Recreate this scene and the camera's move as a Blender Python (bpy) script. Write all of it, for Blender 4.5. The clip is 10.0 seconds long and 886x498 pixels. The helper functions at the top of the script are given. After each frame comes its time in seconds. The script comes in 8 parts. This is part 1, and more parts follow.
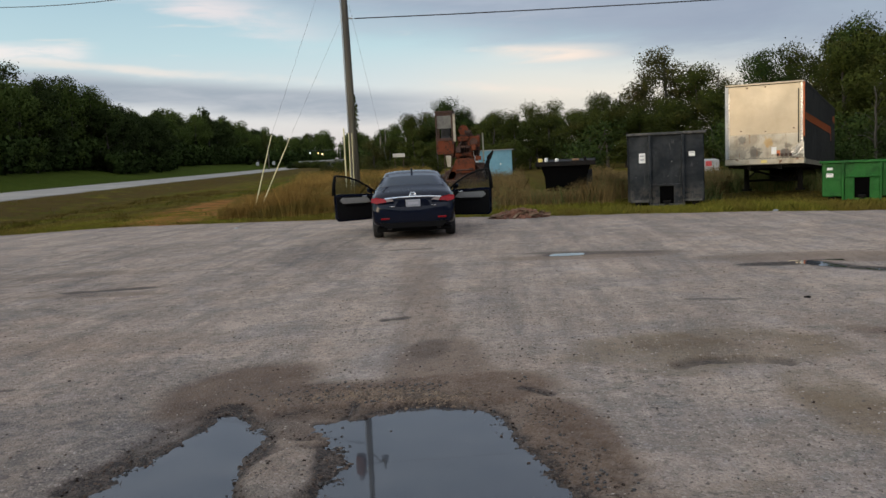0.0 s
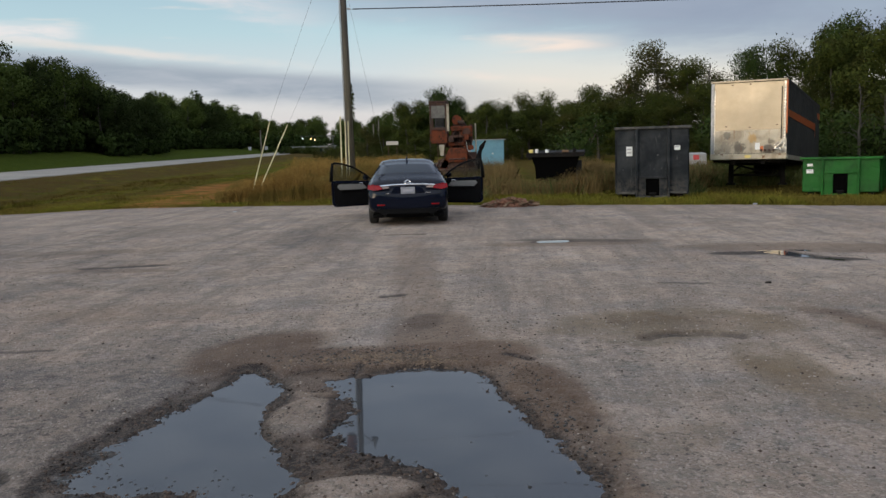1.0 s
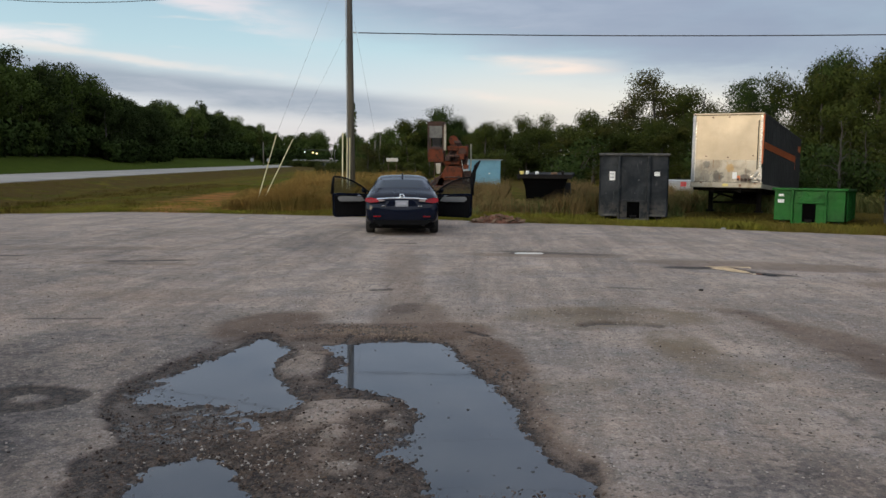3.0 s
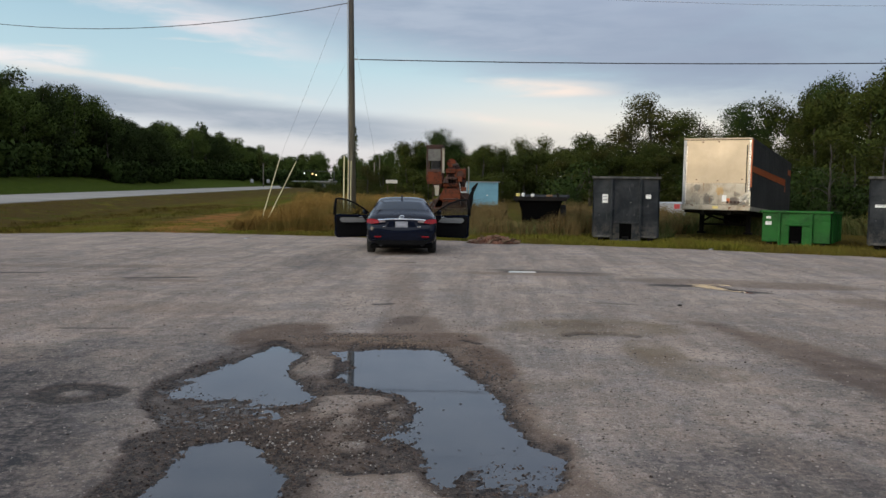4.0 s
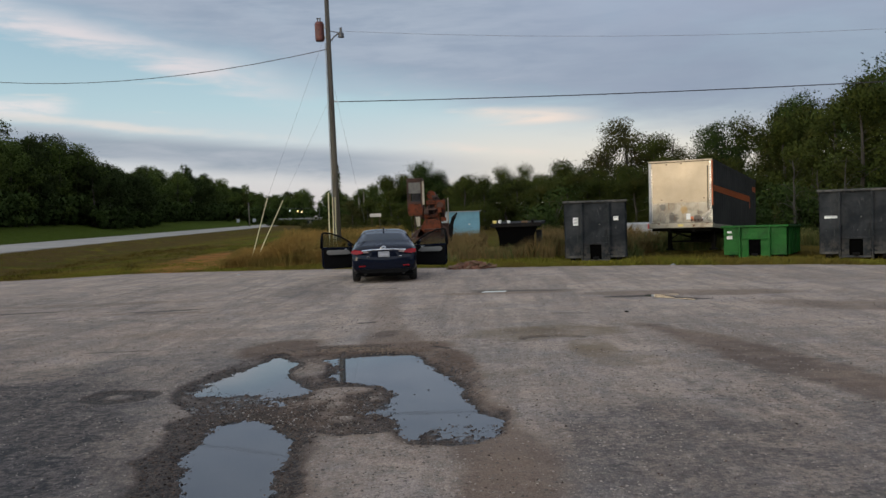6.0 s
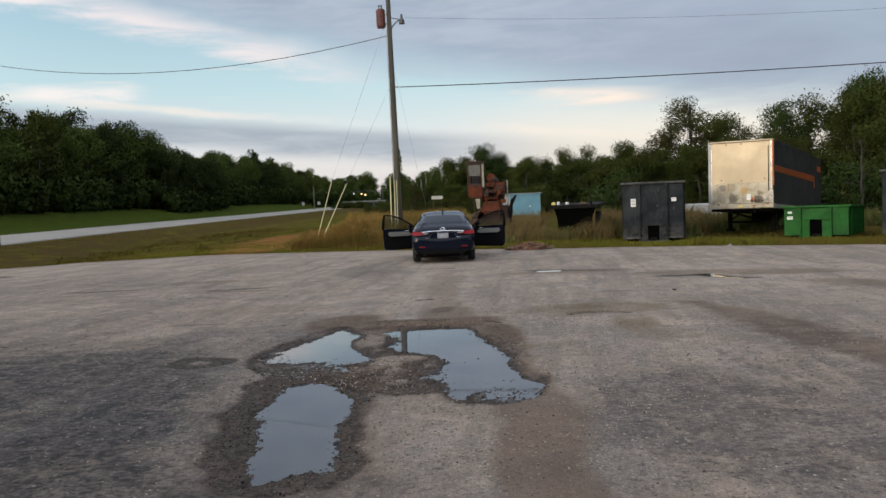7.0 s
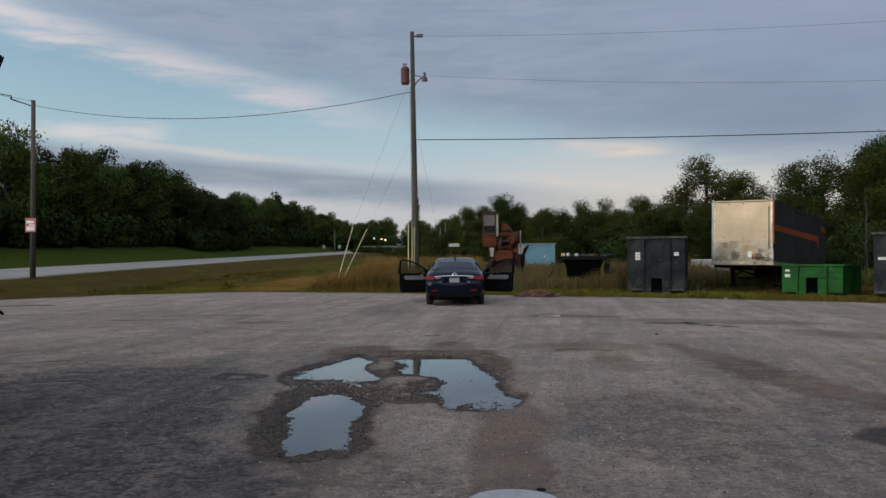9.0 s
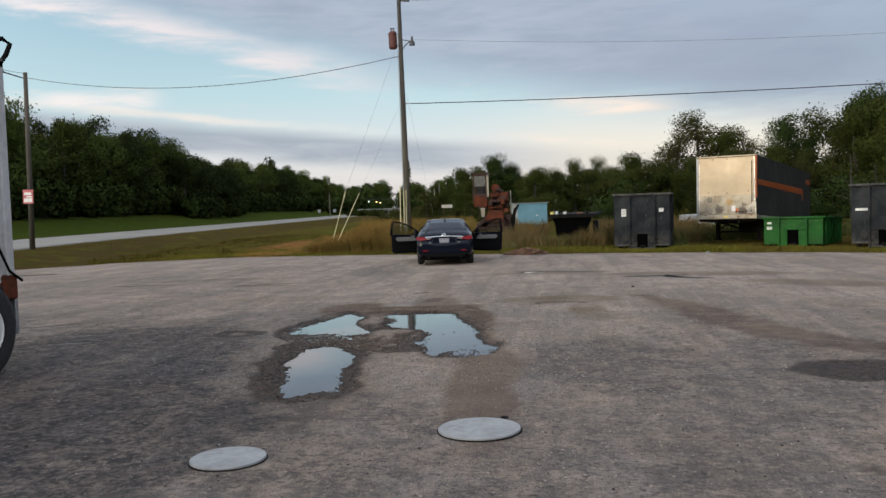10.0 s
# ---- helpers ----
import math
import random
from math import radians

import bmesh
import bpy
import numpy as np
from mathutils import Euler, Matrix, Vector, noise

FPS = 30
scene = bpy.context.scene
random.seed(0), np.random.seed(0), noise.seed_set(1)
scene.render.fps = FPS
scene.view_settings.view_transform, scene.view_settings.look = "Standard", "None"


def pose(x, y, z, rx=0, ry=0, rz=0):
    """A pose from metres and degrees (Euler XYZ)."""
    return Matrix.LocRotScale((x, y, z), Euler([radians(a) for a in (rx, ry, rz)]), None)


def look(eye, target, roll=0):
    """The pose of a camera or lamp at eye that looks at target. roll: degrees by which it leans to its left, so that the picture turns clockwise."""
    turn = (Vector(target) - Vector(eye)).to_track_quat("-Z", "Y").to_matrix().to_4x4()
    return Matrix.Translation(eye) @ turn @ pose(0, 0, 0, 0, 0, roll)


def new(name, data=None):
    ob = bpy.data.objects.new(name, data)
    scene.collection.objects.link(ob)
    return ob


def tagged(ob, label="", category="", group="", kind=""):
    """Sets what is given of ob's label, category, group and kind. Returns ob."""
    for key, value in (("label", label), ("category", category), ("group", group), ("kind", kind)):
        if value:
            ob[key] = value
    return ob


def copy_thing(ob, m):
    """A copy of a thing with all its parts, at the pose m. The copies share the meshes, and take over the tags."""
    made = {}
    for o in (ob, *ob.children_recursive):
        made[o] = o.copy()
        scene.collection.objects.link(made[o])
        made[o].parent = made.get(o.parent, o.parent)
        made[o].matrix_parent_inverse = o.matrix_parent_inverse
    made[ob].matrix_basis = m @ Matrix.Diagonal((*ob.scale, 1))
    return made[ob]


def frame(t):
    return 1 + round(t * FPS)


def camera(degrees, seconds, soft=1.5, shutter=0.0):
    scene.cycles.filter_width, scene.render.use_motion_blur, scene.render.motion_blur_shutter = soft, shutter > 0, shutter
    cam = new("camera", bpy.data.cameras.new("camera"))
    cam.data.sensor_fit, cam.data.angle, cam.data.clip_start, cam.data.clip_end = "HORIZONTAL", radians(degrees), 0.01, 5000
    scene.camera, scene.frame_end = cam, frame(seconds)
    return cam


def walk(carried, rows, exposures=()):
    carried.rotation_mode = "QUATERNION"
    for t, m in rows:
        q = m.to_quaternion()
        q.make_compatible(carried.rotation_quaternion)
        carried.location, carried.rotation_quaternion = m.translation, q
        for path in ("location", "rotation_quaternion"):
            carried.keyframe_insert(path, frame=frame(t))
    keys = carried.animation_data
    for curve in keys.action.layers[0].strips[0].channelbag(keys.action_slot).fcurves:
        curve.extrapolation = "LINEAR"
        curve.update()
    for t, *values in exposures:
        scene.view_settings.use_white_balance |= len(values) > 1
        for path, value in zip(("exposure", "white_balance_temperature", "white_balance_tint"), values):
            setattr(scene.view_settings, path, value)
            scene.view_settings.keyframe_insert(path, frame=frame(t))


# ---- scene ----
cam = camera(54.4, 10.0, soft=1.5)
PATH = [
    (0, (1.306, 0.001, 1.673), (1.155, 1.983, 1.455), -2.8),
    (0.5, (1.343, -0.458, 1.695), (1.19, 1.519, 1.438), -2.4),
    (1, (1.324, -0.853, 1.718), (1.194, 1.128, 1.472), -1.7),
    (1.5, (1.487, -1.233, 1.705), (1.356, 0.749, 1.473), -1.2),
    (2, (1.551, -1.678, 1.696), (1.426, 0.305, 1.469), -1.1),
    (2.5, (1.602, -2.154, 1.711), (1.471, -0.171, 1.488), 0.1),
    (4, (1.718, -3.523, 1.765), (1.596, -1.533, 1.61), 0.6),
    (4.5, (1.769, -4.012, 1.795), (1.654, -2.02, 1.659), -0.6),
    (5, (1.751, -4.506, 1.806), (1.652, -2.511, 1.702), -1.4),
    (5.5, (1.949, -4.913, 1.791), (1.858, -2.917, 1.7), -1.6),
    (5.7, (1.996, -5.083, 1.765), (1.908, -3.086, 1.681), -1.9),
    (6.8, (2.223, -5.896, 1.76), (2.067, -3.905, 1.66), -2.5),
    (7, (2.254, -6.065, 1.768), (2.014, -4.083, 1.648), -2.4),
    (7.5, (2.272, -6.523, 1.723), (2.009, -4.544, 1.6), -2.1),
    (8, (2.368, -6.928, 1.75), (2.099, -4.949, 1.647), -0.8),
    (8.5, (2.568, -7.33, 1.748), (2.292, -5.349, 1.753), -0.5),
    (9, (2.686, -7.884, 1.756), (2.405, -5.904, 1.747), -0.5),
    (9.5, (2.857, -8.324, 1.752), (2.58, -6.344, 1.728), -0.8),
    (10, (3.01, -8.746, 1.764), (2.736, -6.767, 1.665), -1.9),
]
walk(cam, [(t, look(eye, target, roll)) for t, eye, target, roll in PATH], exposures=((0, 0.34, 6820, 13), (0.5, 0.68, 6970, 13), (1, 0.27, 6720, 13), (2.5, 0.35, 6670, 13), (4, 0.35, 6640, 13), (4.5, 0.34, 6660, 13), (5, 0.09, 6640, 13), (5.5, 0.10, 6620, 13), (7, 0.43, 6870, 13), (7.6, 0.46, 6870, 13), (8.1, 0.38, 6870, 13), (8.5, -0.12, 6420, 13), (9, -0.1, 6420, 13), (9.5, 0.37, 6720, 13), (10, 0.4, 6820, 13)))

# ---- light: dusk under broken cloud, the glow of the sunset low behind the eye ----
SUN_AZ, SUN_EL = 216.0, 13.0          # degrees clockwise from +y, degrees above the horizon
world = bpy.data.worlds.new("dusk_sky")
scene.world = world
world.use_nodes = True
wt = world.node_tree
wt.nodes.clear()


class Nodes:
    """Short hand for building node trees."""

    def __init__(self, tree):
        self.tree = tree

    def node(self, kind):
        return self.tree.nodes.new(kind)

    def plug(self, socket, value):
        if isinstance(value, bpy.types.NodeSocket):
            self.tree.links.new(value, socket)
        elif isinstance(value, (tuple, list)) and len(value) == 3 and socket.type == "RGBA":
            socket.default_value = (*value, 1)
        else:
            socket.default_value = value

    def math(self, op, a, b=0.0, c=0.0, clamp=False):
        n = self.node("ShaderNodeMath")
        n.operation, n.use_clamp = op, clamp
        for s, v in zip(n.inputs, (a, b, c)):
            self.plug(s, v)
        return n.outputs[0]

    def step(self, v, lo, hi, to0=0.0, to1=1.0):
        n = self.node("ShaderNodeMapRange")
        n.interpolation_type = "SMOOTHSTEP"
        for s, x in zip(n.inputs, (v, lo, hi, to0, to1)):
            self.plug(s, x)
        return n.outputs[0]

    def mix(self, f, a, b, blend="MIX"):
        n = self.node("ShaderNodeMix")
        n.data_type, n.blend_type = "RGBA", blend
        for i, v in ((0, f), (6, a), (7, b)):
            self.plug(n.inputs[i], v)
        return n.outputs[2]

    def noise(self, vector, scale, detail=4.0, rough=0.55, distort=0.0):
        n = self.node("ShaderNodeTexNoise")
        if vector is not None:
            self.plug(n.inputs["Vector"], vector)
        for k, v in (("Scale", scale), ("Detail", detail), ("Roughness", rough), ("Distortion", distort)):
            self.plug(n.inputs[k], v)
        return n.outputs[0]

    def ramp(self, f, *stops):
        n = self.node("ShaderNodeValToRGB")
        r = n.color_ramp
        while len(r.elements) < len(stops):
            r.elements.new(0.5)
        for e, (p, c) in zip(r.elements, stops):
            e.position, e.color = p, (*c, 1)
        self.plug(n.inputs[0], f)
        return n.outputs[0]

    def xyz(self, x, y, z):
        n = self.node("ShaderNodeCombineXYZ")
        for s, v in zip(n.inputs, (x, y, z)):
            self.plug(s, v)
        return n.outputs[0]


SKY = 0.10                            # strength of the sky
w = Nodes(wt)
sky = w.node("ShaderNodeTexSky")
sky.sky_type, sky.sun_disc = "NISHITA", False
sky.sun_elevation, sky.sun_rotation = radians(SUN_EL), radians(SUN_AZ)
sky.air_density, sky.dust_density, sky.ozone_density = 1.0, 1.5, 1.2
way = w.node("ShaderNodeSeparateXYZ")
wt.links.new(w.node("ShaderNodeTexCoord").outputs["Generated"], way.inputs[0])
az = w.math("MULTIPLY", w.math("ARCTAN2", way.outputs[0], way.outputs[1]), 180 / math.pi)
el = w.math("MULTIPLY", w.math("ARCSINE", way.outputs[2]), 180 / math.pi)
soft_n = w.noise(w.xyz(w.math("MULTIPLY", az, 0.05), w.math("MULTIPLY", el, 0.16), 0.0), 1.0, 5.0, 0.55, 0.4)
fine_n = w.noise(w.xyz(w.math("MULTIPLY", az, 0.16), w.math("MULTIPLY", el, 0.9), 3.0), 1.0, 5.0, 0.6, 0.3)
wob = w.math("MULTIPLY", w.math("SUBTRACT", soft_n, 0.5), 6.0)
fwob = w.math("MULTIPLY", w.math("SUBTRACT", fine_n, 0.5), 2.4)


def lit(r, g, b):
    return (r / SKY, g / SKY, b / SKY)


# clear air between the clouds: pale above the horizon, blue-green higher up
clear = w.ramp(w.math("DIVIDE", el, 30.0, clamp=True), (0.0, lit(0.64, 0.61, 0.62)), (0.12, lit(0.61, 0.65, 0.69)), (0.24, lit(0.42, 0.60, 0.67)), (0.4, lit(0.29, 0.47, 0.585)), (1.0, lit(0.22, 0.33, 0.52)))
clear = w.mix(w.math("MULTIPLY", w.step(az, -9.0, 2.0, 0.0, 0.65), w.step(el, 7.5, 3.0)), clear, lit(0.74, 0.69, 0.60))
air = w.mix(0.82, sky.outputs[0], clear)
# a high grey sheet, whose lower edge climbs towards the road's side
edge = w.math("ADD", w.math("MULTIPLY", w.math("MAXIMUM", w.math("SUBTRACT", -12.0, az), 0.0), 0.24), 8.6)
edge = w.math("SUBTRACT", edge, w.math("MULTIPLY", w.math("MAXIMUM", w.math("ADD", az, 12.0), 0.0), 0.15))
lift = w.math("SUBTRACT", el, w.math("MAXIMUM", edge, 4.2))
lift = w.math("ADD", lift, w.math("MULTIPLY", wob, 0.45))
lift = w.math("ADD", lift, fwob)
sheet = w.math("MULTIPLY", w.step(lift, -1.4, 2.6), w.step(soft_n, 0.22, 0.5, 0.72, 0.97))
grey = w.mix(w.step(fine_n, 0.3, 0.7), lit(0.262, 0.33, 0.425), lit(0.332, 0.40, 0.49))
grey = w.mix(w.step(az, -6.0, 14.0, 0.0, 0.75), grey, w.mix(w.step(el, 8.0, 15.0), lit(0.235, 0.29, 0.385), lit(0.315, 0.375, 0.495)))
sky_c = w.mix(sheet, air, grey)
# the lit rim under the sheet
rim = w.math("MULTIPLY", w.step(w.math("ABSOLUTE", w.math("ADD", lift, 0.4)), 1.6, 0.1), w.step(az, -8.0, -20.0))
sky_c = w.mix(w.math("MULTIPLY", rim, w.step(fine_n, 0.3, 0.62, 0.25, 0.85)), sky_c, lit(0.66, 0.63, 0.65))
# a lavender bank over the horizon, sinking away from the road, with a bright upper rim
bank_mid = w.math("ADD", w.math("MULTIPLY", az, -0.085), w.math("ADD", 2.75, w.math("MULTIPLY", fwob, 0.35)))
over = w.math("SUBTRACT", el, bank_mid)
bank = w.math("MULTIPLY", w.step(over, 1.35, 0.35), w.step(over, -1.6, -0.35))
bank = w.math("MULTIPLY", bank, w.step(az, 4.0, -12.0, 0.15, 0.92))
sky_c = w.mix(bank, sky_c, w.mix(w.step(fine_n, 0.3, 0.7), lit(0.26, 0.32, 0.385), lit(0.35, 0.40, 0.46)))
rim2 = w.math("MULTIPLY", w.step(w.math("ABSOLUTE", w.math("SUBTRACT", over, 1.35)), 0.42, 0.05), w.step(soft_n, 0.46, 0.62, 0.0, 0.6))
sky_c = w.mix(rim2, sky_c, lit(0.74, 0.66, 0.60))
# small bright flecks
fleck = w.math("MULTIPLY", w.step(w.noise(w.xyz(w.math("MULTIPLY", az, 0.11), w.math("MULTIPLY", el, 0.85), 9.0), 1.0, 3.0, 0.5), 0.62, 0.76), w.math("MULTIPLY", w.step(el, 4.0, 6.0), w.step(el, 10.0, 8.0)))
sky_c = w.mix(w.math("MULTIPLY", fleck, w.step(az, 8.0, 3.0, 0.0, 0.8)), sky_c, lit(0.72, 0.66, 0.62))
# a long cream streak of lit cloud
streak = w.math("ABSOLUTE", w.math("ADD", w.math("SUBTRACT", el, 6.3), w.math("ADD", w.math("MULTIPLY", az, 0.04), w.math("MULTIPLY", fwob, 0.35))))
streak = w.math("MULTIPLY", w.step(streak, 0.75, 0.1), w.math("MULTIPLY", w.step(az, -2.0, 1.5), w.step(az, 9.0, 4.0)))
sky_c = w.mix(w.math("MULTIPLY", streak, w.step(fine_n, 0.35, 0.6, 0.35, 0.9)), sky_c, lit(0.78, 0.68, 0.60))
# a small pale cloud over the wood beside the road
puff = w.math("ABSOLUTE", w.math("ADD", w.math("SUBTRACT", el, 7.2), w.math("MULTIPLY", fwob, 0.4)))
puff = w.math("MULTIPLY", w.step(puff, 0.7, 0.1), w.math("MULTIPLY", w.step(az, -34.0, -31.0), w.step(az, -24.5, -27.5)))
sky_c = w.mix(w.math("MULTIPLY", puff, w.step(fine_n, 0.35, 0.6, 0.3, 0.85)), sky_c, lit(0.70, 0.68, 0.68))
# the whole sky brightens and warms towards the sunset behind the eye
GLOW_EL = radians(30)                 # the lit cloud deck above the sunset
sx, sy, sz = math.sin(radians(SUN_AZ)) * math.cos(GLOW_EL), math.cos(radians(SUN_AZ)) * math.cos(GLOW_EL), math.sin(GLOW_EL)
toward = w.math("ADD", w.math("ADD", w.math("MULTIPLY", way.outputs[0], sx), w.math("MULTIPLY", way.outputs[1], sy)), w.math("MULTIPLY", way.outputs[2], sz))
gain = w.step(toward, -0.35, 1.0, 0.0, 2.5)
gain = w.math("ADD", gain, w.step(toward, 0.80, 1.0, 0.0, 0.6))
sky_c = w.mix(1.0, sky_c, w.xyz(w.math("ADD", w.math("MULTIPLY", gain, 1.0), 1.0), w.math("ADD", w.math("MULTIPLY", gain, 0.86), 1.0), w.math("ADD", w.math("MULTIPLY", gain, 0.66), 1.0)), "MULTIPLY")
back = w.node("ShaderNodeBackground")
wt.links.new(sky_c, back.inputs[0])
back.inputs[1].default_value = SKY
wt.links.new(back.outputs[0], w.node("ShaderNodeOutputWorld").inputs[0])

sun = new("sun", bpy.data.lights.new("sun", "SUN"))
sun.data.energy, sun.data.angle, sun.data.color = 0.55, radians(20), (1.0, 0.83, 0.66)
sa, se = radians(SUN_AZ), radians(SUN_EL)
sun.matrix_world = look((0, 0, 40), (-40 * math.sin(sa), -40 * math.cos(sa), 40 - 40 * math.tan(se)))

# ---- materials ----


def stuff(name, rough=0.8, metal=0.0, spec=0.5):
    """A new material; returns it, its node hand and its main shader."""
    m = bpy.data.materials.new(name)
    m.use_nodes = True
    n = Nodes(m.node_tree)
    b = m.node_tree.nodes["Principled BSDF"]
    b.inputs["Roughness"].default_value, b.inputs["Metallic"].default_value = rough, metal
    b.inputs["Specular IOR Level"].default_value = spec
    return m, n, b


def where(n):
    return n.node("ShaderNodeTexCoord").outputs["Object"]


def bump(n, b, height, strength, distance):
    k = n.node("ShaderNodeBump")
    k.inputs["Strength"].default_value, k.inputs["Distance"].default_value = strength, distance
    n.plug(k.inputs["Height"], height)
    n.plug(b.inputs["Normal"], k.outputs[0])


def worn(name, base, stain, rough=0.6, metal=0.0, grain=8.0, coarse=1.5, amount=(0.45, 0.75), relief=0.15, spec=0.5, chips=None, chip_at=(0.66, 0.72), vary=0.12, dents=0.0):
    """A surface of one colour with stains at a coarse and a fine scale, and chips where given."""
    m, n, b = stuff(name, rough, metal, spec)
    p = where(n)
    big, small = n.noise(p, coarse, 5, 0.6, 0.3), n.noise(p, grain, 6, 0.65)
    f = n.step(n.math("ADD", n.math("MULTIPLY", big, 0.65), n.math("MULTIPLY", small, 0.35)), *amount)
    c = n.mix(f, base, stain)
    if chips:
        c = n.mix(n.step(n.noise(p, grain * 0.6, 8, 0.7), *chip_at), c, chips)
    n.plug(b.inputs["Base Color"], c)
    n.plug(b.inputs["Roughness"], n.step(small, 0.3, 0.7, max(rough - vary, 0.02), min(rough + vary, 1)))
    if dents:
        bump(n, b, n.math("ADD", n.noise(p, 2.6, 3, 0.5, 0.4), n.math("MULTIPLY", small, 0.06)), 1.0, dents)
    elif relief:
        bump(n, b, small, relief, 0.01)
    return m


def asphalt_mat():
    m, n, b = stuff("worn_asphalt", 0.9, 0, 0.16)
    p = where(n)
    at = n.node("ShaderNodeAttribute")
    at.attribute_name = "marks"
    sep = n.node("ShaderNodeSeparateColor")
    n.plug(sep.inputs[0], at.outputs["Color"])
    wet, dirt, dark = sep.outputs
    olive = at.outputs["Alpha"]
    big, mid, fine = n.noise(p, 0.22, 5, 0.6, 0.5), n.noise(p, 1.6, 6, 0.62), n.noise(p, 46.0, 3, 0.7)
    along = n.node("ShaderNodeMapping")
    n.plug(along.inputs[0], p)
    along.inputs["Scale"].default_value = (1.9, 0.13, 1.0)
    along.inputs["Rotation"].default_value = (0, 0, radians(5))
    tracks = n.noise(along.outputs[0], 1.0, 5, 0.62, 0.25)
    patch, crust = n.noise(p, 5.0, 5, 0.65, 0.6), n.noise(p, 17.0, 4, 0.7, 0.3)
    soft = n.noise(p, 0.62, 5, 0.6, 0.9)
    # pinkish tan where the binder has worn off, blue-grey where it is left
    c = n.mix(n.step(big, 0.36, 0.64), (0.228, 0.182, 0.152), (0.325, 0.264, 0.222))
    c = n.mix(n.step(soft, 0.49, 0.63, 0.0, 0.7), c, (0.168, 0.145, 0.130))
    c = n.mix(n.step(soft, 0.47, 0.33, 0.0, 0.5), c, (0.385, 0.315, 0.262))
    fine_way = n.node("ShaderNodeMapping")
    n.plug(fine_way.inputs[0], p)
    fine_way.inputs["Scale"].default_value = (6.5, 0.40, 1.0)
    fine_way.inputs["Rotation"].default_value = (0, 0, radians(5))
    lanes = n.noise(fine_way.outputs[0], 1.0, 4, 0.6, 0.2)
    c = n.mix(n.step(lanes, 0.50, 0.66, 0.0, 0.42), c, (0.155, 0.130, 0.114))
    c = n.mix(n.step(lanes, 0.46, 0.32, 0.0, 0.35), c, (0.385, 0.318, 0.268))
    c = n.mix(n.step(tracks, 0.50, 0.66, 0.0, 0.7), c, (0.145, 0.124, 0.112))
    c = n.mix(n.step(tracks, 0.45, 0.32, 0.0, 0.5), c, (0.385, 0.318, 0.268))
    c = n.mix(n.step(mid, 0.48, 0.64, 0.0, 0.5), c, (0.170, 0.141, 0.120))
    c = n.mix(n.step(patch, 0.52, 0.64, 0.0, 0.5), c, (0.130, 0.126, 0.109))
    c = n.mix(n.step(patch, 0.45, 0.33, 0.0, 0.5), c, (0.385, 0.322, 0.275))
    c = n.mix(n.step(crust, 0.53, 0.64, 0.0, 0.6), c, (0.095, 0.083, 0.075))
    c = n.mix(n.step(crust, 0.42, 0.30, 0.0, 0.35), c, (0.43, 0.375, 0.330))
    # clusters of pits where stones have come out
    pits = n.math("MULTIPLY", n.step(n.noise(p, 13.0, 5, 0.72), 0.55, 0.63), n.step(n.noise(p, 0.8, 5, 0.68, 0.8), 0.42, 0.58, 0.12, 1.0))
    c = n.mix(n.math("MULTIPLY", pits, 0.85), c, (0.048, 0.043, 0.040))
    grit = n.node("ShaderNodeTexVoronoi")
    n.plug(grit.inputs["Vector"], p)
    grit.inputs["Scale"].default_value = 62.0
    pick = n.node("ShaderNodeSeparateColor")
    n.plug(pick.inputs[0], grit.outputs["Color"])
    c = n.mix(n.step(pick.outputs[0], 0.6, 1.0, 0.0, 0.30), c, (0.44, 0.39, 0.35))
    c = n.mix(n.step(pick.outputs[1], 0.62, 0.95, 0.0, 0.24), c, (0.06, 0.055, 0.052))
    c = n.mix(n.step(fine, 0.3, 0.7, 0.0, 0.22), c, (0.12, 0.11, 0.1))
    # bluer where the stone shows, pinker where dust lies
    hue = n.noise(p, 1.15, 5, 0.65, 0.7)
    c = n.mix(n.step(hue, 0.50, 0.62, 0.0, 0.5), c, n.mix(1.0, c, (0.86, 0.92, 1.02), "MULTIPLY"))
    c = n.mix(n.step(hue, 0.48, 0.36, 0.0, 0.45), c, n.mix(1.0, c, (1.10, 1.03, 0.97), "MULTIPLY"))
    c = n.mix(1.0, c, (1.17, 1.13, 1.105), "MULTIPLY")
    brown = n.mix(n.step(mid, 0.3, 0.7), (0.088, 0.055, 0.038), (0.150, 0.101, 0.071))
    c = n.mix(n.math("MULTIPLY", dirt, n.step(n.math("ADD", n.math("MULTIPLY", fine, 0.5), n.math("MULTIPLY", crust, 0.5)), 0.40, 0.58, 1.0, 0.70)), c, brown)
    c = n.mix(n.math("MULTIPLY", olive, n.step(n.math("ADD", n.math("MULTIPLY", patch, 0.5), n.math("MULTIPLY", fine, 0.5)), 0.3, 0.62, 1.0, 0.7)), c, n.mix(n.step(mid, 0.3, 0.7), (0.112, 0.078, 0.048), (0.170, 0.126, 0.080)))
    c = n.mix(n.math("MULTIPLY", dark, n.step(n.math("ADD", n.math("MULTIPLY", crust, 0.6), n.math("MULTIPLY", patch, 0.4)), 0.40, 0.58, 0.55, 0.95)), c, (0.034, 0.033, 0.036))
    mud = n.mix(n.step(n.math("ADD", n.math("MULTIPLY", crust, 0.6), n.math("MULTIPLY", fine, 0.4)), 0.44, 0.60), (0.014, 0.0115, 0.011), (0.092, 0.069, 0.056))
    mud = n.mix(n.step(patch, 0.54, 0.68, 0.0, 0.55), mud, (0.085, 0.063, 0.048))
    c = n.mix(n.math("MULTIPLY", wet, 1.15, clamp=True), c, mud)
    n.plug(b.inputs["Base Color"], c)
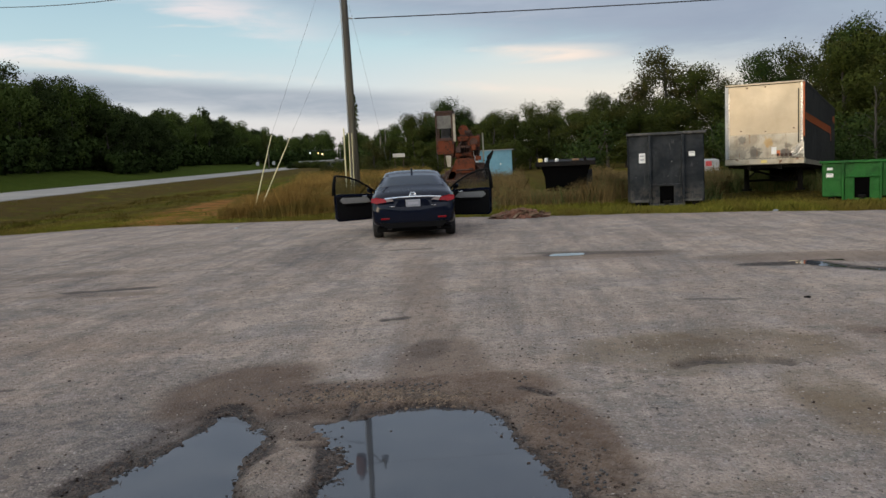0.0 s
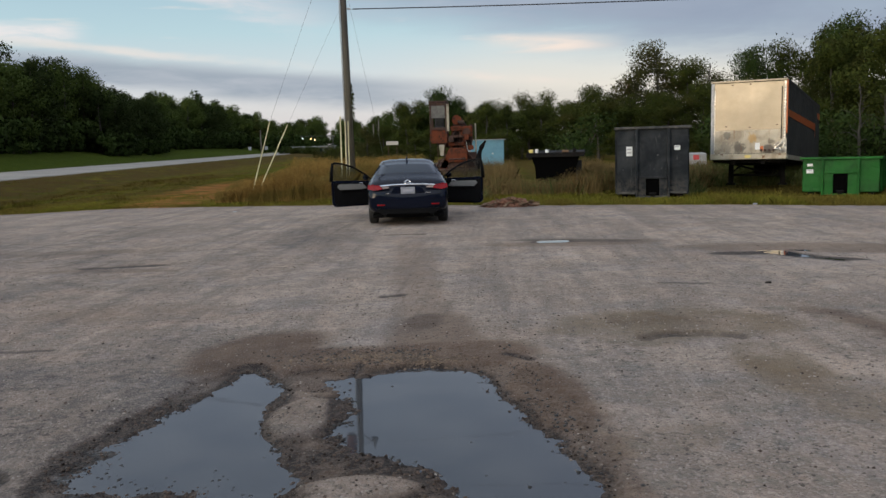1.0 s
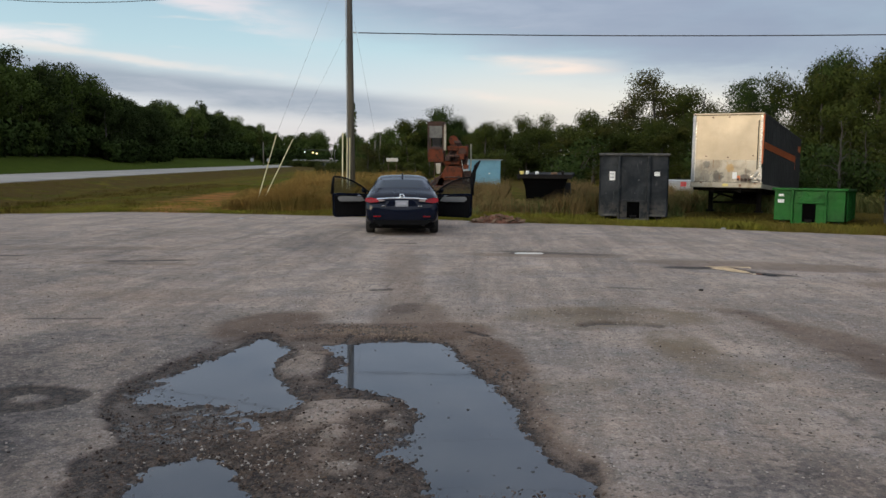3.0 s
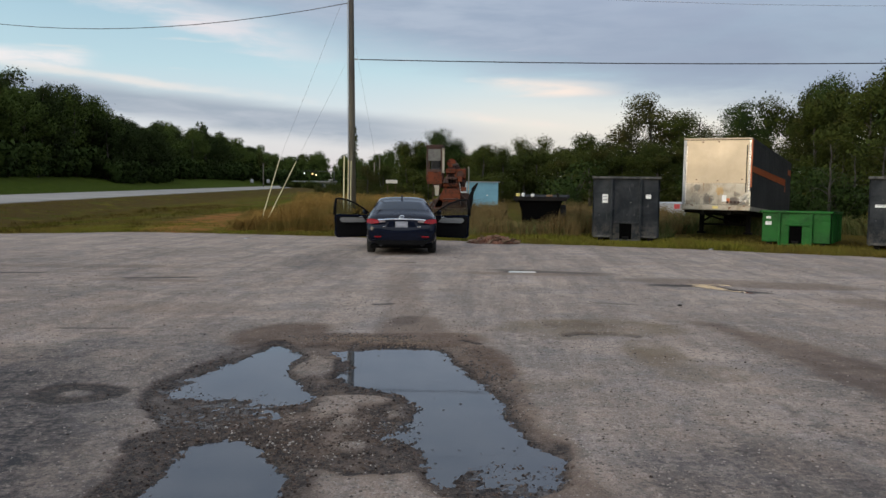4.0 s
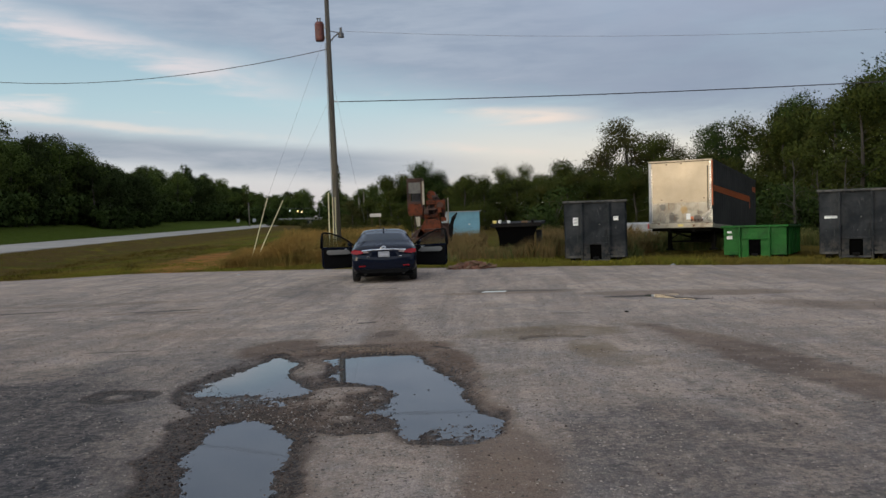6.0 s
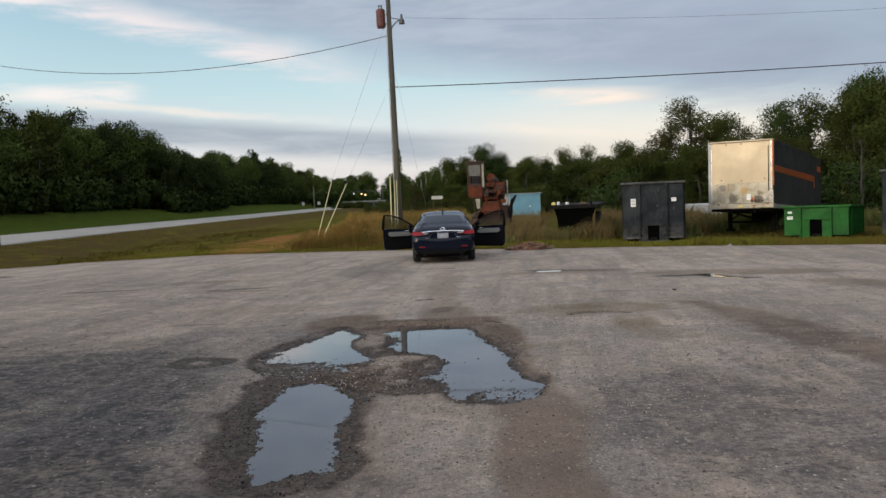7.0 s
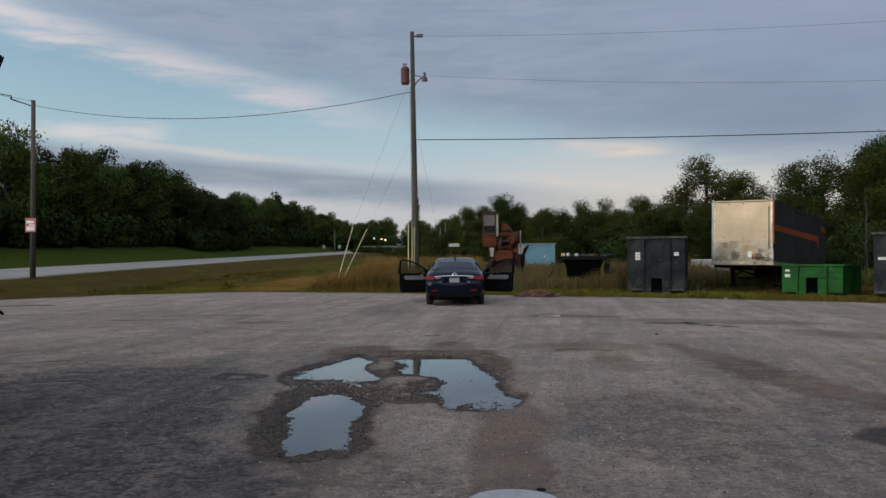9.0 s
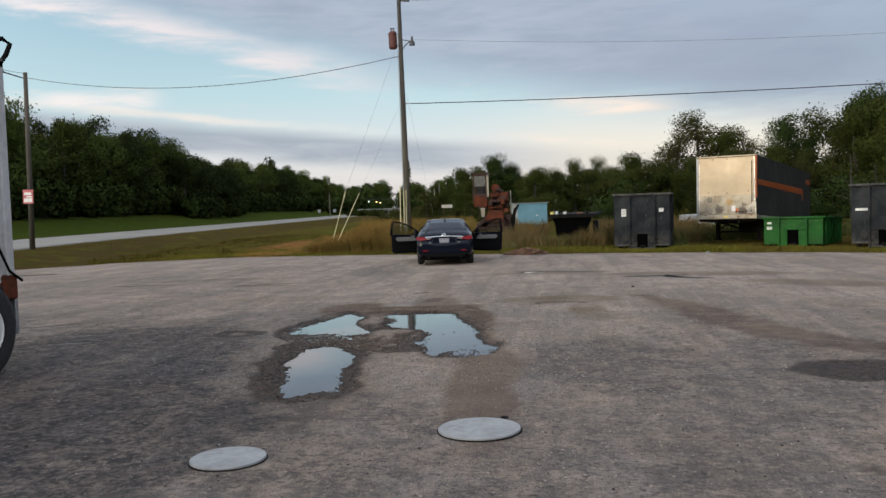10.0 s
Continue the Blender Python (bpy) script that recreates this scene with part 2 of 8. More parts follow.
    film = n.math("MULTIPLY", n.step(wet, 0.81, 0.92), n.step(n.math("ADD", n.math("MULTIPLY", patch, 0.6), n.math("MULTIPLY", mid, 0.4)), 0.40, 0.56))
    n.plug(b.inputs["Roughness"], n.math("SUBTRACT", n.step(wet, 0.2, 0.8, 0.95, 0.70), n.math("MULTIPLY", film, 0.38)))
    n.plug(b.inputs["Specular IOR Level"], n.math("ADD", 0.16, n.math("MULTIPLY", film, 0.34)))
    h = n.math("ADD", n.math("MULTIPLY", grit.outputs["Distance"], -0.8), n.math("MULTIPLY", fine, 0.7))
    h = n.math("ADD", h, n.math("MULTIPLY", n.noise(p, 9.0, 5, 0.65), 0.9))
    h = n.math("ADD", h, n.math("MULTIPLY", crust, 0.7))
    bump(n, b, h, 0.95, 0.013)
    return m


def banded(n):
    """Coordinates drawn out along the road's verge."""
    k = n.node("ShaderNodeMapping")
    n.plug(k.inputs[0], where(n))
    k.inputs["Rotation"].default_value = (0, 0, radians(-9))
    k.inputs["Scale"].default_value = (0.34, 0.035, 1.0)
    return k.outputs[0]


def ground_mat():
    """Mown and rough grass with bare red earth."""
    m, n, b = stuff("grass_ground", 1.0, 0, 0.02)
    p = where(n)
    at = n.node("ShaderNodeAttribute")
    at.attribute_name = "marks"
    sep = n.node("ShaderNodeSeparateColor")
    n.plug(sep.inputs[0], at.outputs["Color"])
    clay, dry, field = sep.outputs
    fresh = at.outputs["Alpha"]
    big, mid, fine = n.noise(p, 0.12, 5, 0.6, 0.4), n.noise(p, 0.9, 6, 0.65), n.noise(p, 14, 5, 0.7)
    c = n.mix(n.step(mid, 0.42, 0.60), (0.048, 0.058, 0.006), (0.112, 0.093, 0.011))
    c = n.mix(n.step(n.noise(banded(n), 1.0, 4, 0.6, 0.4), 0.44, 0.56, 0.0, 0.6), c, (0.080, 0.047, 0.014))
    c = n.mix(n.math("MULTIPLY", dry, n.step(n.noise(p, 0.5, 5, 0.65, 0.5), 0.34, 0.58, 0.15, 1.0)), c, (0.066, 0.042, 0.015))
    c = n.mix(n.math("MULTIPLY", fresh, n.step(mid, 0.35, 0.6, 0.9, 0.4)), c, (0.135, 0.124, 0.014))
    c = n.mix(n.math("MULTIPLY", field, 0.9), c, n.mix(n.step(mid, 0.3, 0.7), (0.030, 0.054, 0.006), (0.045, 0.069, 0.009)))
    c = n.mix(n.math("MULTIPLY", clay, n.step(n.math("ADD", n.math("MULTIPLY", mid, 0.6), n.math("MULTIPLY", fine, 0.4)), 0.41, 0.58, 0.0, 0.95)), c, (0.30, 0.122, 0.044))
    c = n.mix(n.step(fine, 0.35, 0.75, 0.0, 0.45), c, (0.035, 0.035, 0.014))
    n.plug(b.inputs["Base Color"], c)
    bump(n, b, n.math("ADD", fine, n.math("MULTIPLY", mid, 2.0)), 0.9, 0.08)
    return m


def leaf_mat(name, a, c2, dead=None):
    m, n, b = stuff(name, 0.85, 0, 0.05)
    g = n.node("ShaderNodeNewGeometry")
    info = n.node("ShaderNodeObjectInfo")
    c = n.mix(g.outputs["Random Per Island"], a, c2)
    if dead:
        c = n.mix(n.step(n.noise(where(n), 0.35, 3, 0.6), 0.52, 0.66), c, dead)
    c = n.mix(n.math("MULTIPLY", info.outputs["Random"], 0.45), c, (a[0] * 0.6, a[1] * 0.6, a[2] * 0.6))
    n.plug(b.inputs["Base Color"], c)
    return m


def blade_mat(name, a, c2, patches=None):
    m, n, b = stuff(name, 0.9, 0, 0.04)
    c = n.mix(n.node("ShaderNodeNewGeometry").outputs["Random Per Island"], a, c2)
    if patches:
        c = n.mix(n.step(n.noise(banded(n), 1.0, 4, 0.6, 0.4), 0.44, 0.56, 0.0, 0.65), c, patches)
    n.plug(b.inputs["Base Color"], c)
    return m


def water_mat():
    m, n, b = stuff("muddy_water", 0.03, 0, 0.5)
    b.inputs["IOR"].default_value = 1.55
    p = where(n)
    n.plug(b.inputs["Base Color"], n.mix(n.step(n.noise(p, 2.0, 4), 0.35, 0.7), (0.036, 0.040, 0.047), (0.050, 0.053, 0.058)))
    bump(n, b, n.noise(p, 5.0, 2), 0.02, 0.01)
    return m


def wood_mat(name, a, c2):
    m, n, b = stuff(name, 0.85)
    p = n.node("ShaderNodeMapping")
    n.plug(p.inputs[0], where(n))
    p.inputs["Scale"].default_value = (14, 14, 0.6)
    g = n.noise(p.outputs[0], 1.0, 5, 0.6, 0.3)
    n.plug(b.inputs["Base Color"], n.mix(n.step(g, 0.3, 0.7), a, c2))
    bump(n, b, g, 0.5, 0.02)
    return m


def pole_mat():
    """Weathered pole wood; a lit foot and a backlit dark top are painted in."""
    m, n, b = stuff("weathered_backlit_pole_wood", 0.85)
    p = n.node("ShaderNodeMapping")
    n.plug(p.inputs[0], where(n))
    p.inputs["Scale"].default_value = (14, 14, 0.6)
    g = n.noise(p.outputs[0], 1.0, 5, 0.6, 0.3)
    up = n.node("ShaderNodeSeparateXYZ")
    n.plug(up.inputs[0], where(n))
    pale = n.mix(n.step(g, 0.3, 0.7), (0.070, 0.064, 0.048), (0.150, 0.134, 0.100))
    dark = n.mix(n.step(g, 0.3, 0.7), (0.024, 0.021, 0.017), (0.055, 0.048, 0.038))
    n.plug(b.inputs["Base Color"], n.mix(n.step(n.math("ADD", up.outputs[2], n.math("MULTIPLY", g, 3.0)), 5.0, 8.0), pale, dark))
    bump(n, b, g, 0.5, 0.02)
    return m


def bin_mat():
    """Blue-black paint, dented, with rubbed patches and upright scratches."""
    m, n, b = stuff("charcoal_dumpster_paint", 0.6, 0, 0.12)
    p = where(n)
    big, small = n.noise(p, 1.1, 5, 0.6, 0.5), n.noise(p, 9.0, 6, 0.68)
    c = n.mix(n.step(big, 0.40, 0.66), (0.012, 0.0145, 0.018), (0.034, 0.037, 0.040))
    way_up = n.node("ShaderNodeMapping")
    n.plug(way_up.inputs[0], p)
    way_up.inputs["Scale"].default_value = (7.0, 7.0, 0.9)
    scratch = n.math("MULTIPLY", n.step(n.noise(way_up.outputs[0], 1.6, 6, 0.72, 0.6), 0.60, 0.68), n.step(big, 0.35, 0.6, 0.25, 1.0))
    c = n.mix(n.math("MULTIPLY", scratch, 0.7), c, (0.105, 0.105, 0.100))
    c = n.mix(n.math("MULTIPLY", n.step(small, 0.62, 0.70), n.step(n.noise(p, 2.3, 3, 0.5), 0.5, 0.62)), c, (0.20, 0.195, 0.185))
    low = n.node("ShaderNodeSeparateXYZ")
    n.plug(low.inputs[0], p)
    c = n.mix(n.math("MULTIPLY", n.step(low.outputs[2], 0.9, 0.2), n.step(n.noise(p, 5.0, 5, 0.7), 0.42, 0.6, 0.0, 0.75)), c, (0.075, 0.068, 0.058))
    n.plug(b.inputs["Base Color"], c)
    n.plug(b.inputs["Roughness"], n.step(small, 0.3, 0.7, 0.5, 0.75))
    bump(n, b, n.math("ADD", n.noise(p, 2.2, 3, 0.5, 0.4), n.math("MULTIPLY", small, 0.05)), 1.0, 0.045)
    return m


def nose_mat():
    """The trailer's lower nose sheet: grimed aluminium with scorched smears and rust runs."""
    m, n, b = stuff("stained_nose_sheet", 0.5, 0.5)
    p = where(n)
    big, small = n.noise(p, 1.8, 5, 0.6, 0.4), n.noise(p, 7.0, 6, 0.68, 0.3)
    c = n.mix(n.step(big, 0.42, 0.64), (0.37, 0.335, 0.27), (0.235, 0.20, 0.15))
    xyz = n.node("ShaderNodeSeparateXYZ")
    n.plug(xyz.inputs[0], p)
    for x, z, r, tone, a in ((-0.72, 0.86, 0.17, (0.10, 0.095, 0.085), 0.8), (-0.30, 0.42, 0.28, (0.075, 0.068, 0.06), 0.85), (-0.75, 0.40, 0.30, (0.15, 0.135, 0.115), 0.6), (0.15, 0.75, 0.20, (0.33, 0.20, 0.06), 0.7), (0.68, 0.38, 0.26, (0.06, 0.05, 0.045), 0.85), (0.75, 0.62, 0.15, (0.10, 0.085, 0.07), 0.7)):
        far = n.math("SQRT", n.math("ADD", n.math("POWER", n.math("SUBTRACT", xyz.outputs[0], x), 2.0), n.math("POWER", n.math("SUBTRACT", xyz.outputs[2], z), 2.0)))
        spot = n.step(n.math("ADD", n.math("DIVIDE", far, r), n.math("MULTIPLY", n.math("SUBTRACT", small, 0.5), 2.2)), 1.0, 0.45)
        c = n.mix(n.math("MULTIPLY", spot, a), c, tone)
    runs = n.node("ShaderNodeMapping")
    n.plug(runs.inputs[0], p)
    runs.inputs["Scale"].default_value = (9.0, 9.0, 1.1)
    c = n.mix(n.step(n.noise(runs.outputs[0], 1.3, 5, 0.65), 0.60, 0.70, 0.0, 0.7), c, (0.15, 0.075, 0.035))
    n.plug(b.inputs["Base Color"], c)
    n.plug(b.inputs["Roughness"], n.step(small, 0.3, 0.7, 0.42, 0.6))
    bump(n, b, n.noise(p, 3.0, 3, 0.5, 0.4), 0.8, 0.02)
    return m


def glass_mat(name, tint=(0.010, 0.017, 0.027)):
    m, n, b = stuff(name, 0.04, 0, 0.5)
    b.inputs["Base Color"].default_value = (*tint, 1)
    b.inputs["IOR"].default_value = 1.5
    return m


def clear_glass():
    """Thin clear glass."""
    m = bpy.data.materials.new("thin_clear_glass")
    m.use_nodes = True
    n = Nodes(m.node_tree)
    m.node_tree.nodes.clear()
    t, g = n.node("ShaderNodeBsdfTransparent"), n.node("ShaderNodeBsdfGlossy")
    t.inputs[0].default_value, g.inputs["Roughness"].default_value = (0.75, 0.79, 0.8, 1), 0.03
    k, fr = n.node("ShaderNodeMixShader"), n.node("ShaderNodeFresnel")
    fr.inputs[0].default_value = 1.45
    n.plug(k.inputs[0], fr.outputs[0]), n.plug(k.inputs[1], t.outputs[0]), n.plug(k.inputs[2], g.outputs[0])
    n.plug(n.node("ShaderNodeOutputMaterial").inputs[0], k.outputs[0])
    return m


def glow_mat(name, colour, power):
    m, n, b = stuff(name, 0.4)
    b.inputs["Base Color"].default_value = (*colour, 1)
    b.inputs["Emission Color"].default_value = (*colour, 1)
    b.inputs["Emission Strength"].default_value = power
    return m


def plain(name, c, rough=0.6, metal=0.0, spec=0.5):
    return worn(name, c, tuple(v * 0.72 for v in c), rough, metal, 12.0, 2.5, (0.42, 0.72), 0.06, spec)


M_ASPHALT, M_GROUND, M_WATER = asphalt_mat(), ground_mat(), water_mat()
M_ROAD = worn("pale_road", (0.285, 0.268, 0.246), (0.195, 0.186, 0.175), 0.95, 0, 20, 0.2, (0.35, 0.7), 0.3, 0.08)
M_PAINT = worn("dark_blue_car_paint", (0.0032, 0.0052, 0.0125), (0.004, 0.006, 0.014), 0.20, 0.0, 3, 0.5, (0.3, 0.8), 0.0, 0.05)
M_PAINT.node_tree.nodes["Principled BSDF"].inputs["Coat Weight"].default_value = 0.3
M_PAINT.node_tree.nodes["Principled BSDF"].inputs["Coat Roughness"].default_value = 0.04
M_BLACK = plain("black_plastic", (0.0035, 0.0035, 0.004), 0.6, 0.0, 0.08)
M_RUBBER = worn("tyre_rubber", (0.018, 0.018, 0.018), (0.035, 0.033, 0.03), 0.85, 0, 20, 3, (0.45, 0.7), 0.2)
M_CHROME = plain("chrome", (0.62, 0.63, 0.65), 0.15, 1.0)
M_ALLOY = plain("grey_alloy", (0.33, 0.34, 0.35), 0.35, 0.9)
M_CABPANE = worn("grey_cab_pane", (0.12, 0.115, 0.105), (0.07, 0.066, 0.06), 0.4, 0, 10, 2, (0.42, 0.66), 0.0)
M_PEBBLE = worn("tan_pebbles", (0.20, 0.135, 0.088), (0.07, 0.05, 0.036), 0.8, 0, 40, 9, (0.4, 0.62), 0.05)
M_CARGLASS = glass_mat("tinted_car_glass", (0.008, 0.014, 0.024))
M_CLEAR = clear_glass()
M_REDLAMP = worn("red_lamp_lens", (0.20, 0.005, 0.009), (0.12, 0.004, 0.007), 0.12, 0, 40, 6, (0.4, 0.7), 0.0, 0.22)
M_CLEARLAMP = plain("clear_lamp_lens", (0.24, 0.20, 0.20), 0.12, 0.0, 0.3)
M_WHITE = plain("white_paint", (0.72, 0.72, 0.7), 0.55)
M_TRIM = worn("grey_door_trim", (0.135, 0.133, 0.130), (0.095, 0.092, 0.089), 0.6, 0, 10, 2, (0.45, 0.75), 0.05)
M_SEAT = plain("black_seat_cloth", (0.022, 0.022, 0.024), 0.9)
M_BIN = bin_mat()
M_BINSCUFF = worn("scuffed_dumpster_edge", (0.034, 0.035, 0.035), (0.105, 0.098, 0.088), 0.7, 0, 14, 3, (0.42, 0.66), 0.2, 0.3)
M_BINGREEN = worn("green_dumpster_paint", (0.008, 0.10, 0.013), (0.007, 0.052, 0.010), 0.55, 0, 7, 1.4, (0.44, 0.66), 0.1, 0.2, (0.035, 0.045, 0.02), (0.62, 0.68), dents=0.05)
M_BLACKPANEL = plain("pocket_shade_and_board_black", (0.002, 0.002, 0.002), 0.95, 0.0, 0.02)
M_ALU = worn("dull_aluminium", (0.215, 0.193, 0.153), (0.185, 0.164, 0.127), 0.36, 0.8, 3, 0.9, (0.40, 0.66), 0.0, vary=0.03)
M_ALUDIRTY = worn("stained_aluminium", (0.36, 0.325, 0.26), (0.22, 0.185, 0.135), 0.5, 0.5, 5, 1.8, (0.46, 0.66), 0.1, 0.5, (0.12, 0.062, 0.03), (0.60, 0.66), 0.05)
M_BRIGHT = worn("buckled_bright_metal", (0.55, 0.53, 0.49), (0.36, 0.33, 0.28), 0.35, 0.7, 6, 2, (0.42, 0.66), 0.1)
M_NOSE = nose_mat()
M_VANSIDE = worn("dark_grey_trailer_side", (0.0315, 0.0315, 0.03), (0.051, 0.0495, 0.0465), 0.75, 0.0, 10, 1.0, (0.42, 0.72), 0.05, 0.06)
M_ORANGE = worn("orange_stripe_paint", (0.52, 0.13, 0.035), (0.38, 0.10, 0.035), 0.6, 0, 12, 1.5, (0.42, 0.75), 0.05)
M_STEEL = worn("black_chassis_steel", (0.007, 0.0067, 0.0065), (0.018, 0.014, 0.011), 0.8, 0.0, 12, 2, (0.45, 0.75), 0.15, 0.12)
M_RUST = worn("rusty_orange_machine_paint", (0.125, 0.034, 0.015), (0.042, 0.019, 0.013), 0.8, 0, 7, 3.0, (0.45, 0.62), 0.25, 0.15, (0.035, 0.02, 0.015), (0.55, 0.62))
M_RUSTDARK = worn("dark_rust", (0.066, 0.030, 0.020), (0.028, 0.021, 0.018), 0.85, 0.1, 9, 2, (0.4, 0.7), 0.3)
M_POLE = pole_mat()
M_POLEDARK = wood_mat("dark_pole_wood", (0.042, 0.036, 0.028), (0.078, 0.067, 0.052))
M_BARK = wood_mat("tree_bark", (0.025, 0.021, 0.017), (0.05, 0.0425, 0.034))
M_YELLOW = plain("yellow_guard_plastic", (0.62, 0.50, 0.14), 0.5)
M_CREAM = plain("faded_yellow_guard_plastic", (0.58, 0.52, 0.30), 0.55)
M_WIRE = plain("wire_black", (0.02, 0.02, 0.022), 0.6)
M_WIREGREY = plain("wire_grey", (0.13, 0.13, 0.14), 0.6)
M_TRANSF = worn("red_brown_transformer_paint", (0.085, 0.018, 0.013), (0.035, 0.012, 0.010), 0.6, 0, 9, 3, (0.4, 0.7), 0.1)
M_GREYMETAL = plain("grey_galvanised_metal", (0.30, 0.31, 0.32), 0.5, 0.5)
M_DARKGREY = plain("dark_grey_metal", (0.055, 0.057, 0.06), 0.5, 0.2)
M_LID = worn("pale_grey_lid_metal", (0.31, 0.315, 0.32), (0.23, 0.235, 0.24), 0.6, 0.1, 14, 3, (0.4, 0.7), 0.15)
M_BLUE = worn("pale_blue_siding", (0.13, 0.29, 0.37), (0.095, 0.215, 0.28), 0.7, 0, 8, 1, (0.4, 0.7), 0.05)
M_SIGNRED = plain("red_sign_paint", (0.50, 0.05, 0.06), 0.5)
M_DEBRIS = worn("broken_brick_red", (0.190, 0.078, 0.044), (0.095, 0.048, 0.032), 0.9, 0, 12, 3, (0.4, 0.7), 0.2)
M_DEBRISWOOD = worn("broken_board_brown", (0.165, 0.098, 0.055), (0.088, 0.055, 0.034), 0.9, 0, 12, 3, (0.4, 0.7), 0.2)
M_STONE = blade_mat("loose_gravel", (0.010, 0.0075, 0.0065), (0.135, 0.098, 0.079))
M_LEAF = leaf_mat("dark_green_leaves", (0.0250, 0.0427, 0.0110), (0.0387, 0.0596, 0.0149))
# wood foliage in two tones: the second has shade put into its colour
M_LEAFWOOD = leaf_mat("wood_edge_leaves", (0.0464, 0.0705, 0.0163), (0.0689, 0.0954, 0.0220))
M_LEAFSHADE = leaf_mat("shaded_wood_leaves", (0.0204, 0.0320, 0.0091), (0.0334, 0.0481, 0.0134))
M_LEAF2 = leaf_mat("olive_leaves", (0.0359, 0.0486, 0.0104), (0.0515, 0.0636, 0.0137), (0.0546, 0.0534, 0.0148))
M_LEAF3 = leaf_mat("browning_leaves", (0.0398, 0.0440, 0.0127), (0.0531, 0.0536, 0.0166), (0.0610, 0.0484, 0.0186))
M_GRASS = blade_mat("green_grass_blades", (0.080, 0.090, 0.012), (0.175, 0.150, 0.027), (0.115, 0.080, 0.022))
M_VERGE = blade_mat("mown_verge_blades", (0.043, 0.0545, 0.0063), (0.1004, 0.0861, 0.0155), (0.0528, 0.0287, 0.0103))
M_STRAW = blade_mat("dry_tall_grass", (0.110, 0.074, 0.023), (0.31, 0.186, 0.054), (0.13, 0.105, 0.029))
M_STRAWDARK = blade_mat("brown_weed_stalks", (0.0935, 0.068, 0.0289), (0.204, 0.1403, 0.0595))
M_STONEDARK = worn("wet_dark_gravel", (0.022, 0.018, 0.015), (0.010, 0.008, 0.007), 0.5, 0, 40, 9, (0.4, 0.62), 0.05)
M_GRIT = blade_mat("asphalt_grit", (0.085, 0.072, 0.063), (0.33, 0.278, 0.242))
M_PALESTONE = worn("pale_gravel", (0.23, 0.185, 0.15), (0.10, 0.082, 0.066), 0.85, 0, 40, 9, (0.4, 0.62), 0.05)
M_BROWNSTONE = worn("brown_stones", (0.105, 0.067, 0.045), (0.035, 0.024, 0.017), 0.8, 0, 40, 9, (0.4, 0.62), 0.05)
M_PALECHIP = worn("pale_stone_chips", (0.38, 0.34, 0.30), (0.20, 0.17, 0.14), 0.85, 0, 40, 9, (0.4, 0.62), 0.05)
M_WEED = blade_mat("weed_leaves", (0.05, 0.075, 0.022), (0.14, 0.13, 0.05))

# ---- building helpers ----


def mesh_of(bm, name):
    me = bpy.data.meshes.new(name)
    bm.normal_update()
    bm.to_mesh(me)
    bm.free()
    return me


def part(name, bm, material, parent=None, label="", smooth=False):
    """Links a bmesh as one mesh object under a thing or a part."""
    me = mesh_of(bm, name)
    me.materials.append(material)
    if smooth:
        me.polygons.foreach_set("use_smooth", [True] * len(me.polygons))
    ob = new(name, me)
    if parent:
        ob.parent = parent
    if label:
        ob["label"] = label
    return ob


def thing(name, m, label, category, group="", kind=""):
    """An Empty at a thing's base."""
    ob = new(name)
    ob.empty_display_size = 0.2
    ob.matrix_world = m
    return tagged(ob, label, category, group, kind)


def box(bm, x0, x1, y0, y1, z0, z1, bevel=0.0, m=None):
    made = bmesh.ops.create_cube(bm, size=1)["verts"]
    bmesh.ops.scale(bm, vec=(x1 - x0, y1 - y0, z1 - z0), verts=made)
    bmesh.ops.translate(bm, vec=((x0 + x1) / 2, (y0 + y1) / 2, (z0 + z1) / 2), verts=made)
    if bevel:
        edges = list({e for v in made for e in v.link_edges})
        got = bmesh.ops.bevel(bm, geom=edges, offset=bevel, segments=1, affect="EDGES", clamp_overlap=True)
        made = list({v for f in got["faces"] for v in f.verts})
    if m:
        bmesh.ops.transform(bm, matrix=m, verts=made)
    return made


def rod(bm, p0, p1, r0, r1=None, seg=10, caps=True):
    """A tapered round bar from p0 to p1."""
    p0, p1 = Vector(p0), Vector(p1)
    d = p1 - p0
    made = bmesh.ops.create_cone(bm, cap_ends=caps, segments=seg, radius1=r0, radius2=r0 if r1 is None else r1, depth=d.length)["verts"]
    m = Matrix.Translation((p0 + p1) / 2) @ d.to_track_quat("Z", "Y").to_matrix().to_4x4()
    bmesh.ops.transform(bm, matrix=m, verts=made)
    return made


def path_tube(bm, pts, r, seg=8):
    """A round bar along a line of points."""
    rings = []
    pts = [Vector(p) for p in pts]
    for i, p in enumerate(pts):
        d = (pts[min(i + 1, len(pts) - 1)] - pts[max(i - 1, 0)]).normalized()
        side = d.orthogonal().normalized() if abs(d.z) > 0.95 else d.cross(Vector((0, 0, 1))).normalized()
        up = side.cross(d)
        rr = r[i] if isinstance(r, (list, tuple)) else r
        rings.append([bm.verts.new(p + rr * (math.cos(2 * math.pi * k / seg) * side + math.sin(2 * math.pi * k / seg) * up)) for k in range(seg)])
    for a, b in zip(rings, rings[1:]):
        for k in range(seg):
            bm.faces.new((a[k], a[(k + 1) % seg], b[(k + 1) % seg], b[k]))
    bm.faces.new(rings[0][::-1]), bm.faces.new(rings[-1])


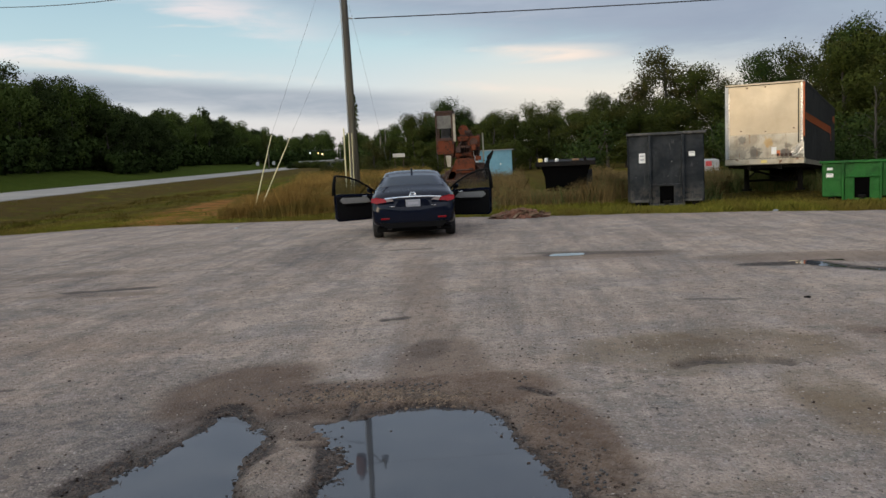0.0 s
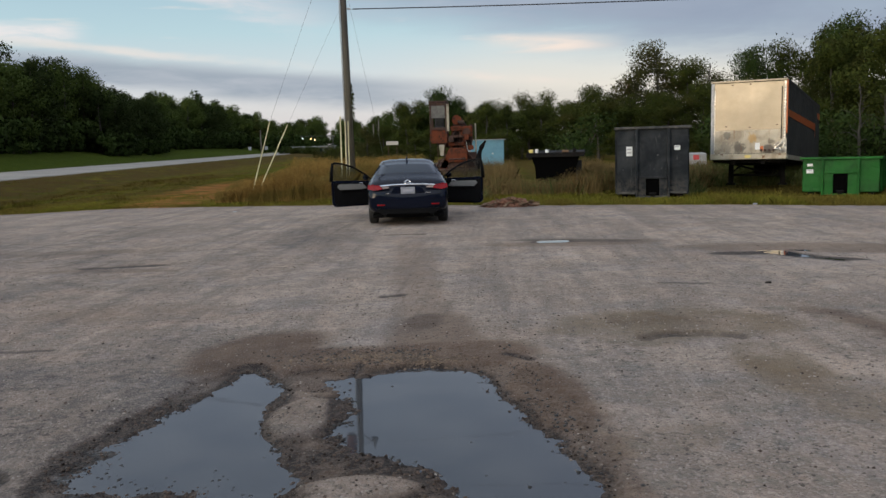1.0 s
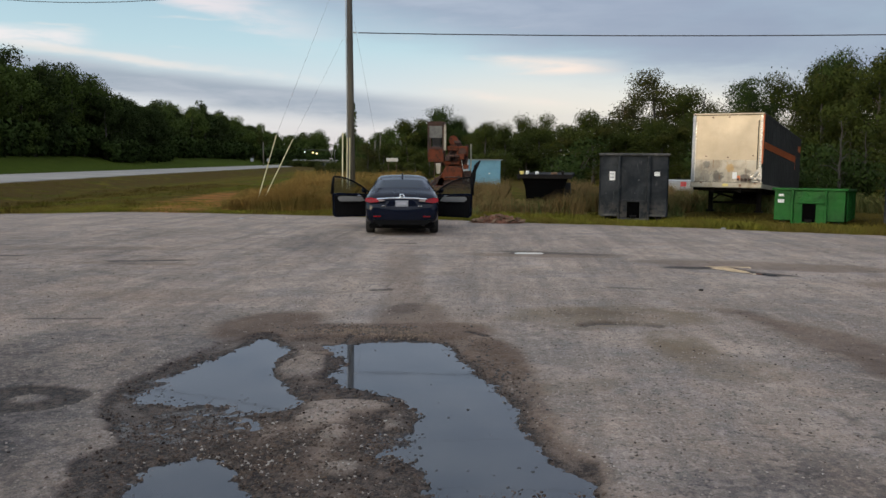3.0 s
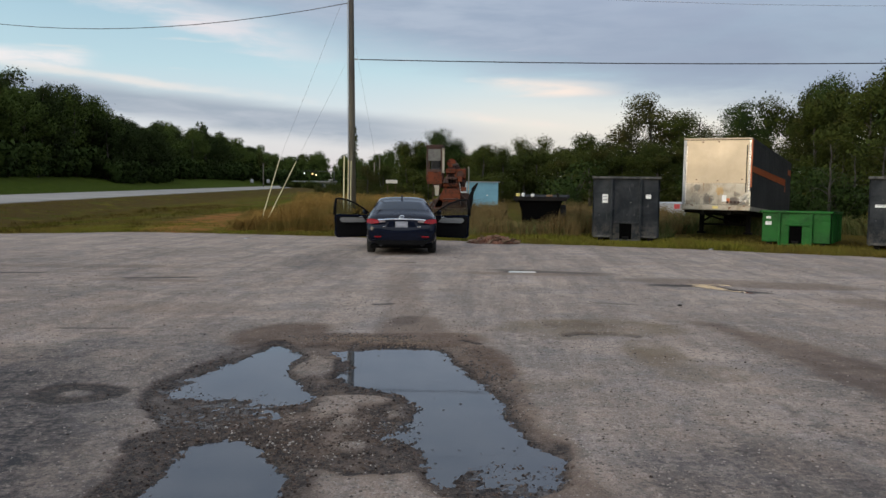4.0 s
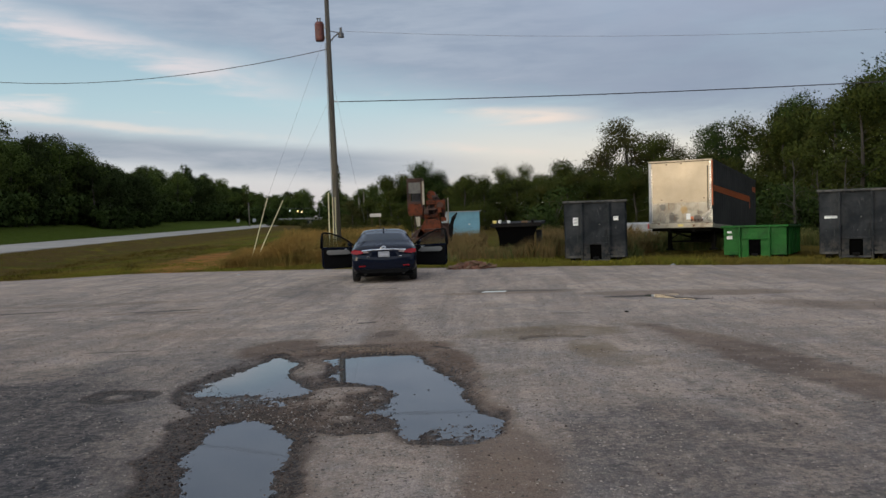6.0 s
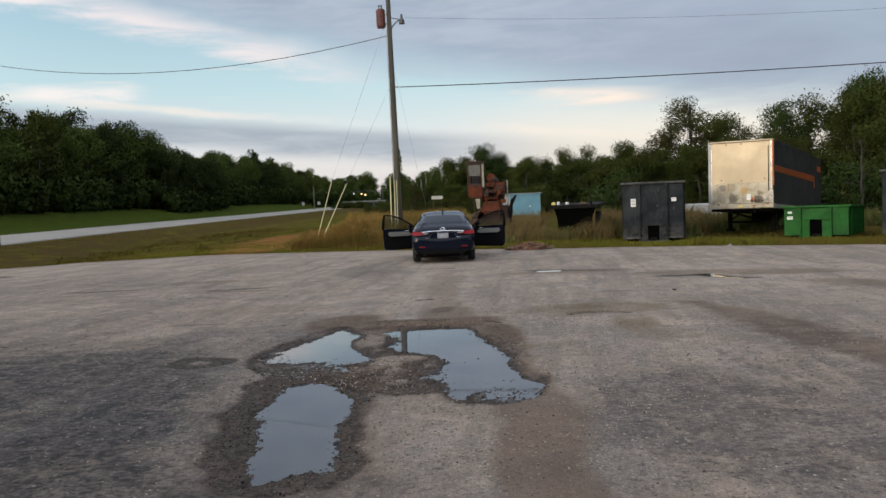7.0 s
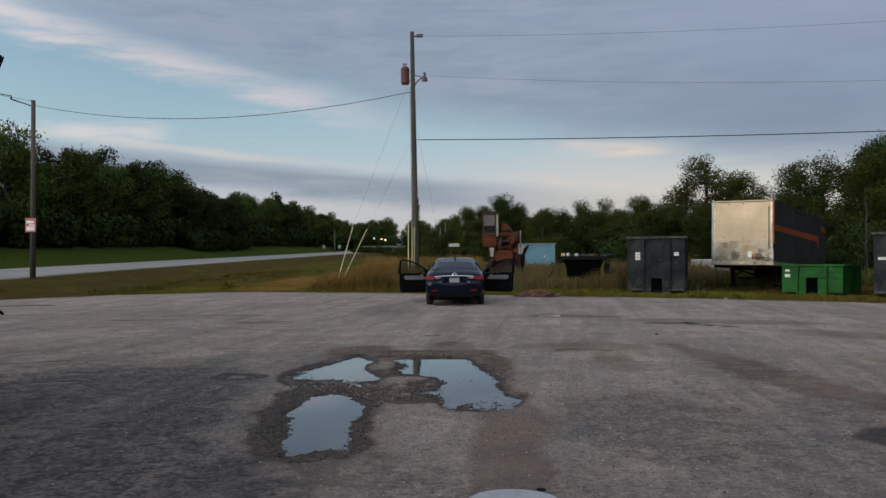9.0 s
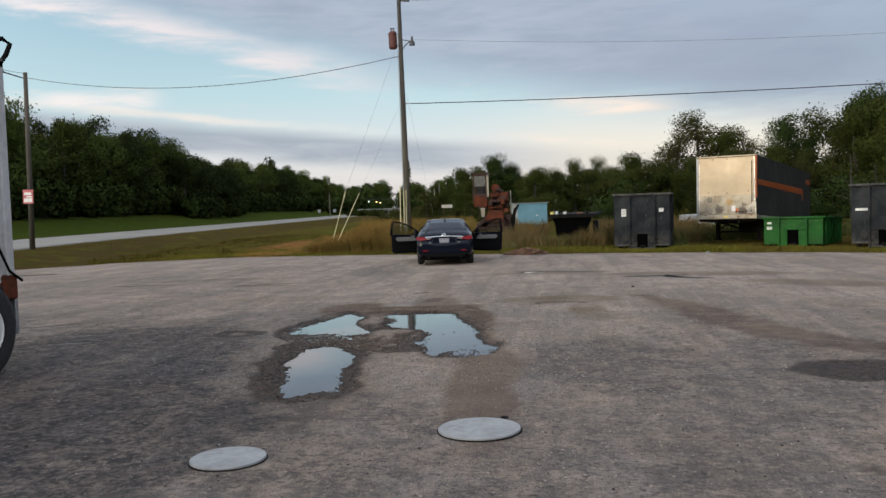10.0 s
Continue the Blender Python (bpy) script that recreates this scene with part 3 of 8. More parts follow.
def slab(bm, outline, y0, y1):
    """An outline in x and z, thick from y0 to y1."""
    a = [bm.verts.new((x, y0, z)) for x, z in outline]
    b = [bm.verts.new((x, y1, z)) for x, z in outline]
    bm.faces.new(a), bm.faces.new(b[::-1])
    n = len(a)
    for i in range(n):
        bm.faces.new((a[i], b[i], b[(i + 1) % n], a[(i + 1) % n]))
    bmesh.ops.recalc_face_normals(bm, faces=bm.faces[:])


def loft(bm, rings, close=True, caps=True):
    rows = [[bm.verts.new(p) for p in ring] for ring in rings]
    n = len(rows[0])
    for a, b in zip(rows, rows[1:]):
        for k in range(n if close else n - 1):
            bm.faces.new((a[k], a[(k + 1) % n], b[(k + 1) % n], b[k]))
    if caps:
        bm.faces.new(rows[0][::-1]), bm.faces.new(rows[-1])
    bmesh.ops.recalc_face_normals(bm, faces=bm.faces[:])
    return rows


# ---- the shape of the ground ----
def value_noise(x, y, seed):
    """Smooth noise of numpy arrays, about -1 to 1."""
    xi, yi = np.floor(x).astype(np.int64), np.floor(y).astype(np.int64)
    fx, fy = x - xi, y - yi
    fx, fy = fx * fx * (3 - 2 * fx), fy * fy * (3 - 2 * fy)

    def h(a, b):
        k = (a * 374761393 + b * 668265263 + seed * 974711) & 0xFFFFFFFF
        k = ((k ^ (k >> 13)) * 1274126177) & 0xFFFFFFFF
        return ((k ^ (k >> 16)) & 0xFFFF) / 32767.5 - 1
    return (h(xi, yi) * (1 - fx) + h(xi + 1, yi) * fx) * (1 - fy) + (h(xi, yi + 1) * (1 - fx) + h(xi + 1, yi + 1) * fx) * fy


def fractal(x, y, scale, seed, octaves=4):
    t, a = 0, 1.0
    for k in range(octaves):
        t = t + a * value_noise(x * scale * 2 ** k, y * scale * 2 ** k, seed + k)
        a *= 0.55
    return t / 1.9


def smooth(v, lo, hi):
    t = np.clip((v - lo) / (hi - lo), 0, 1)
    return t * t * (3 - 2 * t)


LOT_X = np.array([-60.0, -40.0, -30.0, -23.4, -18.1, -15.5, -11.3, -7.6, -4.2, 2.8, 7.6, 11.7, 16.8, 24.2, 40.0, 60.0])
LOT_Y = np.array([-14.0, 0.0, 8.0, 15.6, 21.2, 24.9, 26.8, 26.5, 26.3, 23.6, 22.2, 20.0, 15.9, 9.1, -2.0, -16.0])


def fall(y):
    """The lot sinks a little towards its far edge."""
    return -0.10 * smooth(y, 7.0, 18.0) - 0.05 * smooth(y, 18.0, 26.0)


def past_lot(x, y):
    """Metres past the ragged edge of the asphalt (negative: on it)."""
    return (y - np.interp(x, LOT_X, LOT_Y)) * 0.9 + 0.35 * fractal(x, y, 0.5, 11) + 0.10 * fractal(x, y, 3.0, 12)


ROAD = ((-24.0, 0.0), (-29.5, 37.0), (-32.5, 56.0), (-37.0, 95.0), (-43.5, 160.0), (-54.0, 260.0), (-80.0, 420.0), (-140.0, 640.0))
ROAD_WIDE = 12.5


def road_x(y):
    return np.interp(y, [-400] + [p[1] for p in ROAD], [-24.0 + 30] + [p[0] for p in ROAD])


def ground_height(x, y):
    """Grass land: a shallow swale by the road, a field that climbs to the wood beyond it."""
    past = past_lot(x, y)
    z = -0.01 + fall(y) - smooth(past, 1.0, 6.0) * (0.03 + 0.13 * smooth(x, 1.0, 6.0)) + 0.05 * fractal(x, y, 0.25, 21)
    rx = road_x(y)
    near_road = smooth(x, rx + 9.0, rx + 0.5)
    swale = smooth(x, rx + 14, rx + 8) * smooth(x, rx + 2.5, rx + 7) * -0.28
    z = z * (1 - near_road) + swale + 0.0 * near_road
    field = smooth(x, rx - ROAD_WIDE - 1.0, rx - ROAD_WIDE - 20.0)
    z = z + field * (2.3 + 0.15 * fractal(x, y, 0.06, 31))
    on_road = smooth(np.abs(x - (rx - ROAD_WIDE / 2)), ROAD_WIDE / 2 + 1.0, ROAD_WIDE / 2 - 0.2)
    z = z * (1 - on_road) - 0.06 * on_road
    return np.where(past < -0.15, -0.45, np.where(past < 0.25, -0.45 + (z + 0.45) * smooth(past, -0.15, 0.2), z))


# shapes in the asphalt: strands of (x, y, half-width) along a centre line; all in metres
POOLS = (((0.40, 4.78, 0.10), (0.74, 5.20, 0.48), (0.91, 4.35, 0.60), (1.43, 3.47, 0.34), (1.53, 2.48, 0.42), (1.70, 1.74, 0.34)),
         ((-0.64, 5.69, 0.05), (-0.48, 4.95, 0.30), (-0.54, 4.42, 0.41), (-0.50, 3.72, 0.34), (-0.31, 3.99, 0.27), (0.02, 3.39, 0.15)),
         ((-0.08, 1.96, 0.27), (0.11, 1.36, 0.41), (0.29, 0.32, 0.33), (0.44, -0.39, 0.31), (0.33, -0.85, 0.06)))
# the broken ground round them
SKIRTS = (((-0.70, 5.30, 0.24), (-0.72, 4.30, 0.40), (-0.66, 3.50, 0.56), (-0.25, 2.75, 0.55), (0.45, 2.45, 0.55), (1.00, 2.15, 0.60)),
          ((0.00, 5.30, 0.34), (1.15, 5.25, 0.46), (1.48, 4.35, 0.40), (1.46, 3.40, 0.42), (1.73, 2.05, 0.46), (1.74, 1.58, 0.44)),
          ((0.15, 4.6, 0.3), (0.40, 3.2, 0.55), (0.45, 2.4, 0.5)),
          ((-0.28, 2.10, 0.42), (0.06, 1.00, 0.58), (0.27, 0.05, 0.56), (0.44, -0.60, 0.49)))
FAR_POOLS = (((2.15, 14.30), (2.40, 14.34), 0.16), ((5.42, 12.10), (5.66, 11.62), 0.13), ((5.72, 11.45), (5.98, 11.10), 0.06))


def capsule(x, y, shape):
    (ax, ay), (bx, by), r = shape
    dx, dy = bx - ax, by - ay
    t = np.clip(((x - ax) * dx + (y - ay) * dy) / (dx * dx + dy * dy + 1e-9), 0, 1)
    return np.hypot(x - ax - t * dx, y - ay - t * dy) - r


def strand(x, y, nodes):
    """Distance to a chain of tapering round bars, negative inside."""
    d = np.full(np.shape(x), 1e9)
    for (ax, ay, ar), (bx, by, br) in zip(nodes, nodes[1:]):
        ex, ey = bx - ax, by - ay
        t = np.clip(((x - ax) * ex + (y - ay) * ey) / (ex * ex + ey * ey), 0, 1)
        d = np.minimum(d, np.hypot(x - ax - t * ex, y - ay - t * ey) - ar - (br - ar) * t)
    return d


def blob(x, y, cx, cy, rx, ry, turn=0.0):
    """About 1 in an uneven oval spot, 0 outside."""
    c, s = math.cos(radians(turn)), math.sin(radians(turn))
    u, v = (x - cx) * c + (y - cy) * s, -(x - cx) * s + (y - cy) * c
    d = np.hypot(u / rx, v / ry) + 0.22 * fractal(x, y, 1.6, 71, 3)
    return smooth(d, 1.15, 0.7)


WATER_Z = -0.030
FAR_Z = -0.006                        # the far puddles stand nearly full


def lot_shape(x, y):
    """Height and marks (wet, dirt, dark) of the asphalt."""
    wob = 0.075 * fractal(x, y, 2.4, 41, 4) + 0.05 * fractal(x, y, 8.0, 45, 3)
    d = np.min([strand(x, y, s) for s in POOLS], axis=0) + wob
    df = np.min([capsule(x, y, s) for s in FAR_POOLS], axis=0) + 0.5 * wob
    # dry tongues that stand between the pools
    isle = np.max([blob(x, y, *s) for s in ((0.05, 4.45, 0.24, 0.44), (0.60, 3.30, 0.34, 0.15), (0.48, 3.02, 0.20, 0.26), (0.62, 2.68, 0.10, 0.20), (0.78, 2.06, 0.11, 0.13))], axis=0)
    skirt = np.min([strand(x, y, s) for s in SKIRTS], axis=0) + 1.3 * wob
    grit = fractal(x, y, 24.0, 51, 2)
    coarse = fractal(x, y, 5.0, 55, 3)
    z = 0.004 * coarse + 0.012 * fractal(x, y, 0.35, 57, 3)
    ring = smooth(skirt, 0.05, 0.0)                       # broken asphalt edge, a low step
    bowl = WATER_Z + 0.016 + 0.006 * coarse + 0.006 * grit
    thin = np.max([blob(x, y, *q) for q in ((-0.40, 2.80, 0.62, 0.40), (0.22, 5.15, 0.28, 0.30), (1.02, 2.60, 0.22, 0.45), (-0.92, 3.7, 0.20, 0.5), (1.95, 1.55, 0.40, 0.60))], axis=0)
    bowl = bowl * (1 - thin) + (WATER_Z + 0.0015 + 0.006 * coarse + 0.006 * grit) * thin
    z = z * (1 - ring) + bowl * ring
    shoal = np.maximum(blob(x, y, -0.35, 3.35, 0.75, 0.40), blob(x, y, 1.80, 1.65, 0.60, 0.62))
    deep = smooth(d - 0.03 * shoal, 0.14 + 0.16 * shoal, -0.20)
    deep = deep * (1 - 0.80 * blob(x, y, 1.86, 1.52, 0.42, 0.46))      # silted end
    z = z * (1 - deep) + (WATER_Z - 0.024 + 0.006 * grit + 0.004 * coarse) * deep + 0.007 * grit * smooth(np.abs(d), 0.16, 0.03)
    z = z + isle * (0.026 * ring + 0.02 * deep)
    z = z * (1 - smooth(df, 0.7, 0.15))
    far = smooth(df, 0.05, -0.06)
    z = z * (1 - far) + (FAR_Z - 0.016 + 0.004 * grit) * far
    # lesser holes
    pit = blob(x, y, -1.72, 3.28, 0.42, 0.36)
    core = blob(x, y, -1.72, 3.28, 0.16, 0.14)
    pit = smooth(pit, 0.25, 0.55)
    crescent = smooth(blob(x, y, 2.97, 6.50, 0.50, 0.30), 0.2, 0.6) * (1 - smooth(blob(x, y, 2.99, 6.28, 0.44, 0.26), 0.2, 0.5))
    tar = smooth(blob(x, y, 6.08, 0.2, 0.90, 0.60, -10) + 0.30 * fractal(x, y, 3.5, 73, 3), 0.30, 0.62)
    z = z - 0.018 * (pit - core) - 0.025 * crescent - 0.01 * tar
    z = z + fall(y) - 0.35 * smooth(past_lot(x, y), -0.05, 0.35)
    near = smooth(d, 0.55, 0.02)
    east = smooth(x - 0.10 * (4.0 - y), 1.15, 1.45) * smooth(y, 1.8, 2.5)      # that side drains: earth rather than mud
    head = smooth(y, 4.4, 5.1)                            # washed earth along the top shore
    wet = np.clip(np.maximum(ring * (1 - 0.9 * isle) * (1 - 0.75 * east) * (1 - 0.7 * head) * (0.44 + 0.9 * coarse + 0.5 * near + 0.45 * smooth(np.abs(skirt + 0.03), 0.09, 0.02)), 0.95 * smooth(d, 0.26 - 0.16 * np.maximum(east, head), 0.03) * (1 - 0.9 * isle)), 0, 1)
    wet = np.maximum(wet, 0.35 * blob(x, y, 0.58, 7.35, 0.20, 0.45))
    wet = np.maximum(wet, smooth(df, 0.16, 0.02) * 0.9)
    wet = np.maximum(wet, np.maximum((pit - core) * 1.0, crescent * np.clip(0.52 + 0.9 * coarse, 0.0, 0.9)))
    wet = np.maximum(wet, np.maximum(np.maximum(blob(x, y, 4.98, 12.08, 0.52, 0.22, -7), blob(x, y, 5.98, 11.3, 0.50, 0.14, -38)) * 0.95, tar * 0.8))
    wet = np.maximum(wet, 0.5 * blob(x, y, 2.6, 14.45, 1.3, 0.25, -14))
    wet = np.minimum(wet, 0.80) + 0.20 * thin * ring * (1 - isle)
    # thin damp earth round the pools, and brown silt
    dirt = smooth(skirt, 0.20, 0.0) * 0.75 * smooth(x, -0.9, 0.2) * (1 - 0.7 * isle)
    for cx, cy, rx, ry, turn, a in ((-0.72, 6.10, 0.55, 0.85, -12, 1.0), (-0.15, 5.85, 0.9, 0.5, 0, 1.0), (0.74, 6.8, 0.46, 1.15, 4, 0.75), (0.95, 6.0, 0.75, 0.55, 0, 1.0), (1.60, 4.9, 0.30, 1.0, 10, 1.0), (1.88, 3.2, 0.20, 1.2, 6, 0.7), (2.05, 2.0, 0.16, 0.7, 4, 0.5),
                                    (2.2, -0.6, 0.36, 2.1, 5, 0.8), (2.10, 1.0, 0.42, 1.3, 10, 0.75), (2.6, 14.0, 1.7, 0.5, 0, 0.55),
                                    (6.3, 12.6, 2.2, 0.8, -12, 0.6), (8.2, 9.3, 1.8, 0.7, -40, 0.6), (-4.5, 11.5, 1.2, 0.3, 0, 0.5), (-7.0, 14.0, 2.6, 0.5, 5, 0.35), (0.55, -0.9, 0.8, 1.5, 0, 0.3), (-2.5, 8.0, 1.4, 0.6, 0, 0.25)):
        dirt = np.maximum(dirt, a * blob(x, y, cx, cy, rx, ry, turn))
    wash = ((4.35, 7.6, 0.12), (4.85, 6.3, 0.28), (5.16, 5.0, 0.40), (5.45, 3.6, 0.40), (5.85, 2.5, 0.42), (6.5, 1.6, 0.40))
    dirt = np.maximum(dirt, (0.80 + 0.2 * coarse) * smooth(strand(x, y, wash) + 2.0 * wob, 0.14, -0.10))
    strip = smooth(np.abs(x - 0.50 + 0.115 * (y - 8) + 0.12 * fractal(x, y, 0.5, 61, 2)), 0.42, 0.16) * smooth(y, 6.0, 7.5) * smooth(y, 17.0, 13.0)
    dirt = np.maximum(dirt, strip * 0.38)
    dirt = np.clip(dirt + 0.30 * smooth(past_lot(x, y), -1.2, 0.0), 0, 1)
    dark = np.maximum(np.maximum(tar, 0.9 * np.clip(pit - core, 0, 1)), (0.62 + 0.3 * coarse) * blob(x, y, 3.55, 0.8, 1.05, 1.9, 12))
    dark = np.maximum(dark, (1.0 + 0.3 * coarse + 0.35 * fractal(x * 1.0, y * 0.3, 1.2, 63, 3)) * blob(x, y, -3.2, 0.2, 2.8, 5.0, 8))
    dark = np.maximum(dark, (0.55 + 0.3 * coarse + 0.4 * fractal(x * 1.0, y * 0.3, 1.0, 66, 3)) * blob(x, y, -6.0, 2.0, 3.4, 5.0, 0))
    dark = np.maximum(dark, (1.0 + 0.3 * coarse + 0.3 * fractal(x * 1.0, y * 0.3, 1.2, 64, 3)) * blob(x, y, -1.2, -2.6, 2.1, 2.6, 0))
    scar = 0.62 + 0.35 * coarse + 0.30 * fractal(x, y, 1.1, 69, 3)
    dark = np.maximum(dark, scar * np.maximum(blob(x, y, -2.6, 0.3, 3.0, 2.4, -12), blob(x, y, -1.6, 4.6, 1.6, 2.6, 0) * 0.55))
    dark = np.maximum(dark, 0.95 * np.maximum(blob(x, y, 4.98, 12.08, 0.52, 0.20, -7), blob(x, y, 5.98, 11.3, 0.50, 0.12, -38)))
    dark = np.maximum(dark, 0.40 * blob(x, y, -2.4, 16.5, 0.9, 3.0, 8))
    dark = np.maximum(dark, (0.52 + 0.3 * coarse) * blob(x, y, 6.6, -0.6, 3.2, 3.6))
    dark = np.maximum(dark, (0.62 + 0.3 * coarse) * blob(x, y, 1.0, -2.6, 1.3, 2.2))
    dark = np.maximum(dark, (0.48 + 0.3 * coarse + 0.35 * fractal(x * 1.0, y * 0.4, 1.0, 68, 3)) * smooth(y, 0.3, -2.4) * smooth(np.abs(x - 1.0), 8.0, 6.0))
    dark = np.maximum(dark, (0.26 + 0.3 * coarse + 0.35 * fractal(x, y * 0.4, 0.8, 65, 3)) * np.maximum(blob(x, y, -7.5, 12.0, 5.5, 8.0, 0), blob(x, y, 6.4, 2.2, 2.4, 4.4, 0)))
    # cracks
    def crack(x0, y0, x1, y1, wide, a):
        return a * smooth(capsule(x + 0.10 * fractal(x, y, 1.4, 81, 3), y + 0.10 * fractal(x, y, 1.4, 85, 3), ((x0, y0), (x1, y1), wide)), 0.045, 0.0)
    for row in ((4.0, 3.6, 4.52, 1.3, 0.0, 0.38), (4.52, 1.3, 4.7, 0.2, 0.0, 0.3), (-6.6, 4.0, -5.1, 4.6, 0.05, 1.0), (-5.2, 2.3, -3.6, 2.75, 0.045, 1.0), (-8.4, 12.15, -7.0, 12.45, 0.08, 0.8),
                (-4.95, 11.85, -4.0, 12.1, 0.10, 0.8), (-0.06, 8.77, 0.2, 8.86, 0.02, 0.9), (0.02, 5.32, 0.17, 5.36, 0.012, 1.0), (0.17, 5.36, 0.19, 5.75, 0.012, 1.0), (0.20, 4.92, 0.27, 4.15, 0.015, 0.9), (1.36, 5.98, 1.52, 5.80, 0.02, 0.8), (-15.2, 17.8, -14.3, 18.3, 0.25, 0.9), (-0.9, 16.2, -0.2, 16.2, 0.04, 0.8),
                (5.7, 0.75, 6.1, 0.68, 0.03, 0.8), (4.9, -3.0, 5.1, -3.3, 0.03, 0.6), (-3.4, 6.2, -2.6, 6.35, 0.02, 0.5), (3.2, 9.4, 3.7, 9.3, 0.02, 0.5)):
        k = crack(*row)
        dark, wet, z = np.maximum(dark, k), np.maximum(wet, 0.9 * k), z - 0.012 * k
    # small loose dark bits
    bits = smooth(fractal(x, y, 7.0, 91, 1), 0.84, 0.90) * smooth(fractal(x, y, 0.7, 95, 2), -0.1, 0.3)
    dark = np.maximum(dark, 0.8 * bits)
    return z, np.clip(wet, 0, 1), np.clip(dirt, 0, 1), np.clip(dark, 0, 1)


def sheet_mesh(name, xs, ys, zs, marks, material):
    """A height sheet over a grid of lines, with a colour attribute of three marks."""
    nx, ny = len(xs), len(ys)
    X, Y = np.meshgrid(xs, ys)
    co = np.stack([X, Y, zs], -1).reshape(-1, 3).astype(np.float32)
    i = np.arange(nx * ny).reshape(ny, nx)
    quads = np.stack([i[:-1, :-1], i[:-1, 1:], i[1:, 1:], i[1:, :-1]], -1).reshape(-1, 4)
    me = bpy.data.meshes.new(name)
    me.vertices.add(len(co)), me.loops.add(quads.size), me.polygons.add(len(quads))
    me.vertices.foreach_set("co", co.ravel())
    me.loops.foreach_set("vertex_index", quads.ravel().astype(np.int32))
    me.polygons.foreach_set("loop_start", np.arange(0, quads.size, 4, dtype=np.int32))
    me.polygons.foreach_set("use_smooth", np.ones(len(quads), dtype=bool))
    a = me.color_attributes.new("marks", "FLOAT_COLOR", "POINT")
    col = np.ones((len(co), 4), np.float32)
    for k, v in enumerate(marks):
        col[:, k] = np.broadcast_to(v, X.shape).ravel()
    a.data.foreach_set("color", col.ravel())
    me.update(), me.validate()
    me.materials.append(material)
    return new(name, me)


def lines(*spans):
    """Grid lines: (from, to, step) spans joined."""
    got = []
    for a, b, s in spans:
        n = max(1, round((b - a) / s))
        got += [a + (b - a) * k / n for k in range(n)]
    return np.array(got + [spans[-1][1]])


gx = lines((-1600, -200, 100), (-200, -80, 6), (-80, -24, 1.0), (-24, 30, 0.4), (30, 80, 2.5), (80, 200, 10), (200, 1600, 100))
gy = lines((-1600, -100, 100), (-100, 0, 8), (0, 10, 1.0), (10, 30, 0.25), (30, 60, 0.8), (60, 200, 5), (200, 500, 20), (500, 2600, 150))
GX, GY = np.meshgrid(gx, gy)
g_z = ground_height(GX, GY)
clay = np.maximum(blob(GX, GY, -11.6, 37.0, 2.2, 11.0, 9.0), blob(GX, GY, -10.9, 29.0, 1.9, 2.6)) + 0.15 * smooth(past_lot(GX, GY), 0.6, 0.0) + 0.5 * blob(GX, GY, 1.7, 22.6, 1.6, 0.7)
rxs = road_x(GY)
dry = np.maximum(smooth(GX, rxs + 10.5, rxs + 7) * smooth(GX, rxs + 0.2, rxs + 1.2) * 0.95, blob(GX, GY, -3.5, 30, 6.5, 4.5) * 0.9)
dry = np.maximum(dry, smooth(GY, 27, 32) * smooth(GX, -8, -3) * (0.6 - 0.4 * smooth(GX, 4.0, 7.0)))
field = smooth(GX, rxs - ROAD_WIDE + 0.5, rxs - ROAD_WIDE - 1.0)
fresh = np.clip(smooth(past_lot(GX, GY), 7.5, 3.0) * smooth(past_lot(GX, GY), 0.0, 0.6), 0, 1) * (1 - field)
ground = sheet_mesh("ground", gx, gy, g_z, (np.clip(clay, 0, 1), np.clip(dry, 0, 1), field, fresh), M_GROUND)
tagged(ground, "rough green and straw grass land with bare red clay patches", "ground", kind="structure")

ax = lines((-60, -24, 1.5), (-24, -9, 0.3), (-9, -3, 0.11), (-3, 3.6, 0.032), (3.6, 8.0, 0.065), (8, 20, 0.25), (20, 60, 1.5))
ay = lines((-60, -12, 2.0), (-12, -4, 0.25), (-4, -1.4, 0.07), (-1.4, 7.6, 0.035), (7.6, 14, 0.07), (14, 27, 0.11))
AX, AY = np.meshgrid(ax, ay)
a_z, a_wet, a_dirt, a_dark = lot_shape(AX, AY)
# yellowish silt washed round the lesser hollow
a_silt = np.max([a * blob(AX, AY, *q) for a, q in ((0.95, (2.9, 7.05, 1.15, 0.75)), (0.95, (3.40, 5.55, 0.34, 0.95, 4)), (0.8, (2.45, 6.45, 0.42, 0.32, -40)), (0.6, (2.30, 3.95, 0.50, 0.22, 30)), (0.7, (3.75, 4.6, 0.5, 0.4)))], axis=0)
a_silt = np.clip(a_silt * (0.72 + 0.75 * fractal(AX, AY, 1.8, 76, 4)), 0, 1)
pavement = sheet_mesh("pavement", ax, ay, a_z, (a_wet, a_dirt, a_dark, a_silt), M_ASPHALT)
tagged(pavement, "worn grey-brown asphalt lot with potholes, silt and loose grit", "pavement", kind="structure")


def pool(name, x0, x1, y0, y1, label, level=WATER_Z):
    """Still water: a level sheet under the rims of the hollows that it fills."""
    bm = bmesh.new()
    bmesh.ops.create_grid(bm, x_segments=2, y_segments=2, size=0.5, matrix=Matrix.Translation(((x0 + x1) / 2, (y0 + y1) / 2, level + float(fall(np.array((y0 + y1) / 2))))) @ Matrix.Diagonal((x1 - x0, y1 - y0, 1, 1)))
    return tagged(part(name, bm, M_WATER), label, "water", kind="structure")


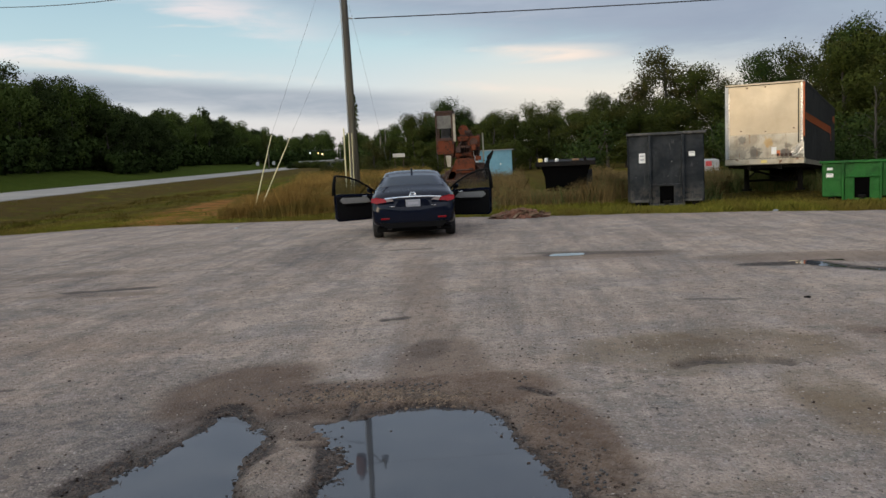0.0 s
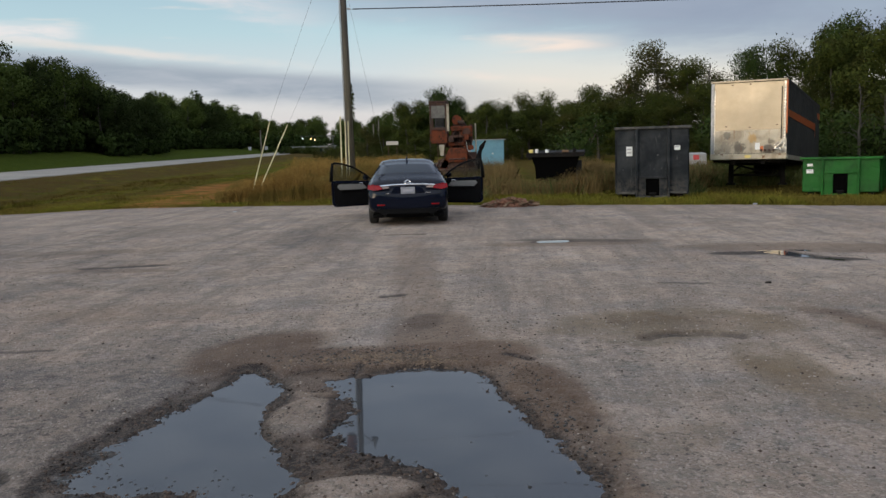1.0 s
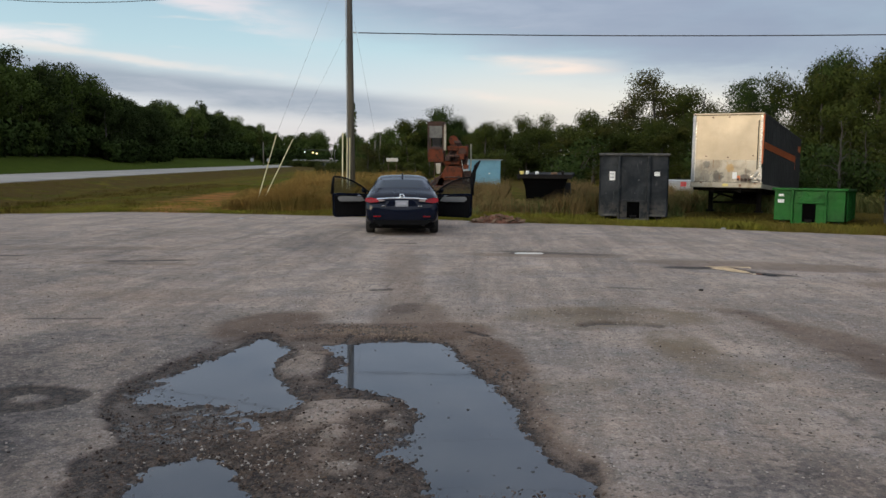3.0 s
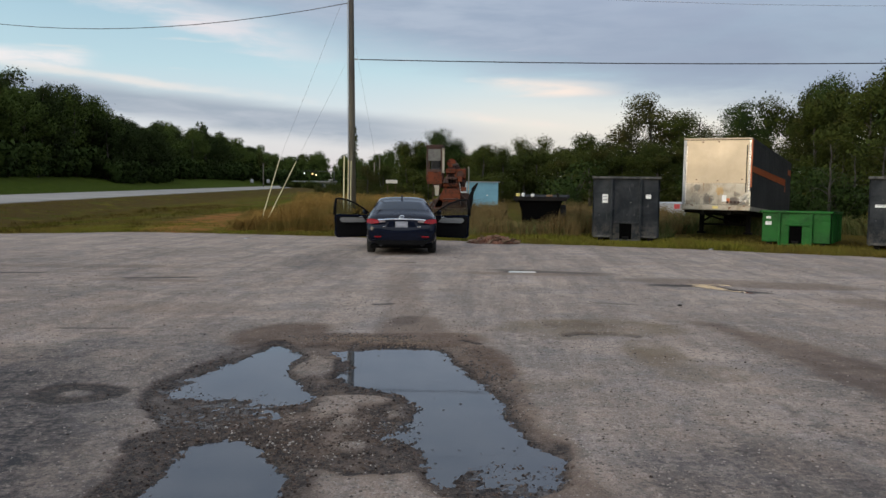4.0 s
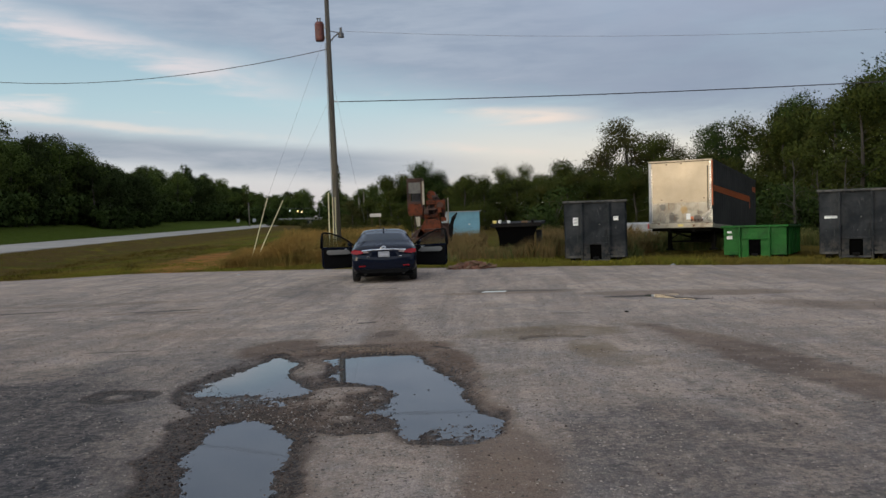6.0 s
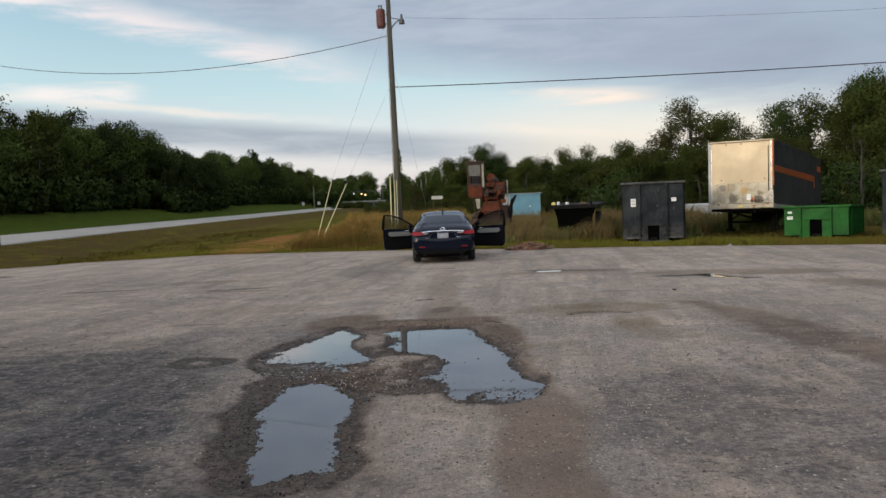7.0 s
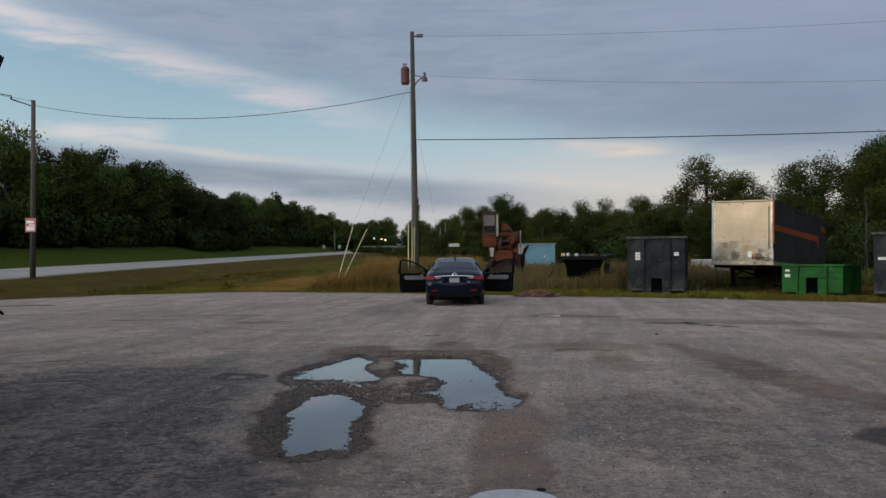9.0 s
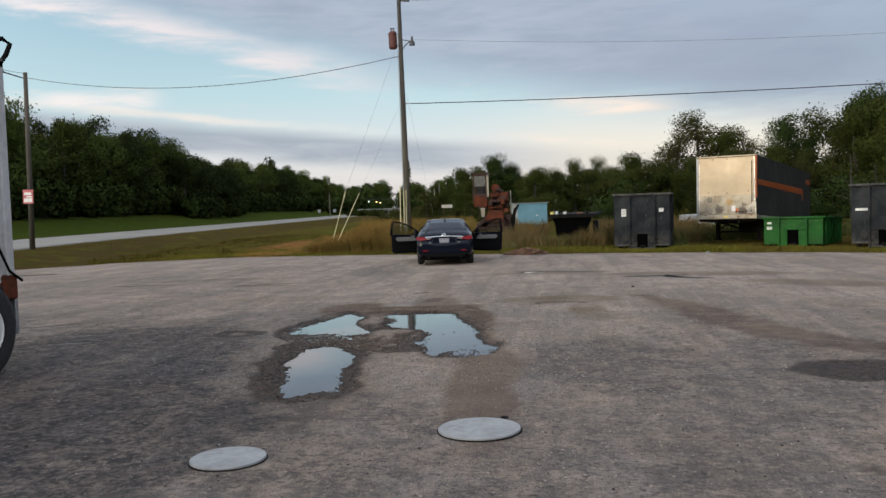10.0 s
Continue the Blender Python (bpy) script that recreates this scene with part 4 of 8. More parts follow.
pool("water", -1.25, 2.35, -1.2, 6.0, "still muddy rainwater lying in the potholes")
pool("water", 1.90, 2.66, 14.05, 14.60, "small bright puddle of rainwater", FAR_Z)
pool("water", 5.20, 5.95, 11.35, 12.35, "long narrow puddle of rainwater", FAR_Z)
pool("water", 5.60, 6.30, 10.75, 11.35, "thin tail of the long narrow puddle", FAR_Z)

# the road along the field
bm = bmesh.new()
ys = [float(v) for v in lines((-60, 40, 10), (40, 260, 10), (260, 640, 20))]
rows = []
for y in ys:
    x = float(road_x(np.array(y)))
    rows.append([bm.verts.new(p) for p in ((x, y, -0.10), (x - 0.1, y, 0.02), (x - ROAD_WIDE / 2, y, 0.10), (x - ROAD_WIDE + 0.1, y, 0.02), (x - ROAD_WIDE, y, -0.10))])
for a, b in zip(rows, rows[1:]):
    for k in range(4):
        bm.faces.new((a[k + 1], a[k], b[k], b[k + 1]))
tagged(part("road", bm, M_ROAD), "pale grey two-lane road along the field", "road", kind="structure")

# ---- the car ----
def wheel(parent, x, y, side):
    """A road wheel: tyre, rim with spokes."""
    bm = bmesh.new()
    prof = [(0.21, -0.10), (0.30, -0.108), (0.328, -0.085), (0.335, -0.05), (0.335, 0.05), (0.328, 0.085), (0.30, 0.108), (0.21, 0.10)]
    n = 28
    rings = [[(x + b, y + r * math.cos(2 * math.pi * k / n), 0.335 + r * math.sin(2 * math.pi * k / n)) for k in range(n)] for r, b in prof]
    loft(bm, rings, caps=False)
    tyre = part("tyre", bm, M_RUBBER, parent, smooth=True)
    bm = bmesh.new()
    rod(bm, (x - 0.07, y, 0.335), (x + 0.07, y, 0.335), 0.215, seg=28)
    for k in range(5):
        a = 2 * math.pi * k / 5
        box(bm, -0.02, 0.02, -0.03, 0.03, 0.03, 0.20, 0.006, Matrix.Translation((x + side * 0.075, y, 0.335)) @ Matrix.Rotation(a, 4, "X"))
    part("rim", bm, M_ALLOY, tyre)


def car_door(parent, side):
    """A front door swung open, hinged at the front: panel, window frame, glass, trim, armrest, mirror."""
    hinge = Matrix.Translation((side * 0.86, 3.02, 0)) @ Matrix.Rotation(radians(side * 72), 4, "Z") @ Matrix.Diagonal((1, 1, 1, 1))
    # along the door: u from the hinge backwards (-y when shut), thickness along x

    def place(bm):
        bmesh.ops.transform(bm, matrix=hinge @ Matrix.Rotation(radians(-90), 4, "Z"), verts=bm.verts[:])
        return bm
    s = -side
    bm = bmesh.new()
    slab(bm, [(0.0, 0.36), (0.05, 0.29), (1.02, 0.27), (1.09, 0.34), (1.10, 0.92), (0.98, 0.935), (0.0, 0.90)], -0.055, 0.055)
    bmesh.ops.bevel(bm, geom=bm.edges[:], offset=0.014, segments=2, affect="EDGES", clamp_overlap=True)
    door = part("door", place(bm), M_PAINT, parent, "open front door, dark blue outside and black inside")
    bm = bmesh.new()
    path_tube(bm, [(0.02, 0, 0.90), (0.25, 0, 1.09), (0.52, 0, 1.25), (0.78, 0, 1.345), (1.0, 0, 1.375), (1.05, 0, 1.36), (1.085, 0, 1.15), (1.10, 0, 0.90)], [0.022, 0.024, 0.024, 0.024, 0.026, 0.034, 0.045, 0.05], 8)
    part("window_frame", place(bm), M_BLACK, door, smooth=True)
    bm = bmesh.new()
    slab(bm, [(0.06, 0.91), (0.27, 1.085), (0.54, 1.24), (0.80, 1.33), (1.0, 1.355), (1.05, 1.15), (1.06, 0.91)], -0.003, 0.003)
    g = part("window_pane", place(bm), M_CLEAR, door)
    g.visible_shadow = False
    bm = bmesh.new()
    slab(bm, [(0.06, 0.38), (0.10, 0.33), (0.98, 0.31), (1.05, 0.37), (1.06, 0.88), (0.06, 0.86)], s * 0.055, s * 0.082)
    part("inner_panel", place(bm), M_BLACK, door)
    bm = bmesh.new()
    slab(bm, [(0.20, 0.72), (0.42, 0.68), (0.90, 0.70), (0.98, 0.78), (0.92, 0.845), (0.30, 0.83)], s * 0.082, s * 0.105)
    bmesh.ops.bevel(bm, geom=bm.edges[:], offset=0.008, segments=1, affect="EDGES", clamp_overlap=True)
    part("trim_panel", place(bm), M_TRIM, door, "pale grey padded door trim")
    bm = bmesh.new()
    box(bm, 0.36, 0.86, s * 0.11 - 0.025, s * 0.11 + 0.025, 0.66, 0.705, 0.012)
    part("armrest", place(bm), M_BLACK, door)
    bm = bmesh.new()
    box(bm, 0.30, 0.42, s * 0.10 - 0.012, s * 0.10 + 0.012, 0.845, 0.87, 0.006)
    part("inside_handle", place(bm), M_CHROME, door)
    bm = bmesh.new()
    c = Matrix.Translation((0.16, -s * 0.17, 0.985))
    bmesh.ops.create_uvsphere(bm, u_segments=14, v_segments=8, radius=1, matrix=c @ Matrix.Diagonal((0.075, 0.115, 0.075, 1)))
    rod(bm, (0.15, -s * 0.05, 0.93), (0.16, -s * 0.12, 0.96), 0.03)
    part("side_mirror", place(bm), M_PAINT, door, smooth=True)
    bm = bmesh.new()
    box(bm, 0.22, 0.90, -s * 0.055 - 0.006, -s * 0.055 + 0.006, 0.40, 0.43, 0.004)
    part("rub_strip", place(bm), M_BLACK, door)
    # mirror the swing for the other flank is done by the hinge's turn
    return door


def build_car():
    car = thing("sedan_car", pose(-0.66, 18.10, -0.10, 0, 0, 6.0), "dark blue sedan standing on the asphalt with both front doors open", "car")
    # along y from the rear bumper: y, sill z, lower half-width, shoulder z, shoulder half-width, roof z, roof half-width
    st = [(0.00, 0.36, 0.62, 0.62, 0.70, 0.73, 0.60), (0.05, 0.30, 0.77, 0.66, 0.83, 0.79, 0.74), (0.13, 0.27, 0.83, 0.80, 0.872, 0.94, 0.76), (0.22, 0.26, 0.86, 0.86, 0.895, 1.03, 0.73),
          (0.66, 0.22, 0.89, 0.93, 0.916, 1.09, 0.69), (1.00, 0.20, 0.89, 0.945, 0.92, 1.255, 0.63), (1.35, 0.20, 0.89, 0.95, 0.92, 1.385, 0.585),
          (1.75, 0.20, 0.89, 0.95, 0.92, 1.44, 0.58), (2.05, 0.20, 0.89, 0.95, 0.92, 1.452, 0.58), (2.55, 0.20, 0.89, 0.945, 0.92, 1.43, 0.58), (3.05, 0.20, 0.89, 0.94, 0.915, 1.33, 0.59),
          (3.75, 0.22, 0.87, 0.91, 0.90, 0.99, 0.66), (4.65, 0.24, 0.80, 0.70, 0.82, 0.78, 0.55), (4.84, 0.32, 0.55, 0.55, 0.58, 0.62, 0.40)]

    def ring(s):
        y, zb, wb, zs, ws, zt, wt_ = s
        half = [(0.0, zb), (wb * 0.75, zb), (wb, zb + 0.07), (ws * 0.995, zb + 0.22), (ws, (zb + zs) / 2 + 0.10), (ws * 0.992, zs - 0.03), (ws * 0.965, zs + 0.012), ((ws * 0.955 + wt_) / 2 + 0.012, (zs + zt) / 2 + 0.012), (wt_ + 0.03, zt - 0.045), (wt_ * 0.8, zt - 0.008), (0.0, zt)]
        return [(x, y, z) for x, z in half] + [(-x, y, z) for x, z in half[-2:0:-1]]
    bm = bmesh.new()
    loft(bm, [ring(s) for s in st])
    # the front door openings are real
    gone = [f for f in bm.faces if 2.05 < f.calc_center_median().y < 3.04 and abs(f.calc_center_median().x) > 0.58 and 0.40 < f.calc_center_median().z < 1.36]
    bmesh.ops.delete(bm, geom=gone, context="FACES")
    # wheel arches
    for v in bm.verts:
        for wy in (1.02, 3.85):
            if abs(v.co.x) > 0.6 and math.hypot(v.co.y - wy, v.co.z - 0.335) < 0.36 and v.co.z < 0.5:
                v.co.z = 0.335 + math.sqrt(max(0.0, 0.37 ** 2 - (v.co.y - wy) ** 2))
    body = part("body", bm, M_PAINT, car, smooth=True)
    sub = body.modifiers.new("rounding", "SUBSURF")
    sub.levels = sub.render_levels = 1
    # glass lies just proud of the shell

    def pane(name, pts, label=""):
        bm = bmesh.new()
        bm.faces.new([bm.verts.new(p) for p in pts])
        bmesh.ops.solidify(bm, geom=bm.faces[:], thickness=0.012)
        return part(name, bm, M_CARGLASS, car, label)
    def skin(y, inset):
        """A row across the shell's upper skin at y."""
        ys_ = [q[0] for q in st]
        zt, wt_ = float(np.interp(y, ys_, [q[5] for q in st])), float(np.interp(y, ys_, [q[6] for q in st]))
        return [(u * (wt_ - inset), y, zt - 0.034 * abs(u) ** 3) for u in (-1, -0.75, -0.4, 0, 0.4, 0.75, 1)]
    bm = bmesh.new()
    loft(bm, [skin(y, k) for y, k in ((0.72, 0.0), (0.80, -0.01), (1.0, -0.01), (1.18, 0.0), (1.34, 0.02))], close=False, caps=False)
    bmesh.ops.translate(bm, vec=(0, -0.004, 0.006), verts=bm.verts[:])
    bmesh.ops.solidify(bm, geom=bm.faces[:], thickness=0.02)
    part("rear_window", bm, M_CARGLASS, car, "tinted rear window reflecting the sky", smooth=True)
    pane("windscreen", [(-0.60, 3.14, 1.315), (0.60, 3.14, 1.315), (0.66, 3.72, 1.02), (-0.66, 3.72, 1.02)])
    for s in (-1, 1):
        pane("rear_side_window", [(s * 0.885, 1.12, 0.99), (s * 0.885, 1.98, 0.985), (s * 0.685, 1.95, 1.375), (s * 0.70, 1.45, 1.33)])
    # tail: lamps, chrome bar, badge, plate, bumper
    for s in (-1, 1):
        bm = bmesh.new()
        pts = [(0.55, 0.825), (0.60, 0.895), (0.78, 0.925), (0.885, 0.905), (0.885, 0.825), (0.76, 0.795)]
        slab(bm, [(s * x, z) for x, z in pts], -0.022, 0.12)
        for v in bm.verts:
            v.co.y += max(0.0, abs(v.co.x) - 0.66) * 0.45 + max(0.0, v.co.z - 0.75) * 0.42
        lamp = part("tail_lamp", bm, M_REDLAMP, car, "red tail lamp")
        bm = bmesh.new()
        slab(bm, [(s * x, z) for x, z in ((0.40, 0.842), (0.43, 0.876), (0.585, 0.893), (0.55, 0.83))], 0.004, 0.10)
        part("reverse_lamp", bm, M_CLEARLAMP, lamp, "clear inner lamp")
        bm = bmesh.new()
        box(bm, s * 0.60 - 0.09, s * 0.60 + 0.09, -0.012, 0.05, 0.455, 0.490, 0.008)
        part("reflector", bm, M_REDLAMP, car, "red bumper reflector")
        bm = bmesh.new()
        rod(bm, (s * 0.52, -0.005, 0.275), (s * 0.52, 0.25, 0.285), 0.045, seg=16, caps=False)
        rod(bm, (s * 0.52, 0.10, 0.278), (s * 0.52, 0.12, 0.279), 0.044, seg=16)
        part("exhaust_tip", bm, M_DARKGREY, car, "dull steel exhaust tip")
        bm = bmesh.new()
        box(bm, s * 0.44 - 0.05, s * 0.44 + 0.05, 0.0, 0.03, 0.715, 0.735, 0.003)
        part("model_badge", bm, M_CHROME, car)
    bm = bmesh.new()
    path_tube(bm, [(-0.60, 0.058, 0.893), (-0.30, 0.05, 0.913), (0.0, 0.046, 0.917), (0.30, 0.05, 0.913), (0.60, 0.058, 0.893)], 0.017, 8)
    part("chrome_strip", bm, M_CHROME, car)
    bm = bmesh.new()
    path_tube(bm, [(0.062 * math.cos(a), 0.075 + 0.026 * math.sin(a), 0.957 + 0.048 * math.sin(a)) for a in [2 * math.pi * k / 20 for k in range(21)]], 0.009, 6)
    path_tube(bm, [(-0.05, 0.08, 0.975), (-0.02, 0.072, 0.945), (0, 0.068, 0.935), (0.02, 0.072, 0.945), (0.05, 0.08, 0.975)], 0.008, 6)
    part("badge", bm, M_CHROME, car, "plain chrome oval badge")
    bm = bmesh.new()
    slab(bm, [(-0.34, 0.70), (0.34, 0.70), (0.37, 0.75), (0.30, 0.85), (-0.30, 0.85), (-0.37, 0.75)], 0.015, 0.11)
    part("plate_recess", bm, M_PAINT, car)
    bm = bmesh.new()
    box(bm, -0.155, 0.155, 0.0, 0.012, 0.71, 0.86, 0.004)
    plate = part("licence_plate", bm, plain("plate_pale", (0.22, 0.23, 0.26), 0.5), car, "white licence plate with blurred dark bars")
    bm = bmesh.new()
    box(bm, -0.11, 0.11, -0.004, 0.001, 0.755, 0.81)
    part("plate_bar", bm, plain("plate_grey", (0.30, 0.31, 0.35), 0.6), plate)
    bm = bmesh.new()
    slab(bm, [(-0.72, 0.40), (-0.60, 0.27), (0.60, 0.27), (0.72, 0.40), (0.45, 0.385), (-0.45, 0.385)], -0.008, 0.2)
    part("bumper_skirt", bm, M_BLACK, car)
    bm = bmesh.new()
    slab(bm, [(1.45, 1.395), (1.75, 1.43), (1.52, 1.495), (1.47, 1.49)], -0.02, 0.02)
    bmesh.ops.transform(bm, matrix=Matrix.Rotation(radians(90), 4, "Z"), verts=bm.verts[:])
    part("roof_antenna", bm, M_PAINT, car)
    for x, y in ((-0.80, 1.02), (0.80, 1.02), (-0.80, 3.85), (0.80, 3.85)):
        wheel(car, x, y, 1 if x > 0 else -1)
    bm = bmesh.new()
    box(bm, -0.80, 0.80, 0.25, 4.6, 0.17, 0.27, 0.02)
    part("floor_pan", bm, M_BLACK, car)
    bm = bmesh.new()
    box(bm, -0.66, 0.66, 1.30, 1.46, 0.40, 0.98, 0.05)
    box(bm, -0.66, 0.66, 1.36, 1.85, 0.28, 0.52, 0.05)
    rear = part("rear_seat", bm, M_SEAT, car)
    for s in (-1, 1):
        bm = bmesh.new()
        box(bm, s * 0.40 - 0.24, s * 0.40 + 0.24, 2.28, 2.85, 0.28, 0.50, 0.05)
        box(bm, s * 0.40 - 0.24, s * 0.40 + 0.24, 2.16, 2.32, 0.45, 1.05, 0.05, Matrix.Translation((0, 0, 0)))
        box(bm, s * 0.40 - 0.12, s * 0.40 + 0.12, 2.12, 2.20, 1.08, 1.24, 0.03)
        part("front_seat", bm, M_SEAT, car)
    bm = bmesh.new()
    box(bm, -0.80, 0.80, 3.08, 3.55, 0.55, 0.92, 0.06)
    part("dashboard", bm, M_BLACK, car)
    bm = bmesh.new()
    path_tube(bm, [(-0.40 + 0.18 * math.cos(a), 3.0 - 0.06 * math.sin(a), 0.86 + 0.17 * math.sin(a)) for a in [2 * math.pi * k / 20 for k in range(21)]], 0.016, 6)
    part("steering_wheel", bm, M_BLACK, car)
    for s in (-1, 1):
        car_door(car, s)


build_car()


# ---- roll-off dumpsters ----
def dumpster(name, m, wide, long_, high, paint, label, group, low=False):
    """A roll-off box seen at its hook end: shell with flared rim, ribs, hook pocket, rails, rollers, stickers."""
    d = thing(name, m, label, "dumpster", group)
    h = wide / 2
    z0 = 0.16
    t = 0.06
    # walls and floor; the open top shows the hollow inside

    def wall(name, *size):
        bm = bmesh.new()
        box(bm, *size)
        part(name, bm, paint, d)
    wall("front_wall", -h, h, 0, t, z0, high, 0.012)
    wall("back_wall", -h, h, long_ - t, long_, z0, high, 0.012)
    wall("side_wall", h - t, h, t, long_ - t, z0, high)
    wall("side_wall", -h, -h + t, t, long_ - t, z0, high)
    wall("floor_plate", -h + t, h - t, t, long_ - t, z0, z0 + 0.06)
    bm = bmesh.new()
    r = 0.085
    for x0, x1, y0, y1 in ((-h - r, h + r, -r, r), (-h - r, h + r, long_ - r, long_ + r)):
        box(bm, x0, x1, y0, y1, high - 0.03, high + 0.05, 0.012)
    for s in (-1, 1):
        box(bm, s * h - r, s * h + r, r, long_ - r, high - 0.03, high + 0.05, 0.012)
    part("top_rail", bm, M_BINSCUFF if not low else paint, d)
    pocket_top = z0 + (high - z0) * (0.24 if not low else 0.55)
    ph = 0.21      # half the pocket's width
    for s in (-1, 1):
        bm = bmesh.new()
        x = s * wide * (0.225 if not low else 0.235)
        box(bm, x - 0.035, x + 0.035, -0.15, 0.0, 0.02, high - 0.03, 0.01)
        part("post", bm, paint, d)
        for y in [0.6 + k * (long_ - 0.9) / 5 for k in range(6)]:
            bm = bmesh.new()
            box(bm, s * h + (0 if s > 0 else -0.07), s * h + (0.07 if s > 0 else 0), y - 0.04, y + 0.04, z0, high - 0.03, 0.008)
            part("side_rib", bm, paint, d)
    w2 = wide * (0.225 if not low else 0.235) - 0.04
    bm = bmesh.new()
    box(bm, -w2, w2, -0.085, 0.0, pocket_top, pocket_top + 0.06, 0.01)
    part("crossbar", bm, paint, d)
    for s in (-1, 1):
        bm = bmesh.new()
        box(bm, s * (ph + 0.003) if s > 0 else -w2, w2 if s > 0 else -ph - 0.003, -0.05, 0.0, 0.10, pocket_top, 0.008)
        part("pocket_cheek", bm, paint, d)
    # a black sheet stands in for the shade inside the hollow pocket
    bm = bmesh.new()
    box(bm, -ph, ph, -0.030, -0.004, 0.12, pocket_top)
    part("hook_pocket", bm, M_BLACKPANEL, d, "hook pocket, its inner shade put in as a black panel")
    bm = bmesh.new()
    box(bm, -w2, w2, -0.062, -0.052, 0.05, 0.118, 0.003)
    part("pocket_sill", bm, M_BINSCUFF if not low else paint, d)
    bm = bmesh.new()
    rod(bm, (-0.11, -0.07, z0 + 0.02), (0.11, -0.07, z0 + 0.02), 0.04)
    box(bm, -0.06, 0.06, -0.10, -0.03, z0 - 0.07, z0 + 0.05, 0.01)
    part("hook_eye", bm, M_STEEL, d)
    for s in (-1, 1):
        bm = bmesh.new()
        box(bm, s * 0.47 - 0.05, s * 0.47 + 0.05, 0.0, long_, 0.02, z0, 0.008)
        part("skid_rail", bm, M_STEEL, d)
        for y in (0.22, long_ - 0.2):
            bm = bmesh.new()
            rod(bm, (s * 0.86 - 0.09, y, 0.11), (s * 0.86 + 0.09, y, 0.11), 0.11, seg=16)
            part("roller", bm, M_STEEL, d)
    # dents and seams on the hook end
    bm = bmesh.new()
    box(bm, -h + 0.05, h - 0.05, -0.012, 0.0, z0 + 0.02, z0 + 0.09, 0.004)
    part("bottom_plate", bm, M_BINSCUFF if not low else paint, d, "scuffed bottom edge")
    return d


def sticker(parent, x, z, w_, h_, bars=2, y=-0.006):
    bm = bmesh.new()
    box(bm, x - w_ / 2, x + w_ / 2, y, y + 0.004, z - h_ / 2, z + h_ / 2)
    s = part("sticker", bm, M_WHITE, parent, "white sticker with unreadable grey bars")
    for k in range(bars):
        bm = bmesh.new()
        zz = z + h_ * (0.22 - 0.38 * k)
        box(bm, x - w_ * 0.36, x + w_ * 0.3, y - 0.003, y - 0.0005, zz - h_ * 0.06, zz + h_ * 0.06)
        part("sticker_bar", bm, M_STICKBAR, s)


M_STICKBAR = plain("sticker_grey", (0.30, 0.30, 0.32), 0.7)
dark_a = dumpster("dumpster", pose(6.25, 27.05, -0.29, 0, 0, -8), 2.20, 5.6, 2.26, M_BIN, "tall charcoal roll-off dumpster with scuffed paint, standing in the grass", "roll-off dumpsters")
sticker(dark_a, -0.72, 1.54, 0.19, 0.30)
sticker(dark_a, 0.76, 1.62, 0.18, 0.14, 1)
dark_b = dumpster("dumpster", pose(14.52, 24.1, -0.27, 0, 0, -25), 2.20, 5.6, 2.30, M_BIN, "tall charcoal roll-off dumpster with a white strip sticker, in the grass", "roll-off dumpsters")
sticker(dark_b, -0.76, 1.42, 0.40, 0.09, 1)
green = dumpster("dumpster", pose(12.14, 27.20, -0.38, -1.6, 0, -25), 2.22, 4.6, 1.22, M_BINGREEN, "low green roll-off dumpster beside the trailer", "roll-off dumpsters", low=True)
sticker(green, -0.90, 1.02, 0.16, 0.08, 0)
sticker(green, -0.90, 0.82, 0.20, 0.12, 1)


